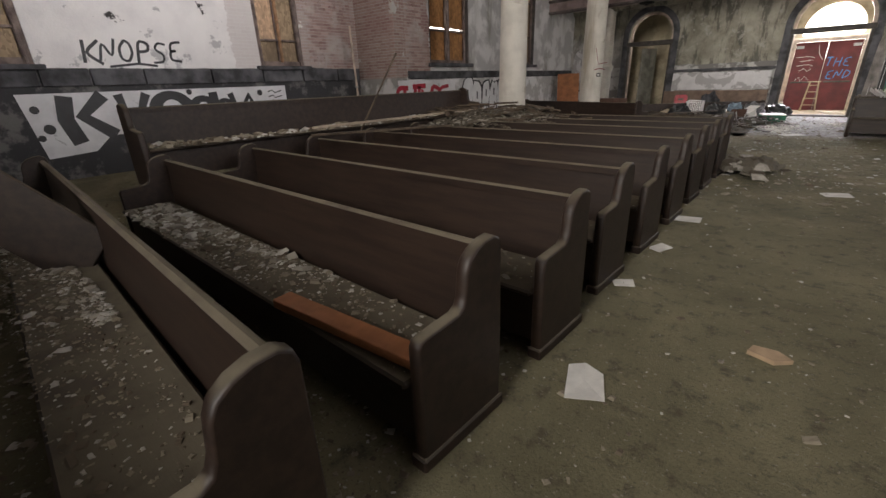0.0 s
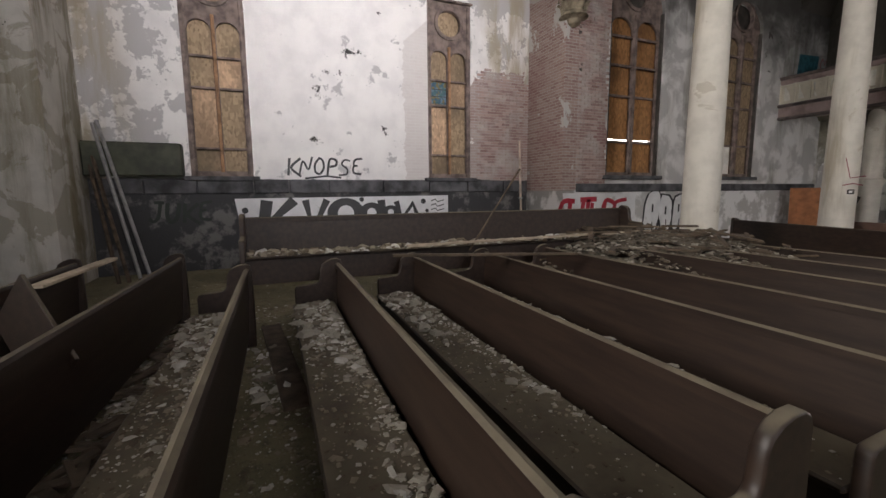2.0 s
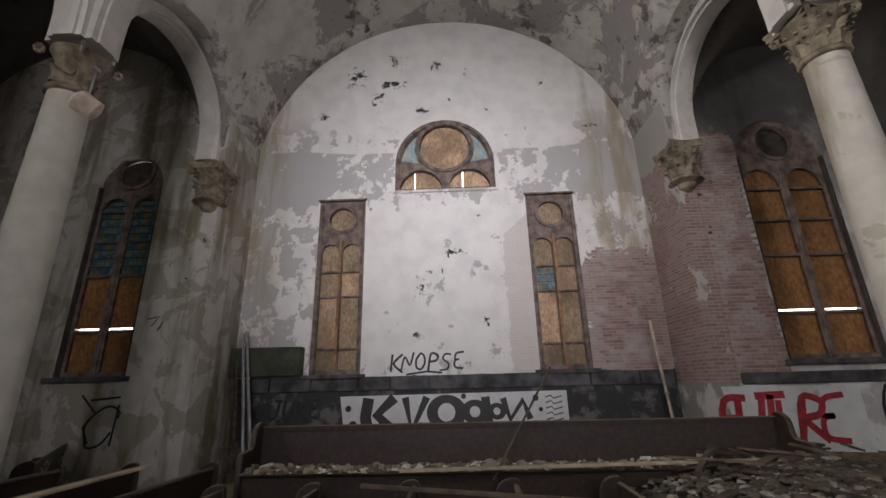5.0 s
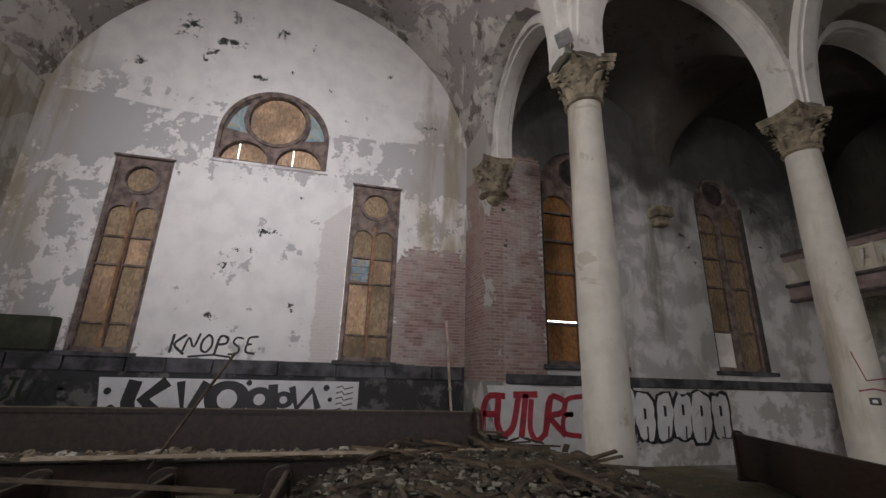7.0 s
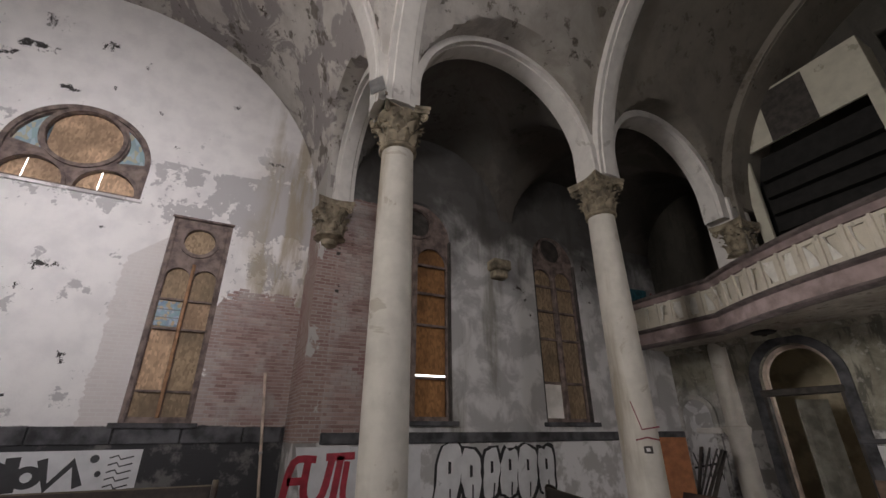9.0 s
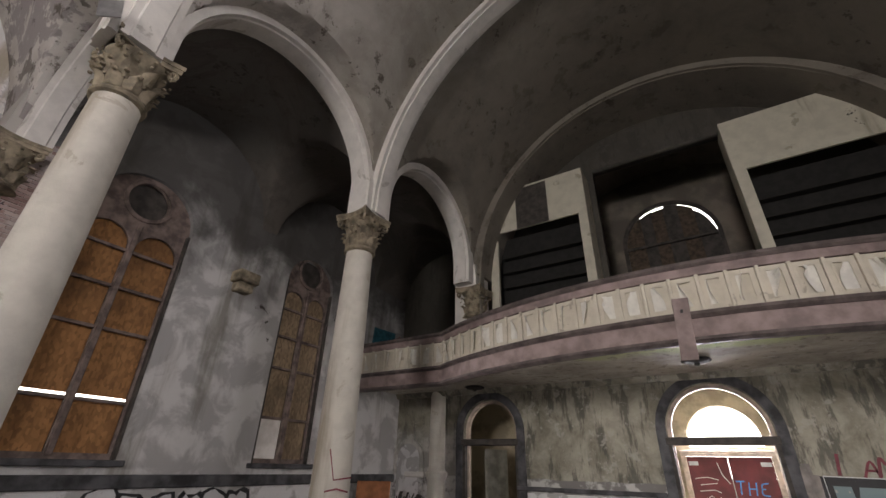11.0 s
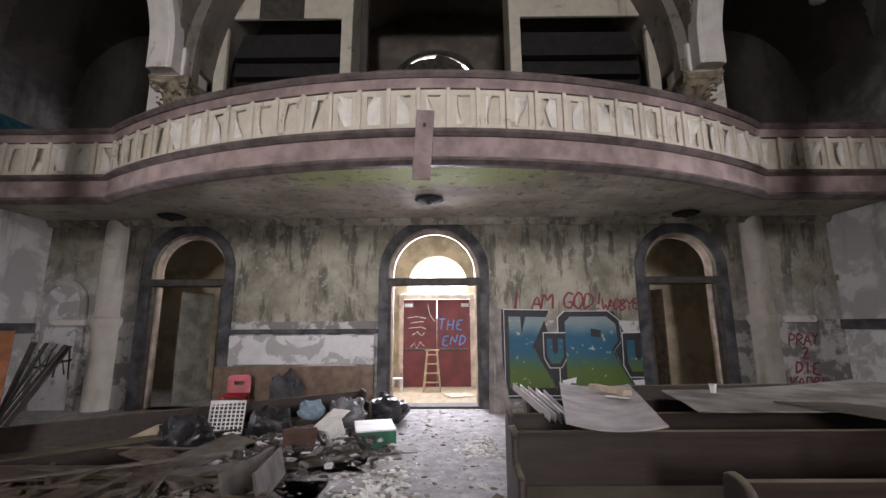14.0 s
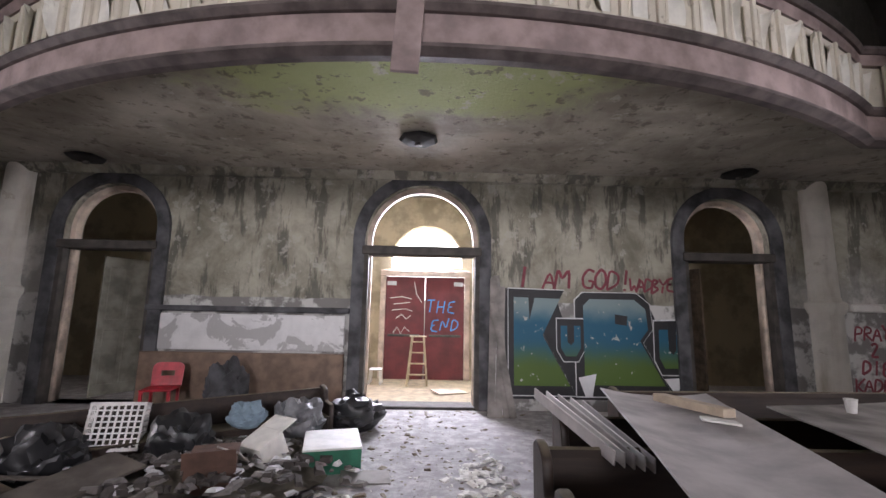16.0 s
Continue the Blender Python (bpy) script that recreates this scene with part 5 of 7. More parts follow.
base = pew(4.25)
base.matrix_world = pose(-0.88, 1.18, 0, 0, 0, -1.6)
rows = [(-0.88, 2.15), (-0.93, 3.12), (-0.93, 4.12), (-0.94, 5.14), (-0.96, 6.15), (-0.97, 7.05), (-0.95, 7.95)]
rg = random.Random(5)
for x, y in rows:
    copy_thing(base, pose(x, y, 0, 0, 0, -1.5 + rg.uniform(-0.5, 0.5)))
long_pew = pew(5.6)
long_pew.matrix_world = pose(-0.85, 0.18, 0, 0, 0, -3.2)
copy_thing(long_pew, pose(-0.9, -0.80, 0, 0, 0, -2.2))
copy_thing(long_pew, pose(-0.9, -1.80, 0, 0, 0, -2.2))
big = pew(6.2)
tagged(big, "brown wooden pew turned sideways and perched on the other pews")
big.matrix_world = pose(-5.85, 7.46, 0.50, 0, 0, 89.2)
# pews at the entrance end
slant = pew(5.0)
for me in {o.data for o in slant.children}:
    me.transform(Matrix.Diagonal((1, 0.8, 0.70, 1)))
tagged(slant, "low dark wooden bench standing askew behind the litter", "bench")
across = pew(4.4)
tagged(across, "dark wooden pew standing askew across the aisle")
across.matrix_world = pose(-7.8, 13.55, 0, 0, 0, 162)
slant.matrix_world = pose(-1.45, 18.62, 0, 0, 0, 36)
right = pew(4.6)
right.matrix_world = pose(5.24, 14.42, 0, 0, 0, 0)
for x, y, a in ((5.32, 15.22, 0.5), (5.66, 16.05, 1.0), (6.6, 17.4, 3), (6.4, 13.2, 0)):
    copy_thing(right, pose(x, y, 0, 0, 0, a))


# ---- loose stuff: chips, rubble ----
def scatter(name, label, spots, mat, kind="stuff"):
    """Many small irregular chips in one mesh; spots: (x, y, z, size, flat)."""
    rng = np.random.default_rng(len(spots))
    base = np.array([(-1, -0.8, 0), (0.9, -1, 0), (1, 0.7, 0), (-0.7, 1, 0), (-0.7, -0.5, 1), (0.6, -0.7, 1), (0.6, 0.5, 1), (-0.5, 0.6, 1)], float)
    quads = np.array([(3, 2, 1, 0), (4, 5, 6, 7), (0, 1, 5, 4), (1, 2, 6, 5), (2, 3, 7, 6), (3, 0, 4, 7)])
    vs, fs = [], []
    for i, (x, y, z, s, flat) in enumerate(spots):
        b = base * (1 + rng.uniform(-0.35, 0.35, (8, 3)))
        a = rng.uniform(0, 6.28)
        c, sn = math.cos(a), math.sin(a)
        sx, sy, sz = s * rng.uniform(0.6, 1.3), s * rng.uniform(0.4, 1.0), s * flat
        px, py, pz = b[:, 0] * sx, b[:, 1] * sy, b[:, 2] * sz
        tilt = rng.uniform(-0.25, 0.25)
        pz = pz + px * tilt * (1 if flat > 0.15 else 0.3)
        vs.append(np.stack((x + px * c - py * sn, y + px * sn + py * c, z + pz - 0.002), 1))
        fs.append(quads + 8 * i)
    me = bpy.data.meshes.new(name)
    me.from_pydata(np.concatenate(vs).tolist(), [], np.concatenate(fs).tolist())
    me.materials.append(mat)
    return tagged(new(name, me), label, name.replace("_", " "), "", kind)


rg = np.random.default_rng(11)
spots = []
for _ in range(24000):
    x, y = rg.uniform(-9, 5.5), rg.uniform(-2, 16.5)
    if -0.8 < x < 1.0 and rg.random() < 0.2:
        continue
    spots.append((x, y, 0.0, min(0.05, 0.0035 + rg.exponential(0.0045)), 0.4))
for _ in range(9000):
    x, y = rg.uniform(-6.8, -0.9), rg.uniform(-0.6, 1.9)
    spots.append((x, y, 0.0, min(0.045, 0.004 + rg.exponential(0.0055)), 0.35))
for _ in range(2600):
    x, y = rg.normal(-0.2, 0.9), rg.uniform(6.5, 20.0)
    spots.append((x, y, 0.0, min(0.06, 0.008 + rg.exponential(0.011)), 0.3))
scatter("floor_debris", "scattered plaster chips and wood crumbs on the floor", spots, M_CHIPS)
spots = []
for x0, y0, n in [(-0.88, 1.18, 2200), (-0.88, 2.15, 1300), (-0.93, 3.12, 900), (-0.93, 4.12, 600), (-0.85, 0.18, 3000), (-0.9, -0.8, 900)]:
    for _ in range(n):
        f = rg.random() ** 0.7
        x = x0 - 0.1 - f * (4.0 if y0 > 1 else 5.3)
        spots.append((x, y0 - rg.uniform(0.04, 0.44) - x * 0.027 * 0.6, 0.434, min(0.045, 0.003 + rg.exponential(0.0052)), 0.4))
for _ in range(700):
    spots.append((-5.85 + rg.uniform(0.03, 0.5), rg.uniform(1.35, 7.4), 0.946, min(0.08, 0.012 + rg.exponential(0.016)), 0.5))
pale = []
for x0, y0, n, f0 in [(-0.88, 1.18, 420, 0.25), (-0.88, 2.15, 480, 0.1), (-0.93, 3.12, 260, 0.2), (-0.85, 0.18, 700, 0.3), (-0.93, 4.12, 160, 0.2)]:
    for _ in range(n):
        x = x0 - 0.1 - (f0 + (1 - f0) * rg.random()) * (4.0 if y0 > 1 else 5.2)
        pale.append((x, y0 - 0.04 - abs(rg.normal(0, 0.09)) - x * 0.016, 0.436, min(0.05, 0.006 + rg.exponential(0.010)), 0.35))
for x0, y0 in ((-0.88, 1.18), (-0.88, 2.15), (-0.93, 3.12), (-0.93, 4.12), (-0.94, 5.14)):
    for _ in range(420):
        f = 0.55 + 0.45 * rg.random() ** 0.7
        on_floor = rg.random() < 0.35
        pale.append((x0 - 0.1 - f * 4.0, y0 - (rg.uniform(0.5, 0.85) if on_floor else rg.uniform(0.05, 0.42)) + f * 0.06, 0.0 if on_floor else 0.436, min(0.075, 0.008 + rg.exponential(0.017)), 0.5))
for _ in range(900):
    pale.append((rg.uniform(-6.4, -1.6), rg.uniform(0.26, 0.66), 0.0, min(0.06, 0.006 + rg.exponential(0.012)), 0.35))
scatter("plaster_flakes", "pale plaster flakes along the seat backs and floor", pale, debris_mat("pale_flakes", (0.42, 0.39, 0.33), (0.22, 0.19, 0.15), (0.66, 0.64, 0.59)))
scatter("seat_debris", "crumbled plaster lying on the pew seats", spots, M_CHIPS)


def mound(name, label, cx, cy, rx, ry, z0, h, mat, seed):
    """A bumpy heap."""
    bm = bmesh.new()
    n = 34
    g = []
    for i in range(n + 1):
        row = []
        for j in range(n + 1):
            u, v = i / n * 2 - 1, j / n * 2 - 1
            d = max(0.0, 1 - (u * u + v * v))
            k = noise.fractal(Vector((u * 2.2 + seed, v * 2.2, seed)), 0.8, 2.1, 5)
            row.append(bm.verts.new((cx + u * rx, cy + v * ry, z0 + max(-0.01, h * (d ** 0.6) * (0.75 + 0.5 * k)))))
        g.append(row)
    for a, b in zip(g, g[1:]):
        for j in range(n):
            bm.faces.new((a[j], b[j], b[j + 1], a[j + 1]))
    return tagged(link(name, bm, mat), label, "rubble", "", "stuff")


def laths(name, label, cx, cy, rx, ry, z0, h, count, mat, seed, longest=1.3):
    """Broken laths and timber in one heap."""
    bm = bmesh.new()
    rng = random.Random(seed)
    for _ in range(count):
        u, v = rng.gauss(0, 0.45), rng.gauss(0, 0.45)
        if u * u + v * v > 1.1:
            continue
        L = rng.uniform(0.2, longest)
        z = z0 + h * max(0, 1 - u * u - v * v) ** 0.6 * rng.uniform(0.85, 1.15)
        box(bm, -L / 2, L / 2, -rng.uniform(0.015, 0.05), rng.uniform(0.015, 0.05), -0.012, 0.012, pose(cx + u * rx, cy + v * ry, z + 0.02, rng.uniform(-20, 20), rng.uniform(-14, 14), rng.uniform(0, 180)))
    return tagged(link(name, bm, mat), label, "broken laths", "", "stuff")


def heap_chips(name, label, cx, cy, rx, ry, z0, h, n, smin, smax, mat, seed):
    r = np.random.default_rng(seed)
    sp = []
    for _ in range(n):
        u, v = r.normal(0, 0.45), r.normal(0, 0.45)
        d = u * u + v * v
        if d < 1.0:
            sp.append((cx + u * rx, cy + v * ry, z0 + h * (1 - d) ** 0.6 * 0.9, r.uniform(smin, smax), r.uniform(0.25, 0.6)))
    return scatter(name, label, sp, mat)


mound("rubble_heap", "fallen ceiling plaster heaped on the pews", -5.6, 7.4, 2.9, 2.5, 0.35, 0.62, M_RUBBLE, 3.1)
laths("broken_laths", "broken laths and timber on the rubble heap", -5.5, 7.3, 2.9, 2.4, 0.42, 0.6, 120, M_LATH, 5, 0.8)
heap_chips("rubble_pieces", "lumps of fallen plaster on the heap", -5.5, 7.3, 2.9, 2.4, 0.42, 0.6, 7000, 0.01, 0.055, M_CRUST, 4)
mound("rubble_heap", "rubble and splintered wood by the entrance pews", -3.7, 14.5, 2.4, 1.3, 0.0, 0.3, M_RUBBLE, 7.4)
laths("broken_laths", "splintered boards on the rubble by the entrance pews", -3.7, 14.3, 2.5, 1.4, 0.05, 0.3, 130, M_LATH, 9, 0.9)
heap_chips("rubble_pieces", "plaster lumps by the entrance pews", -3.6, 14.4, 2.5, 1.5, 0.03, 0.3, 2200, 0.012, 0.06, M_CRUST, 8)
heap_chips("rubble_pieces", "pale plaster lumps at the pew ends", -0.9, 8.3, 0.8, 0.9, 0.0, 0.16, 130, 0.04, 0.17, M_RUBBLE, 6)
heap_chips("rubble_pieces", "torn paper and plaster near the doorway", 0.6, 17.1, 0.4, 0.9, 0.0, 0.012, 130, 0.012, 0.055, M_PAPER, 16)
heap_chips("rubble_pieces", "torn paper scraps in the aisle", -0.7, 15.4, 0.6, 1.5, 0.0, 0.02, 220, 0.012, 0.06, M_PAPER, 17)

laths("broken_laths", "splintered laths on the floor between the pews", -3.6, 0.46, 2.6, 0.22, 0.0, 0.05, 46, M_LATH, 31, 0.55)

# timber blocks that carry the turned pew
for y in (1.30, 7.42):
    b = thing("timber_block", "rough timber block under the turned pew", "timber", "timber blocks", pose(-5.6, y, 0))
    part("block", one_box(-0.25, 0.25, -0.05, 0.05, 0.0, 0.5, None, 0.01), M_LATH, b)


def loose_board(x, y, z, L, w, t, rx, ry, rz, mat, label, name="board"):
    b = thing(name, label, name.replace("_", " "), "loose boards", pose(x, y, z, rx, ry, rz))
    bm = bmesh.new()
    box(bm, -L / 2, L / 2, -w / 2, w / 2, 0, t, None, min(0.004, t / 4))
    part("plank", bm, mat, b)
    return b


loose_board(-1.45, 0.80, 0.447, 0.95, 0.11, 0.05, 0, 0, 4, M_ORANGE, "orange-brown wooden plank lying on a pew seat")
loose_board(-5.25, 5.4, 0.985, 4.6, 0.05, 0.03, 0, 0.5, 96, M_PLANK, "long pale batten lying across the pews", "batten")
loose_board(-4.4, 3.9, 0.93, 2.2, 0.05, 0.03, 0, 1.5, 78, M_LATH, "short batten lying across the pews", "batten")
loose_board(-5.05, 4.35, 1.42, 1.25, 0.03, 0.02, 0, -58, 70, M_LATH, "thin lath leaning on the turned pew", "batten")
loose_board(-3.7, 0.62, 0.002, 1.9, 0.12, 0.03, 0, 0, -8, M_LATH, "broken plank on the floor between pews")
loose_board(-4.6, 1.62, 0.002, 2.3, 0.22, 0.03, 0, 0, 4, M_LATH, "grey plank on the floor between pews")
loose_board(-5.2, -0.1, 0.93, 1.5, 0.10, 0.03, 0, 0.5, -4, M_PLANK, "pale batten lying along the pew backs", "batten")

loose_board(-3.75, 0.10, 0.70, 0.8, 0.46, 0.03, 80, 38, 40, M_PEW, "broken dark wooden board leaning over the pew seat", "broken_board")
turned = pew(3.2)
tagged(turned, "dark wooden pew standing turned, white scribble on its back")
turned.matrix_world = pose(-6.75, -2.3, 0, 0, 0, 35)

# papers on the carpet
def paper(x, y, pts, a, label):
    p = thing("paper", label, "paper", "papers on the floor", pose(x, y, 0.004, 0, 0, a))
    bm = bmesh.new()
    top = [bm.verts.new((u, v, 0.006 + 0.012 * ((i * 7) % 3) / 2)) for i, (u, v) in enumerate(pts)]
    mid = bm.verts.new((sum(u for u, v in pts) / len(pts), sum(v for u, v in pts) / len(pts), 0.004))
    for i in range(len(pts)):
        bm.faces.new((top[i], top[(i + 1) % len(pts)], mid))
    ob = part("sheet", bm, M_PAPER, p)
    md = ob.modifiers.new("thick", "SOLIDIFY")
    md.thickness = 0.002


house = [(-0.11, -0.16), (0.12, -0.15), (0.13, 0.06), (0.03, 0.16), (-0.08, 0.12)]
paper(-0.62, 1.68, [(u * 0.85, v) for u, v in house], 25, "torn white sheet of paper on the carpet")
quad = [(-0.15, -0.1), (0.14, -0.12), (0.16, 0.09), (-0.05, 0.13), (-0.16, 0.07)]
paper(-0.84, 2.98, [(u * 0.5, v * 0.55) for u, v in quad], 30, "crumpled white paper by a pew end")
paper(-0.82, 3.92, [(u * 0.65, v * 0.6) for u, v in quad], 70, "crumpled white paper on the carpet")
paper(-0.83, 5.0, [(u * 0.95, v * 0.9) for u, v in quad], 10, "large crumpled white paper by a pew end")
paper(0.45, 7.1, quad, 20, "white paper lying in the aisle")
paper(1.05, 7.4, quad, 120, "torn white paper lying in the aisle")
paper(-0.35, 13.9, [(u * 1.6, v * 1.6) for u, v in quad], 40, "torn white paper in the littered aisle")
paper(-0.75, 14.9, [(u * 1.8, v * 1.5) for u, v in house], 100, "torn white paper in the littered aisle")
st = thing("plaster_chunk", "tan chunk of plaster on the carpet", "plaster chunk", "", pose(0.12, 2.52, 0))
part("chunk", prism(bmesh.new(), [(-0.1, -0.03), (0.03, -0.07), (0.11, 0.0), (0.04, 0.06), (-0.08, 0.05)], 0, 0.025), plain("tan_plaster", (0.42, 0.30, 0.19)), st)

# leaning poles in the transept corner
for k, (bx, by, tx, ty, tz, mt) in enumerate([(-9.9, -0.55, -10.62, -1.35, 3.1, M_METAL), (-9.9, -0.72, -10.62, -1.42, 3.05, M_METAL), (-9.85, -0.9, -10.6, -1.5, 2.6, M_LATH), (-9.8, -1.05, -10.6, -1.55, 2.4, M_LATH)]):
    v = Vector((tx - bx, ty - by, tz))
    p = thing("pole", "metal pole leaning in the corner" if mt is M_METAL else "rusty lath leaning in the corner", "pole", "leaning poles", Matrix.Translation((bx, by, 0)) @ v.to_track_quat("Z", "X").to_matrix().to_4x4())
    part("tube", lathe([(0.035, 0), (0.035, v.length)], 10), mt, p, smooth=True)
    part("cap", lathe([(0.04, v.length), (0.04, v.length + 0.02)], 10), mt, p)
pp = thing("drain_pipe", "thin leaning conduit and lath at the brick corner", "pipe", "", pose(XA - UT + 0.25, 8.45, 0, 6, 5, 0))
part("pipe", lathe([(0.03, 0), (0.03, 3.1)], 10), M_TRIM, pp, smooth=True)
part("bracket", one_box(-0.04, 0.04, -0.04, 0.04, 1.5, 1.54), M_METAL, pp)

# hanging lamp bucket under the broken capital
bk = thing("hanging_spotlight", "pale metal spotlight can hanging from the broken capital", "spotlight", "", pose(XA - UC + 0.25, YL + 0.55, 5.75))
can = part("can", lathe([(0.10, -0.16), (0.15, -0.14), (0.16, 0.12), (0.10, 0.16)], 20), M_TRIM, bk, smooth=True)
can.matrix_local = pose(0, 0, 0, 62, 0, 40)
part("cable", lathe([(0.012, 0.12), (0.012, 0.62)], 8), M_METAL, bk)
part("clamp", one_box(-0.06, 0.06, -0.02, 0.02, 0.60, 0.66), M_METAL, bk)
fl = thing("metal_flag", "small grey metal plate standing on the capital", "metal plate", "", pose(XA - UC + 0.42, YA - 0.42, Z_CAP, 0, -12, 45))
part("plate", one_box(-0.13, 0.13, -0.01, 0.01, 0, 0.3), M_METAL, fl)

# ---- things at the entrance ----
gb = thing("green_box", "green cardboard box with a white lid", "box", "", pose(-1.05, 17.45, 0, 0, 0, 14))
part("body", one_box(-0.30, 0.30, -0.36, 0.36, 0, 0.235, None, 0.006), M_GREEN, gb)
part("lid", one_box(-0.305, 0.305, -0.365, 0.365, 0.236, 0.262, None, 0.006), M_WHITEP, gb, "white flat lid")


def crate():
    c = thing("laundry_crate", "white plastic lattice crate tipped on the pew", "crate", "", pose(-3.25, 17.12, 0.2, -12, 4, 24) @ Matrix.Diagonal((1.15, 1.2, 1.1, 1)))
    for k in range(9):
        f = -0.2 + 0.05 * k
        part("upright", one_box(f - 0.008, f + 0.008, -0.158, -0.146, 0, 0.42), M_WHITEP, c)
        part("upright", one_box(f - 0.008, f + 0.008, 0.146, 0.158, 0, 0.42), M_WHITEP, c)
    for k in range(7):
        f = -0.15 + 0.05 * k
        for x in (-0.21, 0.198):
            part("upright", one_box(x, x + 0.012, f - 0.008, f + 0.008, 0, 0.42), M_WHITEP, c)
    for k in range(9):
        z = 0.05 * k
        h = 0.03 if k in (0, 8) else 0.014
        for y in (-0.16, 0.148):
            part("band", one_box(-0.21, 0.21, y, y + 0.012, z, z + h), M_WHITEP, c)
        for x in (-0.212, 0.2):
            part("band", one_box(x, x + 0.012, -0.16, 0.16, z, z + h), M_WHITEP, c)
    part("floor", one_box(-0.2, 0.2, -0.15, 0.15, 0.001, 0.012), M_WHITEP, c)


crate()


def bag(x, y, z, r, h, mat, label, seed):
    b = thing("rubbish_bag", label, "rubbish bag", "rubbish bags", pose(x, y, z, 0, 0, seed * 40))
    bm = bmesh.new()
    bmesh.ops.create_icosphere(bm, subdivisions=4, radius=1.0)
    for v in bm.verts:
        d = v.co.normalized()
        k = noise.fractal(d * 1.7 + Vector((seed, 0, 0)), 0.9, 2.0, 5) + 0.5 * abs(noise.noise(d * 6 + Vector((0, seed, 0))))
        f = 1 + 0.27 * k
        v.co = Vector((d.x * r * f, d.y * r * 0.85 * f, max(0.0, (d.z * 0.6 + 0.5) * h * f)))
    part("sack", bm, mat, b, smooth=True)
    if mat is M_BAG and z < 0.05:
        part("knot", lathe([(0.02, h * 0.95), (0.035, h * 1.1), (0.06, h * 1.2)], 9, 3, 0.3), mat, b)


bag(-1.05, 18.75, 0, 0.40, 0.42, M_BAG, "black rubbish bag beside the doorway", 1)
bag(-1.6, 18.0, 0.1, 0.33, 0.42, M_GREYBAG, "grey plastic bag on the litter heap", 2)
bag(-2.6, 17.2, 0.05, 0.36, 0.42, M_BAG, "black rubbish bag on the litter heap", 3)
bag(-3.6, 16.75, 0.0, 0.36, 0.46, M_BAG, "black rubbish bag slumped against the pew", 4)
bag(-2.15, 17.75, 0.28, 0.2, 0.26, M_CLOTHB, "crumpled blue and white cloth on the heap", 5)
bag(-3.2, 19.4, 0.0, 0.34, 0.72, M_BUNDLE, "grey bundle heaped before the bench back", 6)
mound("litter_heap", "heap of mixed litter beside the aisle", -2.5, 17.2, 1.5, 1.1, 0.0, 0.28, M_RUBBLE, 11.2)
heap_chips("litter_pieces", "paper, carton and rag litter beside the aisle", -2.2, 16.9, 1.6, 1.5, 0.0, 0.26, 700, 0.02, 0.085, debris_mat("litter", (0.07, 0.06, 0.055), (0.20, 0.18, 0.17), (0.62, 0.61, 0.62)), 21)


def carton(x, y, z, a, w, d, h, mat, label, tilt=0):
    c = thing("carton", label, "carton", "cartons", pose(x, y, z, tilt, 0, a))
    part("body", one_box(-w / 2, w / 2, -d / 2, d / 2, 0, h, None, 0.004), mat, c)
    part("flap", one_box(-w / 2, w / 2, d / 2, d / 2 + 0.2, h - 0.01, h), mat, c)
    part("flap", one_box(-w / 2, w / 2, -0.004, 0.004, h + 0.001, h + 0.16, pose(0, -d / 2, 0, 20)), mat, c)


carton(-1.95, 16.6, 0.0, 20, 0.42, 0.32, 0.34, M_BOX, "dark brown open carton in the litter")
carton(-1.62, 17.15, 0.05, -30, 0.34, 0.3, 0.36, M_PAPER, "white torn carton in the litter", 25)
for x, y, a in ((-0.75, 16.2, 30), (-1.0, 15.6, 80), (-0.6, 17.0, 10), (-0.9, 14.6, 50)):
    loose_board(x, y, 0.006, 0.5, 0.32, 0.02, 2, 3, a, M_DIRTYS, "flat grey board lying in the littered aisle")

for x, y, L, w, a, z in ((-3.4, 16.0, 1.2, 0.35, -20, 0.18), (-1.9, 14.6, 1.3, 0.35, 15, 0.16), (-3.1, 14.9, 1.9, 0.08, 5, 0.36), (-3.6, 15.0, 1.5, 0.3, 20, 0.34), (-2.7, 14.3, 1.4, 0.32, -15, 0.3), (-2.3, 13.5, 1.2, 0.25, 70, 0.16), (-2.6, 15.0, 0.9, 0.12, 40, 0.3), (-3.0, 15.5, 1.1, 0.1, -35, 0.26), (-2.1, 15.9, 0.8, 0.14, 10, 0.14), (-4.0, 14.2, 1.2, 0.16, 75, 0.34)):
    loose_board(x, y, z, L, w, 0.02, 5, 6, a, M_LATH if w < 0.45 else M_GREYB, "warped board lying on the rubble")

for x, y, z, L, w, rx, ry, a in ((-3.0, 16.0, 0.20, 1.4, 0.45, 8, -6, 68), (-2.3, 15.5, 0.2, 1.5, 0.42, 10, 8, 60), (-4.6, 15.5, 0.22, 1.5, 0.35, -6, 4, 12), (-5.0, 14.9, 0.34, 1.5, 0.4, 12, 3, -18), (-3.9, 15.2, 0.26, 1.7, 0.28, 4, 5, 25), (-4.2, 16.2, 0.26, 2.6, 0.06, 0, 3, 8), (-3.3, 14.9, 0.42, 2.2, 0.07, 0, -3, 14)):
    loose_board(x, y, z, L, w, 0.022, rx, ry, a, M_GREYB, "weathered grey-brown board fallen on the rubble")
loose_board(-4.15, 16.6, 0.2, 0.62, 0.5, 0.02, 62, 0, 25, M_PLANK, "stained tan carton side leaning on the bench", "cardboard")
for x, a in ((-1.95, 80), (-1.75, 96)):
    loose_board(x, 15.1, 0.30, 0.9, 0.30, 0.03, 78, 0, a, M_GREYB, "grey board standing on edge by the aisle")

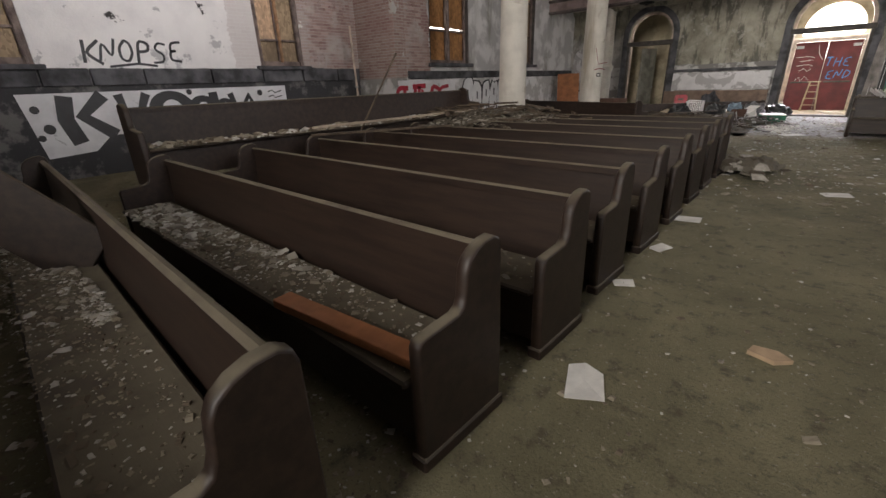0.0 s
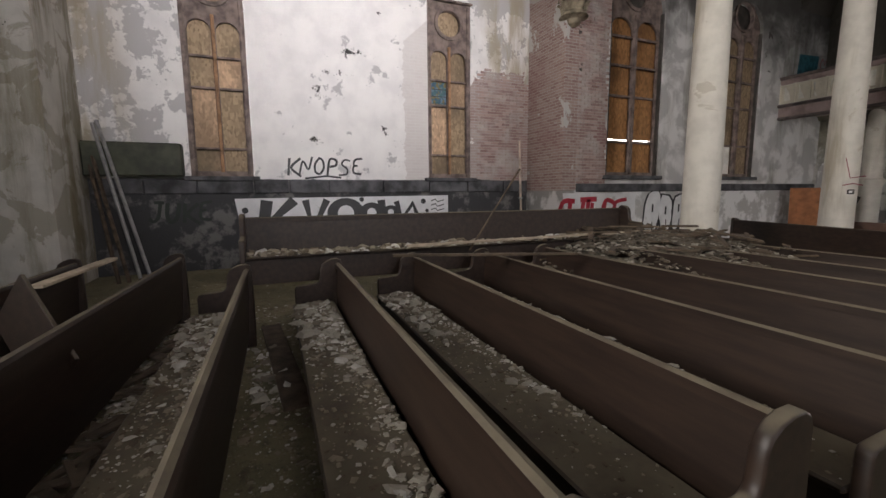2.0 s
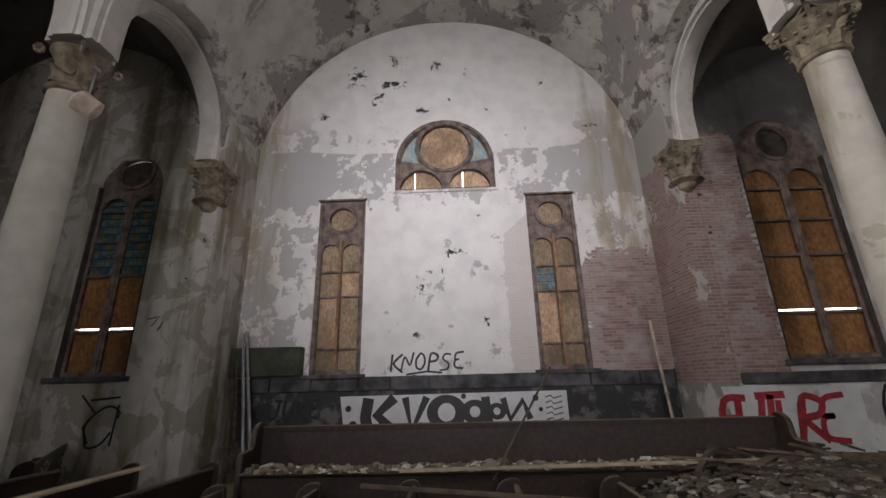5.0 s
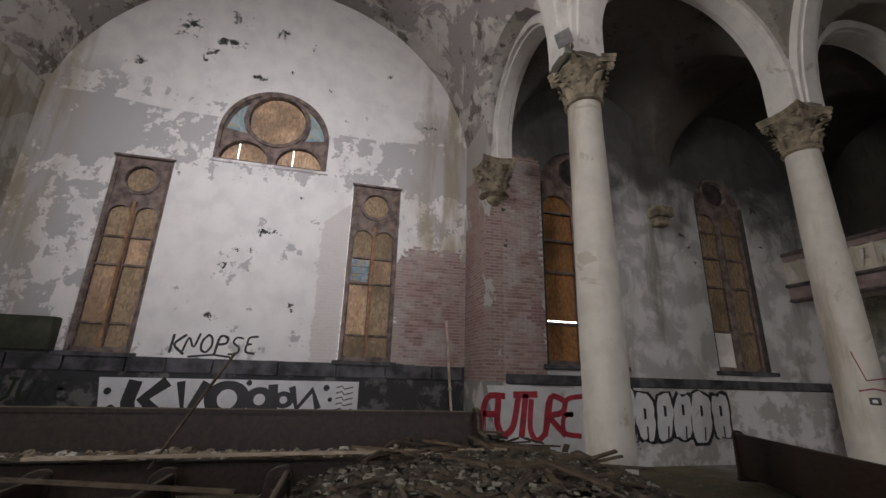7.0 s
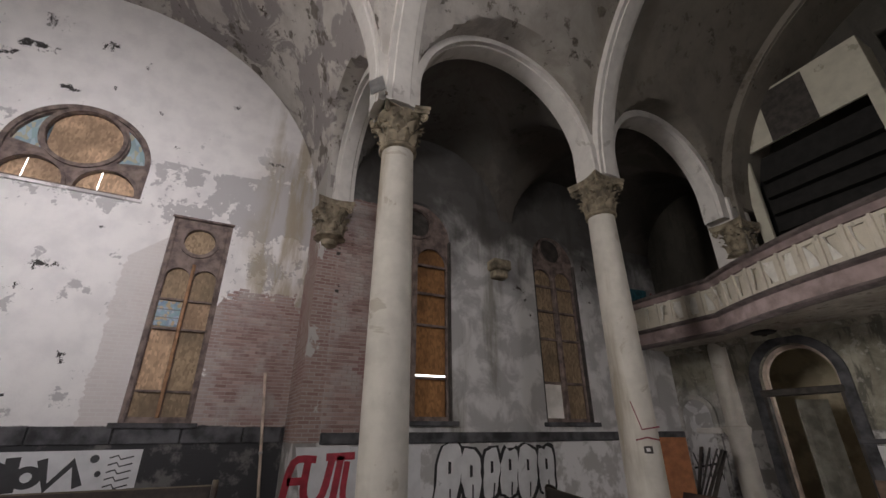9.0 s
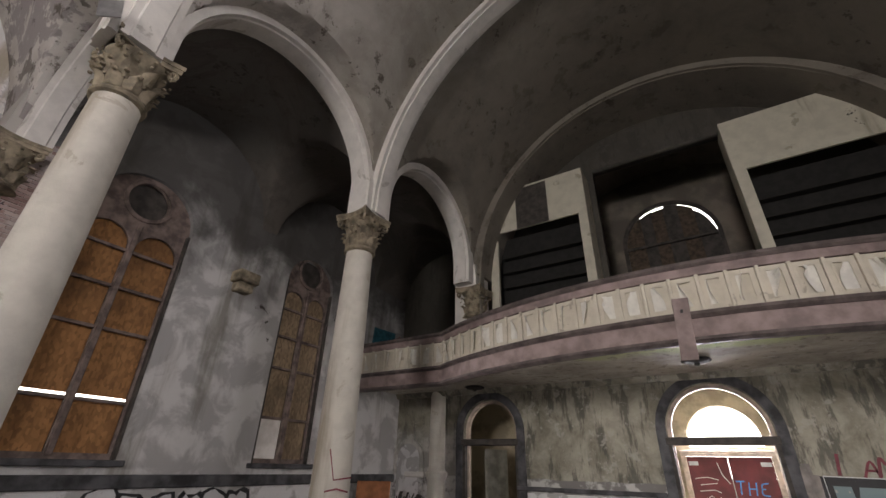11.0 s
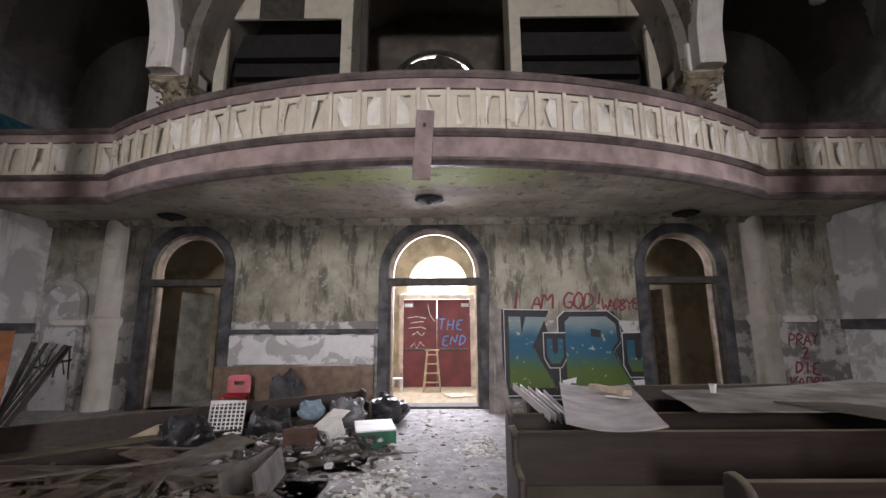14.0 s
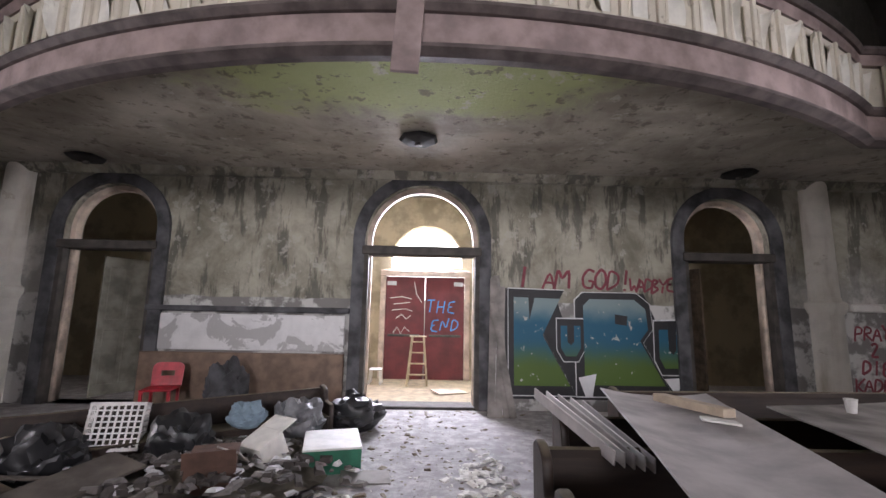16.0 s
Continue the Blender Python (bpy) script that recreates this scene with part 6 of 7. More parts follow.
# hardboard sheets over the right-hand pews
def bent_sheet(pts, mat, label, sag=0.05, n=10):
    """A thin sheet between four corners, slightly curled."""
    s = thing("hardboard_sheet", label, "sheet", "hardboard sheets")
    bm = bmesh.new()
    a, b, c, d = (Vector(p) for p in pts)
    g = []
    for i in range(n + 1):
        u = i / n
        row = []
        for j in range(n + 1):
            v = j / n
            p = a.lerp(b, u).lerp(d.lerp(c, u), v)
            p.z += sag * (4 * (u - 0.5) ** 2 - 0.5) + 0.01 * noise.noise(p * 2)
            row.append(bm.verts.new(p))
        g.append(row)
    for r0, r1 in zip(g, g[1:]):
        for j in range(n):
            bm.faces.new((r0[j], r1[j], r1[j + 1], r0[j + 1]))
    ob = part("board", bm, mat, s)
    md = ob.modifiers.new("thick", "SOLIDIFY")
    md.thickness = 0.012


bent_sheet([(1.66, 16.55, 0.98), (2.52, 16.3, 0.98), (1.86, 14.0, 0.97), (1.08, 14.15, 0.97)], M_SHEET, "curled grey hardboard sheet lying across pew backs")
bent_sheet([(2.75, 15.9, 0.97), (5.9, 16.7, 0.99), (5.9, 14.9, 0.97), (2.5, 14.7, 0.96)], M_DIRTYS, "wide grey sheet lying across pew backs", 0.04)
bent_sheet([(3.6, 15.2, 0.96), (5.5, 15.2, 0.97), (5.4, 13.8, 0.96), (4.2, 13.6, 0.95)], M_RUBBLE, "warped crusty sheet lying across pew backs", 0.03)
def board_between(a, b, w, t, mat, label, name="panel"):
    """A board on edge from a to b."""
    a, b = Vector(a), Vector(b)
    q = (b - a).to_track_quat("X", "Z").to_matrix().to_4x4()
    p = thing(name, label, name, "loose boards", Matrix.Translation(a) @ q)
    part("plank", one_box(0, (b - a).length, -t / 2, t / 2, -w, 0, None, t / 4), mat, p)


for k in range(5):
    board_between((0.98 + 0.09 * k, 16.3 - 0.05 * k, 1.04 - 0.015 * k), (1.16 + 0.06 * k, 15.05, 0.90 - 0.01 * k), 0.09, 0.012, M_WHITEP if k % 2 else M_SHEET, "thin pale panel leaning over the pew backs")
loose_board(2.05, 15.75, 1.0, 0.6, 0.13, 0.06, 3, 0, 110, M_PLANK, "short raw timber offcut on the sheet")
loose_board(2.0, 15.35, 1.0, 0.35, 0.22, 0.015, 2, 8, 60, M_PAPER, "torn white carton piece on the sheet", "carton_piece")
cup = thing("paper_cup", "white paper cup standing on the sheet", "cup", "", pose(3.3, 15.75, 0.985))
part("cup", lathe([(0.03, 0), (0.042, 0.1), (0.044, 0.1), (0.044, 0.105)], 16), M_WHITEP, cup)
bt = thing("bottle", "clear grey bottle standing on a pew back", "bottle", "", pose(3.1, 13.22, 0.915))
part("bottle", lathe([(0.035, 0), (0.035, 0.15), (0.014, 0.2), (0.014, 0.24)], 16), M_GREYBAG, bt, smooth=True)
part("cap", lathe([(0.016, 0.24), (0.016, 0.26)], 12), M_WHITEP, bt)

# planks leaning by the doorway
for k, (x, a, L) in enumerate(((1.02, 6, 2.35), (1.14, 8, 2.2), (1.28, 3, 2.4), (1.38, -2, 1.9))):
    p = thing("leaning_plank", "grey plank leaning against the entrance wall", "plank", "leaning planks", pose(x, 19.55, 0, -11, a - 5, 6 * k - 8))
    part("plank", one_box(-0.06, 0.06, -0.015, 0.015, 0, L, None, 0.004), M_DIRTYS, p)

# vestibule: step ladder, stool, cardboard
ld = thing("step_ladder", "old wooden step ladder in the vestibule", "ladder", "", pose(-0.3, 22.35, 0.04) @ Matrix.Diagonal((1.15, 1, 0.88, 1)))
for s in (-1, 1):
    part("front_rail", one_box(-0.02, 0.02, -0.02, 0.02, 0, 1.22, pose(s * 0.2, -0.22, 0, -10, -s * 4, 0)), M_LADDER, ld)
    part("rear_rail", one_box(-0.015, 0.015, -0.015, 0.015, 0, 1.2, pose(s * 0.19, 0.26, 0, 12, -s * 4, 0)), M_LADDER, ld)
for k in range(4):
    part("tread", one_box(-0.19 + 0.015 * k, 0.19 - 0.015 * k, -0.20 + 0.05 * k, -0.08 + 0.05 * k, 0.25 + 0.27 * k, 0.275 + 0.27 * k), M_LADDER, ld)
part("top", one_box(-0.17, 0.17, -0.08, 0.1, 1.2, 1.23, None, 0.006), M_LADDER, ld)
sl = thing("plastic_stool", "small white plastic stool in the vestibule", "stool", "", pose(-1.25, 22.4, 0.04))
for sx in (-1, 1):
    for sy in (-1, 1):
        part("leg", one_box(-0.025, 0.025, -0.025, 0.025, 0, 0.3, pose(sx * 0.13, sy * 0.13, 0, sy * 5, -sx * 5, 0)), M_WHITEP, sl)
part("seat", one_box(-0.14, 0.14, -0.14, 0.14, 0.3, 0.33, None, 0.01), M_WHITEP, sl)
loose_board(0.4, 21.4, 0.06, 0.7, 0.4, 0.02, 4, 3, 30, M_PLANK, "flattened cardboard on the vestibule floor", "cardboard")

# red plastic chair before the bench back
rc = thing("plastic_chair", "red moulded plastic chair standing by the bench back", "chair", "", pose(-4.2, 19.35, 0.0, 0, 0, 12))
part("seat", one_box(-0.22, 0.22, -0.22, 0.22, 0.40, 0.43, None, 0.01), M_REDPL, rc)
part("backrest", sheet_mesh([(-0.22, 0.0), (0.22, 0.0), (0.23, 0.25)] + arc(0.13, 0.27, 0.1, 0, 90, 6) + arc(-0.13, 0.27, 0.1, 90, 180, 6) + [(-0.23, 0.25)], [rect(-0.10, 0.10, 0.16, 0.24)], 0.025), M_REDPL, rc).matrix_local = pose(0, 0.22, 0.42, 80)
for sx in (-1, 1):
    for sy in (-1, 1):
        part("leg", one_box(-0.02, 0.02, -0.02, 0.02, 0, 0.4, pose(sx * 0.19, sy * 0.19, 0)), M_REDPL, rc)
ob = thing("wooden_panel", "orange-brown wooden panel leaning in the aisle corner", "panel", "", pose(-8.35, 18.1, 0, -8, 0, 35))
part("panel", one_box(-0.45, 0.45, -0.02, 0.02, 0, 1.75, None, 0.005), M_ORANGE, ob)
part("batten", one_box(-0.45, 0.45, 0.02, 0.05, 1.3, 1.4), M_LATH, ob)
for k in range(5):
    loose_board(-8.0 + 0.12 * k, 18.6, 0.75, 1.6, 0.12, 0.03, 0, -72 + 4 * k, 20 * k, M_JAMB, "dark charred timber leaning in the corner", "timber")
bd = thing("brown_board", "triangular brown board fallen against a pew", "board", "", pose(-5.5, 14.7, 0.0, -25, 0, -10))
part("board", prism(bmesh.new(), [(-0.6, 0), (0.6, 0), (0.15, 0.02), (-0.1, 0.02)], 0, 0.95), M_BOX, bd)
eb = thing("column_socket", "small dark socket box on the column", "socket", "", pose(XA - UC + 0.30, YB - 0.29, 1.55, 0, 0, 45))
part("box", one_box(-0.07, 0.07, -0.02, 0.04, 0, 0.11, None, 0.006), M_JAMB, eb)
part("slot", one_box(-0.03, 0.03, -0.024, -0.02, 0.03, 0.08), M_WHITEP, eb)
sp = thing("ceiling_lamp", "small broken white lamp hanging in the gallery arch", "lamp", "", pose(8.0, 18.3, 8.6))
part("globe", lathe([(0.05, -0.18), (0.16, -0.1), (0.17, 0.0), (0.08, 0.1)], 14), M_WHITEP, sp, smooth=True)
part("rod", lathe([(0.015, 0.1), (0.015, 1.1)], 8), M_METAL, sp)


# ---- graffiti ----
def letters(text, size, mat, m, label, weight=0.0, shear=0.0, squeeze=1.0, name="graffiti", parent=None, space=1.0):
    cu = bpy.data.curves.new("letters", "FONT")
    cu.body, cu.size, cu.offset, cu.shear, cu.extrude = text, size, weight, shear, 0.002
    cu.align_x, cu.align_y, cu.space_character = "CENTER", "CENTER", space
    cu.resolution_u = 4
    tmp = new("letters", cu)
    bpy.context.view_layer.update()
    me = bpy.data.meshes.new_from_object(tmp)
    bpy.data.objects.remove(tmp)
    bpy.data.curves.remove(cu)
    me.materials.clear()
    me.materials.append(mat)
    me.transform(m @ Matrix.Diagonal((squeeze, 1, 1, 1)))
    o = new(name, me)
    if parent is not None:
        o.parent = parent
        return o
    return tagged(o, label, "graffiti", "graffiti")


def strokes(lines, width, mat, m, label, name="graffiti", parent=None):
    """Flat painted strokes through points in x, y."""
    bm = bmesh.new()
    for ln in lines:
        prev = None
        n = len(ln)
        for i in range(n):
            p = Vector(ln[i])
            t = (Vector(ln[min(n - 1, i + 1)]) - Vector(ln[max(0, i - 1)])).normalized()
            q = Vector((-t.y, t.x)) * width / 2
            cur = (bm.verts.new((p.x + q.x, p.y + q.y, 0)), bm.verts.new((p.x - q.x, p.y - q.y, 0)))
            if prev:
                bm.faces.new((prev[0], prev[1], cur[1], cur[0]))
            prev = cur
    bmesh.ops.transform(bm, matrix=m, verts=bm.verts[:])
    o = link(name, bm, mat, parent)
    return o if parent is not None else tagged(o, label, "graffiti", "graffiti")


def on_left(y, z, x):
    """Writing on a left-hand wall, read from the nave: right is +y."""
    return Matrix(((0, 0, 1, x), (1, 0, 0, y), (0, 1, 0, z), (0, 0, 0, 1)))


def on_back(x, z, y):
    """Writing on the entrance wall, read from the nave: right is +x."""
    return Matrix(((1, 0, 0, x), (0, 0, -1, y), (0, 1, 0, z), (0, 0, 0, 1)))


GLYPHS = {
    "A": [[(0, 0), (0.3, 1), (0.6, 0)], [(0.12, 0.4), (0.52, 0.38)]], "B": [[(0.05, 0), (0.05, 1), (0.5, 0.85), (0.1, 0.55), (0.55, 0.3), (0.05, 0)]],
    "D": [[(0.05, 0), (0.08, 1), (0.55, 0.75), (0.55, 0.3), (0.05, 0)]], "E": [[(0.6, 0.95), (0.15, 0.9), (0.1, 0.5), (0.45, 0.52), (0.1, 0.5), (0.12, 0.05), (0.62, 0.0)]],
    "F": [[(0.1, 0), (0.12, 1), (0.62, 0.96)], [(0.12, 0.55), (0.5, 0.55)]], "G": [[(0.6, 0.85), (0.3, 1), (0.05, 0.6), (0.15, 0.1), (0.55, 0.05), (0.58, 0.42), (0.35, 0.4)]],
    "H": [[(0.05, 0), (0.08, 1)], [(0.55, 0), (0.58, 1)], [(0.06, 0.5), (0.57, 0.52)]], "I": [[(0.3, 0), (0.32, 1)]],
    "J": [[(0.2, 1), (0.6, 0.98)], [(0.45, 1), (0.42, 0.2), (0.2, 0.0), (0.02, 0.2)]],
    "K": [[(0.1, 1), (0.12, 0)], [(0.68, 1), (0.12, 0.45), (0.8, -0.05)]], "M": [[(0, 0), (0.08, 1), (0.32, 0.4), (0.6, 1), (0.66, 0)]],
    "N": [[(0, 0), (0.1, 0.9), (0.48, 0.1), (0.6, 1)]], "O": [[(0.3, 1), (0.05, 0.65), (0.1, 0.15), (0.4, 0.0), (0.6, 0.4), (0.5, 0.85), (0.28, 1)]],
    "P": [[(0.1, -0.05), (0.12, 1), (0.58, 0.85), (0.55, 0.5), (0.12, 0.45)]], "R": [[(0.08, 0), (0.1, 1), (0.58, 0.82), (0.5, 0.52), (0.1, 0.48), (0.62, 0)]],
    "S": [[(0.6, 0.92), (0.25, 1), (0.08, 0.7), (0.52, 0.42), (0.48, 0.08), (0.02, 0.04)]], "T": [[(0, 0.98), (0.62, 1)], [(0.32, 1), (0.3, 0)]],
    "U": [[(0.05, 1), (0.06, 0.3), (0.25, 0.0), (0.5, 0.2), (0.55, 1)]], "W": [[(0, 1), (0.15, 0), (0.33, 0.6), (0.5, 0), (0.68, 1)]],
    "Y": [[(0, 1), (0.3, 0.5), (0.6, 1)], [(0.3, 0.5), (0.26, 0)]], "2": [[(0.1, 0.8), (0.35, 1), (0.55, 0.75), (0.08, 0.02), (0.6, 0.05)]], "!": [[(0.3, 1), (0.28, 0.3)], [(0.28, 0.1), (0.28, 0.0)]],
}


def spray(text, height, width, mat, m, label, pitch=0.8, seed=1, parent=None):
    """Hand-sprayed letters, each a part of its own, centred on the pose m."""
    rng = random.Random(seed)
    t = parent or thing("graffiti", label, "graffiti", "graffiti", m)
    w = pitch * height
    for k, ch in enumerate(text):
        if ch in GLYPHS:
            x0 = (k - len(text) / 2) * w
            dz = rng.uniform(-0.08, 0.08) * height
            lines = []
            for ln in GLYPHS[ch]:
                fine = []
                for (ax, ay), (bx, by) in zip(ln, ln[1:]):
                    for q in range(4):
                        fine.append((ax + (bx - ax) * q / 4, ay + (by - ay) * q / 4))
                fine.append(ln[-1])
                for _ in range(2):
                    fine = [fine[0]] + [tuple((fine[i - 1][c] + 2 * fine[i][c] + fine[i + 1][c]) / 4 for c in (0, 1)) for i in range(1, len(fine) - 1)] + [fine[-1]]
                lines.append([(x0 + px * height * 1.05 + 0.12 * py * height, (py - 0.5) * height + dz) for px, py in fine])
            base = Matrix.Translation((0, 0, 0.0008 * k)) if parent is None else m @ Matrix.Translation((0, 0, 0.0008 * k))
            strokes(lines, width * rng.uniform(0.85, 1.15), mat, base, "", "letter", t)
    return t


# white scribble on the turned pew
curl = [(0.28 * math.cos(a * 0.55) - 0.9, 0.60 + 0.2 * math.sin(a * 0.55)) for a in range(13)]
back = Matrix(((-1, 0, 0, -1.8), (0, 0, 1, 0.085), (0, 1, 0, 0), (0, 0, 0, 1)))
strokes([curl, [(-1.3, 0.42), (-0.5, 0.78)], [(-1.28, 0.76), (-0.5, 0.45)], [(-0.9, 0.3), (-0.88, 0.85)], [(0.1, 0.5), (0.6, 0.7), (1.0, 0.55)]], 0.018, M_STRIP, back, "", "scribble", turned)
XW = XA - UT + 0.005
spray("KNOPSE", 0.40, 0.05, M_BLACK, on_left(2.98, 2.32, XW), "black spray tag on the white transept wall", 0.75)
strokes([[(-0.4, 0), (0.1, 0.06), (0.45, 0.02)]], 0.045, M_BLACK, on_left(2.9, 2.03, XW), "black underline of a spray tag")
spray("JUKE", 0.42, 0.07, plain("dark_green_paint", (0.012, 0.022, 0.014), 0.5), on_left(-0.1, 1.3, XW), "dark green spray tag on the wainscot", 0.72, 9)
strip = thing("painted_strip", "white painted strip with bold black lettering on the wainscot", "mural", "", on_left(3.58, 1.1, XA - UT + 0.004))
part("ground_coat", sheet_mesh([(-2.62, 0.47), (2.62, 0.50), (2.62, -0.15), (1.1, -0.25), (-1.4, -0.35), (-1.7, -0.62), (-2.45, -0.68)], [], 0.006), M_STRIP, strip)
bars = [([(-1.95, 0.42), (-2.02, 0.0), (-1.9, -0.45)], 0.26), ([(-1.35, 0.42), (-1.75, 0.05), (-1.3, -0.35)], 0.24), ([(-1.1, 0.42), (-0.95, -0.3), (-0.6, 0.42)], 0.17), ([(0.75, 0.4), (0.8, -0.15)], 0.2), ([(1.15, 0.36), (1.3, -0.1), (1.6, 0.3), (1.75, -0.1)], 0.15)]
for k, (ln, wd) in enumerate(bars):
    strokes([ln], wd, M_BLACK, pose(0, 0, 0.005 + 0.0006 * k), "", "stroke", strip)
for cx, r0, r1 in ((-0.15, 0.2, 0.38), (0.5, 0.12, 0.26), (1.0, 0.08, 0.18)):
    plate("ring", [(cx + (x - cx) * 1.2, y) for x, y in arc(cx, 0.08, r1, 0, 350, 24)], [arc(cx, 0.08, r0, 0, 350, 20)], 0.003, M_BLACK, pose(0, 0, 0.0065 + cx * 0.0004), strip)
for k, (u, v, r) in enumerate(((-2.42, 0.2, 0.07), (-2.3, -0.15, 0.09), (-2.45, -0.3, 0.06), (-0.75, -0.2, 0.08), (0.25, 0.42, 0.06), (1.9, 0.35, 0.07), (2.0, 0.1, 0.05))):
    plate("dot", arc(u, v, r, 0, 340, 12), [], 0.003, M_BLACK, pose(0, 0, 0.0065), strip)
for k in range(5):
    strokes([[(2.12, 0.36 - 0.12 * k), (2.25, 0.40 - 0.12 * k), (2.3, 0.33 - 0.12 * k), (2.5, 0.38 - 0.12 * k)]], 0.025, M_BLACK, pose(0, 0, 0.0065), "", "scribble", strip)
XS = XA - UA + 0.006
fut = thing("painted_tag", "pale patch with red FUTURE lettering on the aisle dado", "mural", "", on_left(9.85, 0.95, XS))
part("ground_coat", sheet_mesh([(-1.08, 0.68), (1.5, 0.66), (1.5, -0.7), (-0.8, -0.72)], [], 0.004), M_STRIP, fut)
spray("FUTURE", 0.86, 0.12, M_REDP, pose(-0.22, 0.05, 0.005), "", 0.43, 5, fut)
tag = thing("painted_tag", "white bubble lettering outlined in black on the aisle dado", "mural", "", on_left(13.36, 1.03, XS) @ Matrix.Diagonal((1.32, 1.2, 1, 1)))
rb = random.Random(23)


def fat_letter(u, w, h, grow, lean, seed):
    """Outline of a swollen block letter, uneven and leaning."""
    r = random.Random(seed)
    out = []
    for q in range(22):
        a = radians(q * 360 / 22)
        c, sn = math.cos(a), math.sin(a)
        k = 1.0 / (abs(c) ** 4 + abs(sn) ** 4) ** 0.25 * (1 + r.uniform(-0.10, 0.10))
        y = (h * sn + (0.0 if sn > 0 else 0.02)) * k
        out.append((u + w * c * k + lean * y + math.copysign(grow, c), y + math.copysign(grow, sn)))
    return out


u = -1.02
for k in range(6):
    w, h, ln = rb.uniform(0.16, 0.22), rb.uniform(0.40, 0.54), rb.uniform(-0.12, 0.18)
    plate("blob", fat_letter(u, w, h, 0.045, ln, k), [], 0.003, M_BLACK, pose(0, rb.uniform(-0.05, 0.05), 0.002 + 0.001 * k), tag)
    hy = rb.uniform(0.0, 0.18)
    slot = [(u - 0.025 + ln * hy, hy - 0.09), (u + 0.03 + ln * hy, hy - 0.08), (u + 0.035 + ln * hy, hy + 0.1), (u - 0.02 + ln * hy, hy + 0.12)]
    plate("blob_fill", fat_letter(u, w, h, 0.0, ln, k), [slot], 0.003, M_STRIP, pose(0, 0, 0.0045 + 0.001 * k), tag)
    strokes([[(u + 0.02, -h * 0.95), (u + 0.03 + rb.uniform(-0.05, 0.05), -h * 0.4)]], 0.03, M_BLACK, pose(0, 0, 0.0065 + 0.001 * k), "", "stroke", tag)
    u += w + 0.21
loop = [(0.32 * math.cos(a / 3.2) * (1 + 0.15 * math.sin(a)), 0.38 * math.sin(a / 3.2 + 0.4)) for a in range(0, 19)]
strokes([loop, [(-0.5, 0.6), (-0.15, 0.25), (-0.35, 0.0), (-0.2, -0.3)], [(0.25, -0.35), (0.3, 0.4)], [(-0.3, 0.5), (0.3, 0.55)]], 0.045, M_BLACK, on_left(-3.35, 1.15, XS), "looping black tag on the aisle dado")
strokes([[(-0.2, 0.15), (0.05, 0.2), (-0.1, 0.0)], [(0.05, -0.1), (0.15, 0.1)]], 0.03, M_BLACK, on_left(-2.6, 3.1, XS), "small black scribble on stained plaster")
YF = YW - 0.006
mur = thing("mural", "large blue and green KURU lettering with black outlines", "mural", "", on_back(2.98, 1.2, YF))
part("black_field", sheet_mesh([(-1.66, 0.94), (-0.75, 0.92), (-0.6, 0.42), (-0.3, 0.4), (-0.2, 0.9), (0.9, 0.88), (1.1, 0.4), (1.66, 0.4), (1.62, -0.5), (1.45, -1.0), (-1.62, -1.0)], [], 0.004), M_BLACK, mur)
MURAL = {
    "K": [(-1.56, 0.90), (-0.58, 0.88), (-0.96, 0.12), (-0.40, -0.90), (-1.56, -0.90)],
    "U": [(-0.69, 0.37), (-0.23, 0.37), (-0.23, -0.13), (-0.34, -0.32), (-0.58, -0.32), (-0.69, -0.13)],
    "R": [(-0.34, 0.72), (-0.20, 0.86), (0.75, 0.86), (0.98, 0.67), (1.02, 0.24), (0.84, 0.01), (1.33, -0.90), (-0.34, -0.90)],
    "u": [(1.08, 0.35), (1.66, 0.37), (1.65, -0.29), (1.50, -0.52), (1.18, -0.52), (1.07, -0.29)],
}
COUNTER = {"K": [(-1.22, 0.86), (-1.08, 0.86), (-1.2, 0.38)], "U": [(-0.52, 0.36), (-0.40, 0.36), (-0.40, 0.0), (-0.46, -0.06), (-0.52, 0.0)], "R": [(0.35, 0.50), (0.58, 0.47), (0.56, 0.30), (0.35, 0.33)], "u": [(1.30, 0.34), (1.46, 0.34), (1.44, -0.12), (1.38, -0.2), (1.31, -0.12)]}


def grown(poly, f):
    """A polygon scaled about its middle."""
    cx, cy = sum(p[0] for p in poly) / len(poly), sum(p[1] for p in poly) / len(poly)
    return [(cx + (x - cx) * f, cy + (y - cy) * f) for x, y in poly]


for k, (ch, poly) in enumerate(MURAL.items()):
    small = ch in "Uu"
    plate("white_edge", grown(poly, 1.13 if small else 1.055), [], 0.003, M_STRIP, pose(0, 0, 0.004 + 0.005 * (k % 2)), mur)
    plate("black_edge", grown(poly, 1.08 if small else 1.035), [], 0.003, M_BLACK, pose(0, 0, 0.0075 + 0.005 * (k % 2)), mur)
    plate("letter", grown(poly, 0.78 if small else 0.86), [], 0.003, M_MURAL, pose(0, 0, 0.016), mur)
    plate("counter", COUNTER[ch], [], 0.003, M_BLACK, pose(0, 0, 0.0195), mur)
for pts in ([(-0.34, -0.62), (-0.02, -0.55), (-0.1, -0.95), (-0.22, -0.95)], [(1.2, -0.62), (1.5, -0.6), (1.42, -0.95)]):
    plate("grey_wedge", pts, [], 0.003, M_STRIP, pose(0, 0, 0.0215), mur)
spray("I AM GOD!", 0.38, 0.05, M_MAROON, on_back(2.60, 2.32, YF), "maroon spray writing above the mural", 0.62, 2)
spray("WADBYE", 0.26, 0.04, M_MAROON, on_back(4.02, 2.24, YF), "maroon spray tag above the mural", 0.52, 3)
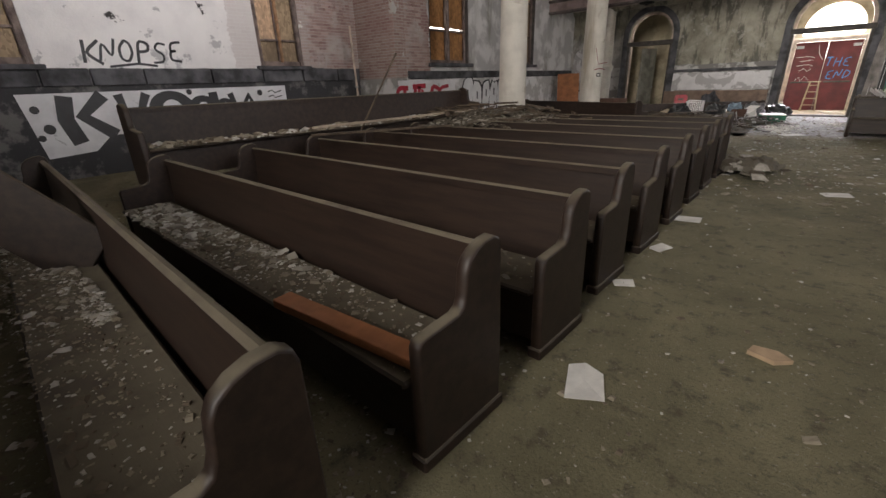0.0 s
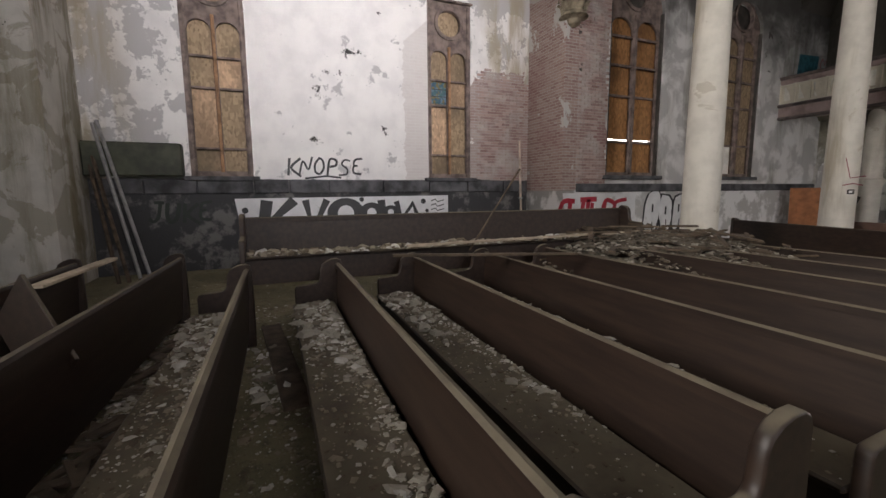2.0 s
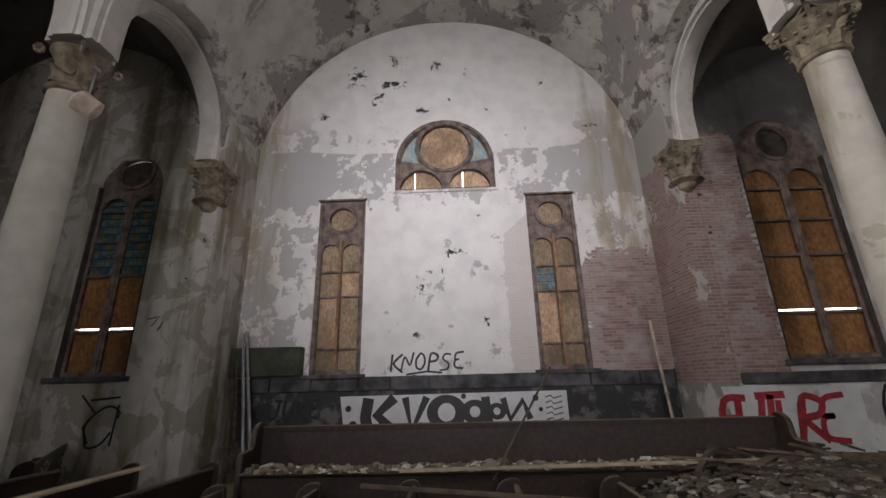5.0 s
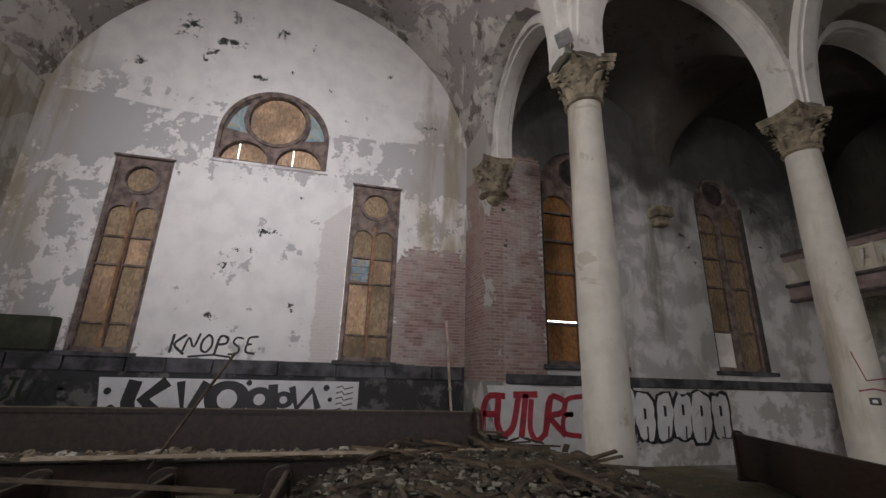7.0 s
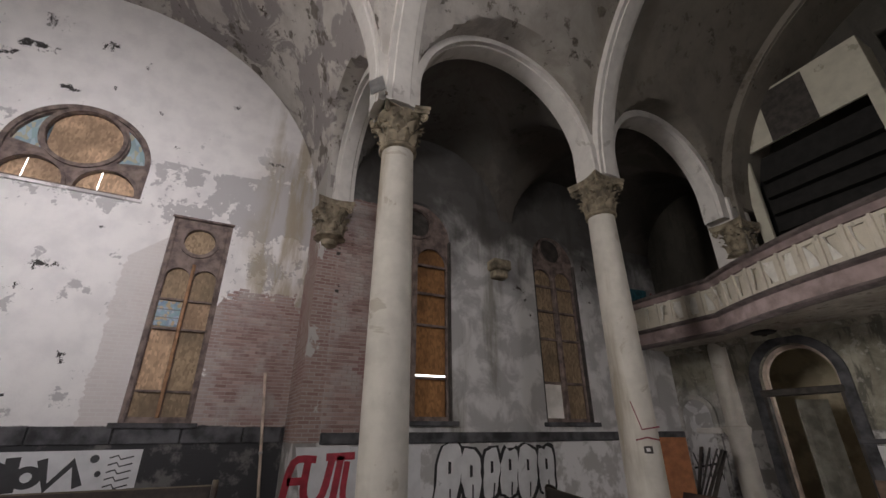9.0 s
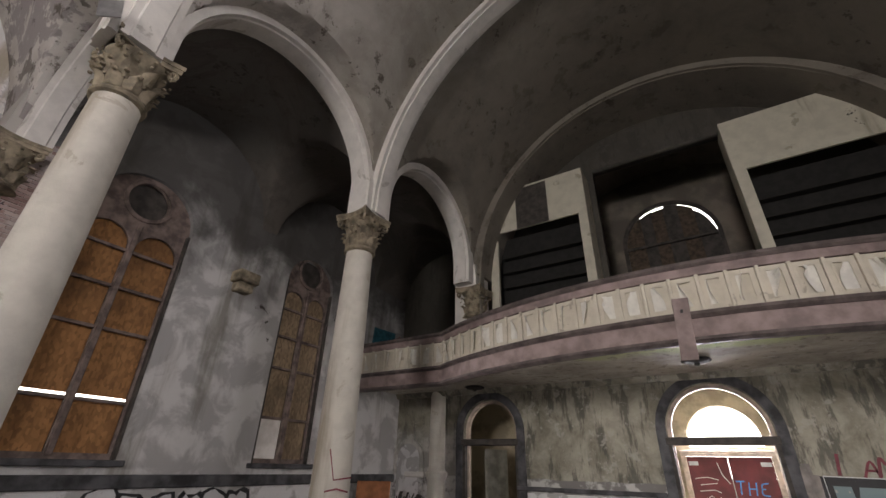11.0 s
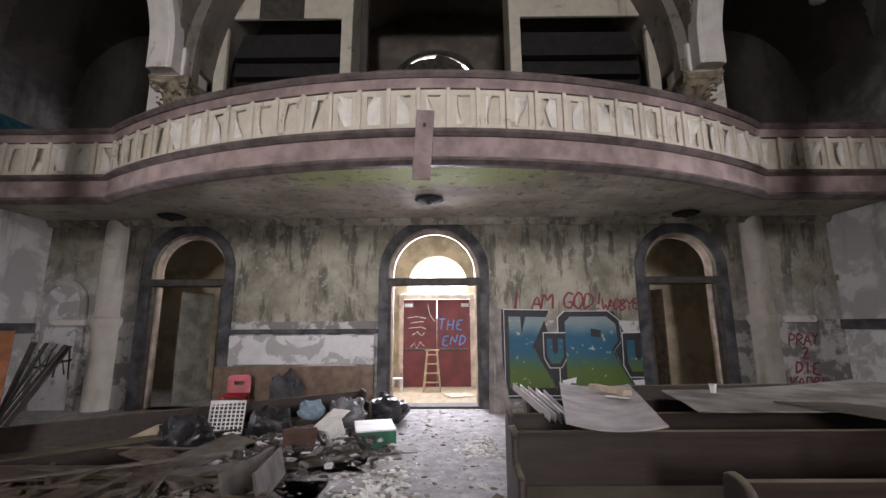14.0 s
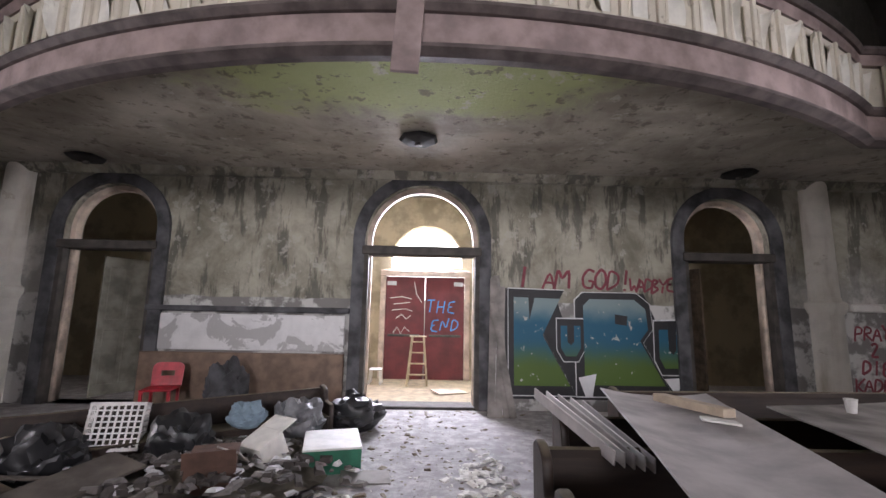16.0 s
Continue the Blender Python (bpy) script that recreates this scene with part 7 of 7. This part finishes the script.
for k, tx in enumerate(("PRAY", "2", "DIE", "KADBK")):
    spray(tx, 0.26, 0.042, M_MAROON, on_back(8.05, 1.45 - 0.31 * k, YW - 0.007), "maroon spray writing on the dado", 0.68, 4 + k)
strokes([[(-0.4, 0.3), (-0.25, -0.3), (-0.1, 0.3)], [(0.0, -0.3), (0.1, 0.35), (0.25, -0.25)], [(0.3, 0.3), (0.35, -0.35), (0.5, 0.2)], [(-0.45, -0.1), (0.5, 0.1)]], 0.05, M_BLACK, on_back(-8.65, 1.0, YW - 0.03), "black spray tag on the corner wall")
for k, (tx, mt, u, v, sz) in enumerate((("THE", M_BLUEP, 0.38, 1.80, 0.36), ("END", M_BLUEP, 0.48, 1.36, 0.36))):
    spray(tx, 0.30, 0.03, mt, on_back(XA - 0.05 + u, v, YV - 0.058), "blue spray lettering on the red door", 0.85, k)
strokes([[(-0.3, 0.1), (0.0, 0.14), (0.25, 0.08)], [(-0.2, -0.05), (0.2, 0.0)], [(-0.25, -0.2), (0.1, -0.16), (0.25, -0.22)], [(-0.2, -0.75), (-0.1, -0.6), (-0.02, -0.78), (0.08, -0.6), (0.2, -0.72)], [(-0.15, -0.4), (0.0, -0.3), (0.12, -0.42), (0.22, -0.32)], [(0.3, 0.5), (0.36, 0.2), (0.5, 0.0)]], 0.014, M_PAPER, on_back(-0.75, 1.9, YV - 0.058), "white chalk scribble on the red door")
strokes([[(-0.28, 0.25), (-0.1, -0.3), (0.35, -0.25)], [(-0.3, -0.5), (0.0, -0.45), (0.3, -0.5)]], 0.03, M_MAROON, Matrix.Translation((XA - UC + 0.33, YB - 0.30, 2.15)) @ Matrix.Rotation(radians(45), 4, "Z") @ Matrix(((1, 0, 0, 0), (0, 0, -1, -0.02), (0, 1, 0, 0), (0, 0, 0, 1))) @ Matrix.Diagonal((0.6, 0.8, 1, 1)), "red spray scribble on the column")
gt = thing("gallery_mural", "teal painted patch with a red heart on the gallery wall", "mural", "", on_left(19.0, 5.9, XS))
part("teal_patch", sheet_mesh([(-0.6, -0.6), (0.5, -0.6), (0.62, 0.35), (-0.5, 0.3)], [], 0.004), M_TEAL, gt)
strokes([[(0.9, -0.4), (0.7, 0.1), (0.85, 0.3), (0.98, 0.1), (1.1, 0.3), (1.2, 0.1), (0.9, -0.4)]], 0.04, M_REDP, pose(0, 0, 0.004), "", "heart", gt)

# ---- glowing daylight outside the windows ----
mg = bpy.data.materials.new("daylight_backdrop")
mg.use_nodes = True
mg.node_tree.nodes["Principled BSDF"].inputs["Emission Color"].default_value = (1.0, 0.97, 0.9, 1)
mg.node_tree.nodes["Principled BSDF"].inputs["Emission Strength"].default_value = 4.0
for nm, bx in (("backdrop", (-5, 5, YV + 1.4, YV + 1.5, 2.0, 12.0)), ("backdrop", (XA - UT - 2.1, XA - UT - 2.0, -8, 20, 1.5, 11))):
    structure(link(nm, one_box(*bx), mg), "bright overcast daylight outside", "backdrop")

# ---- bricks of the bare patch on the transept wall ----
patch = thing("brick_patch", "bare brick where the transept plaster has fallen", "brickwork", "", None, "structure")
bk_m = Mat("brick", 0.92)
cc = bk_m.mix(bk_m.rand(), (0.24, 0.15, 0.135), (0.42, 0.31, 0.28))
cc = bk_m.mix(bk_m.step(bk_m.noise(1.4, 7, 0.6), 0.42, 0.66, 0.0, 0.8), cc, (0.46, 0.42, 0.40))
M_BRICKS = bk_m.done(cc, bk_m.noise(45, 4), 0.3, 0.006)
brick_mesh = None


def lay_bricks(patch, x, y0, y1, z0, rows, keep, seed):
    """Single bricks in running bond on the plane at x, where keep(y, z) says so; 300 at most."""
    global brick_mesh
    rng = random.Random(seed)
    count = 0
    for r in range(rows):
        z = z0 + 0.075 * r
        y = y0 + (0.115 if r % 2 else 0.0)
        while y + 0.23 < y1:
            if count < 300 and keep(y, z):
                if brick_mesh is None:
                    o = part("brick", one_box(0, 0.022, 0.006, 0.224, 0.005, 0.069, None, 0.004), M_BRICKS, patch)
                    brick_mesh = o.data
                else:
                    o = new("brick", brick_mesh)
                    o.parent = patch
                o.matrix_local = pose(x + rng.uniform(0, 0.008), y, z, 0, 0, rng.uniform(-0.6, 0.6))
                count += 1
            y += 0.23


def on_transept(y, z):
    edge = 6.97 + 0.12 * noise.noise(Vector((z * 1.3, 0, 2)))
    top = 5.05 - 0.50 * abs(y - 7.25) + 0.30 * noise.noise(Vector((y * 2.0, z, 5)))
    return y > edge and z < top


def on_aisle(y, z):
    wob = noise.noise(Vector((y * 1.5, z * 0.9, 9)))
    crust = (y - 9.95) ** 2 / 0.10 + (z - 3.3) ** 2 / 0.25 < 1.0 + 0.5 * wob
    return z < 7.0 + 0.25 * wob and y < 10.0 + 0.1 * wob and not crust and noise.noise(Vector((y, z * 0.6, 3))) > -0.28


lay_bricks(patch, XA - UT - 0.012, 7.08, 8.62, 2.10, 42, on_transept, 12)
patch2 = thing("brick_patch", "bare red and grey brick beside the aisle window", "brickwork", "", None, "structure")
lay_bricks(patch2, XA - UA - 0.012, 9.16, 10.2, 1.95, 70, on_aisle, 13)


# ---- gallery side patches ----
rp = plate("wall_patch", [(6.35, 5.0), (7.5, 5.0), (7.25, 6.6), (6.6, 8.3), (6.35, 8.3)], [], 0.03, plain("red_plaster", (0.20, 0.065, 0.05), 0.9, 0, 0.4, 2.5), wall_y(YW - 0.01))
structure(rp, "bare red plaster patch on the gallery wall", "wall patch")
strokes([[(-0.4, 0.2), (-0.2, -0.2), (0.0, 0.2), (0.2, -0.2), (0.4, 0.2)]], 0.22, M_TEAL, on_back(8.2, 5.9, YW - 0.012), "dark blue spray shapes on the gallery wall")

pt = thing("partition_board", "brown chipboard partition with dark tags beyond the side doorway", "board", "", pose(5.2, 21.5, 0.0))
part("board", one_box(-0.5, 0.55, -0.02, 0.02, 0, 2.6, None, 0.004), M_PLY, pt)
strokes([[(-0.3, 1.5), (-0.1, 1.8), (0.0, 1.4), (0.2, 1.75)], [(-0.3, 1.1), (0.0, 1.3), (0.3, 1.05)], [(-0.2, 0.9), (-0.2, 0.5)], [(0.0, 0.9), (0.0, 0.5)], [(0.2, 0.9), (0.2, 0.5)]], 0.04, M_BLACK, Matrix(((1, 0, 0, 0), (0, 0, -1, -0.025), (0, 1, 0, 0), (0, 0, 0, 1))), "", "tag", pt)
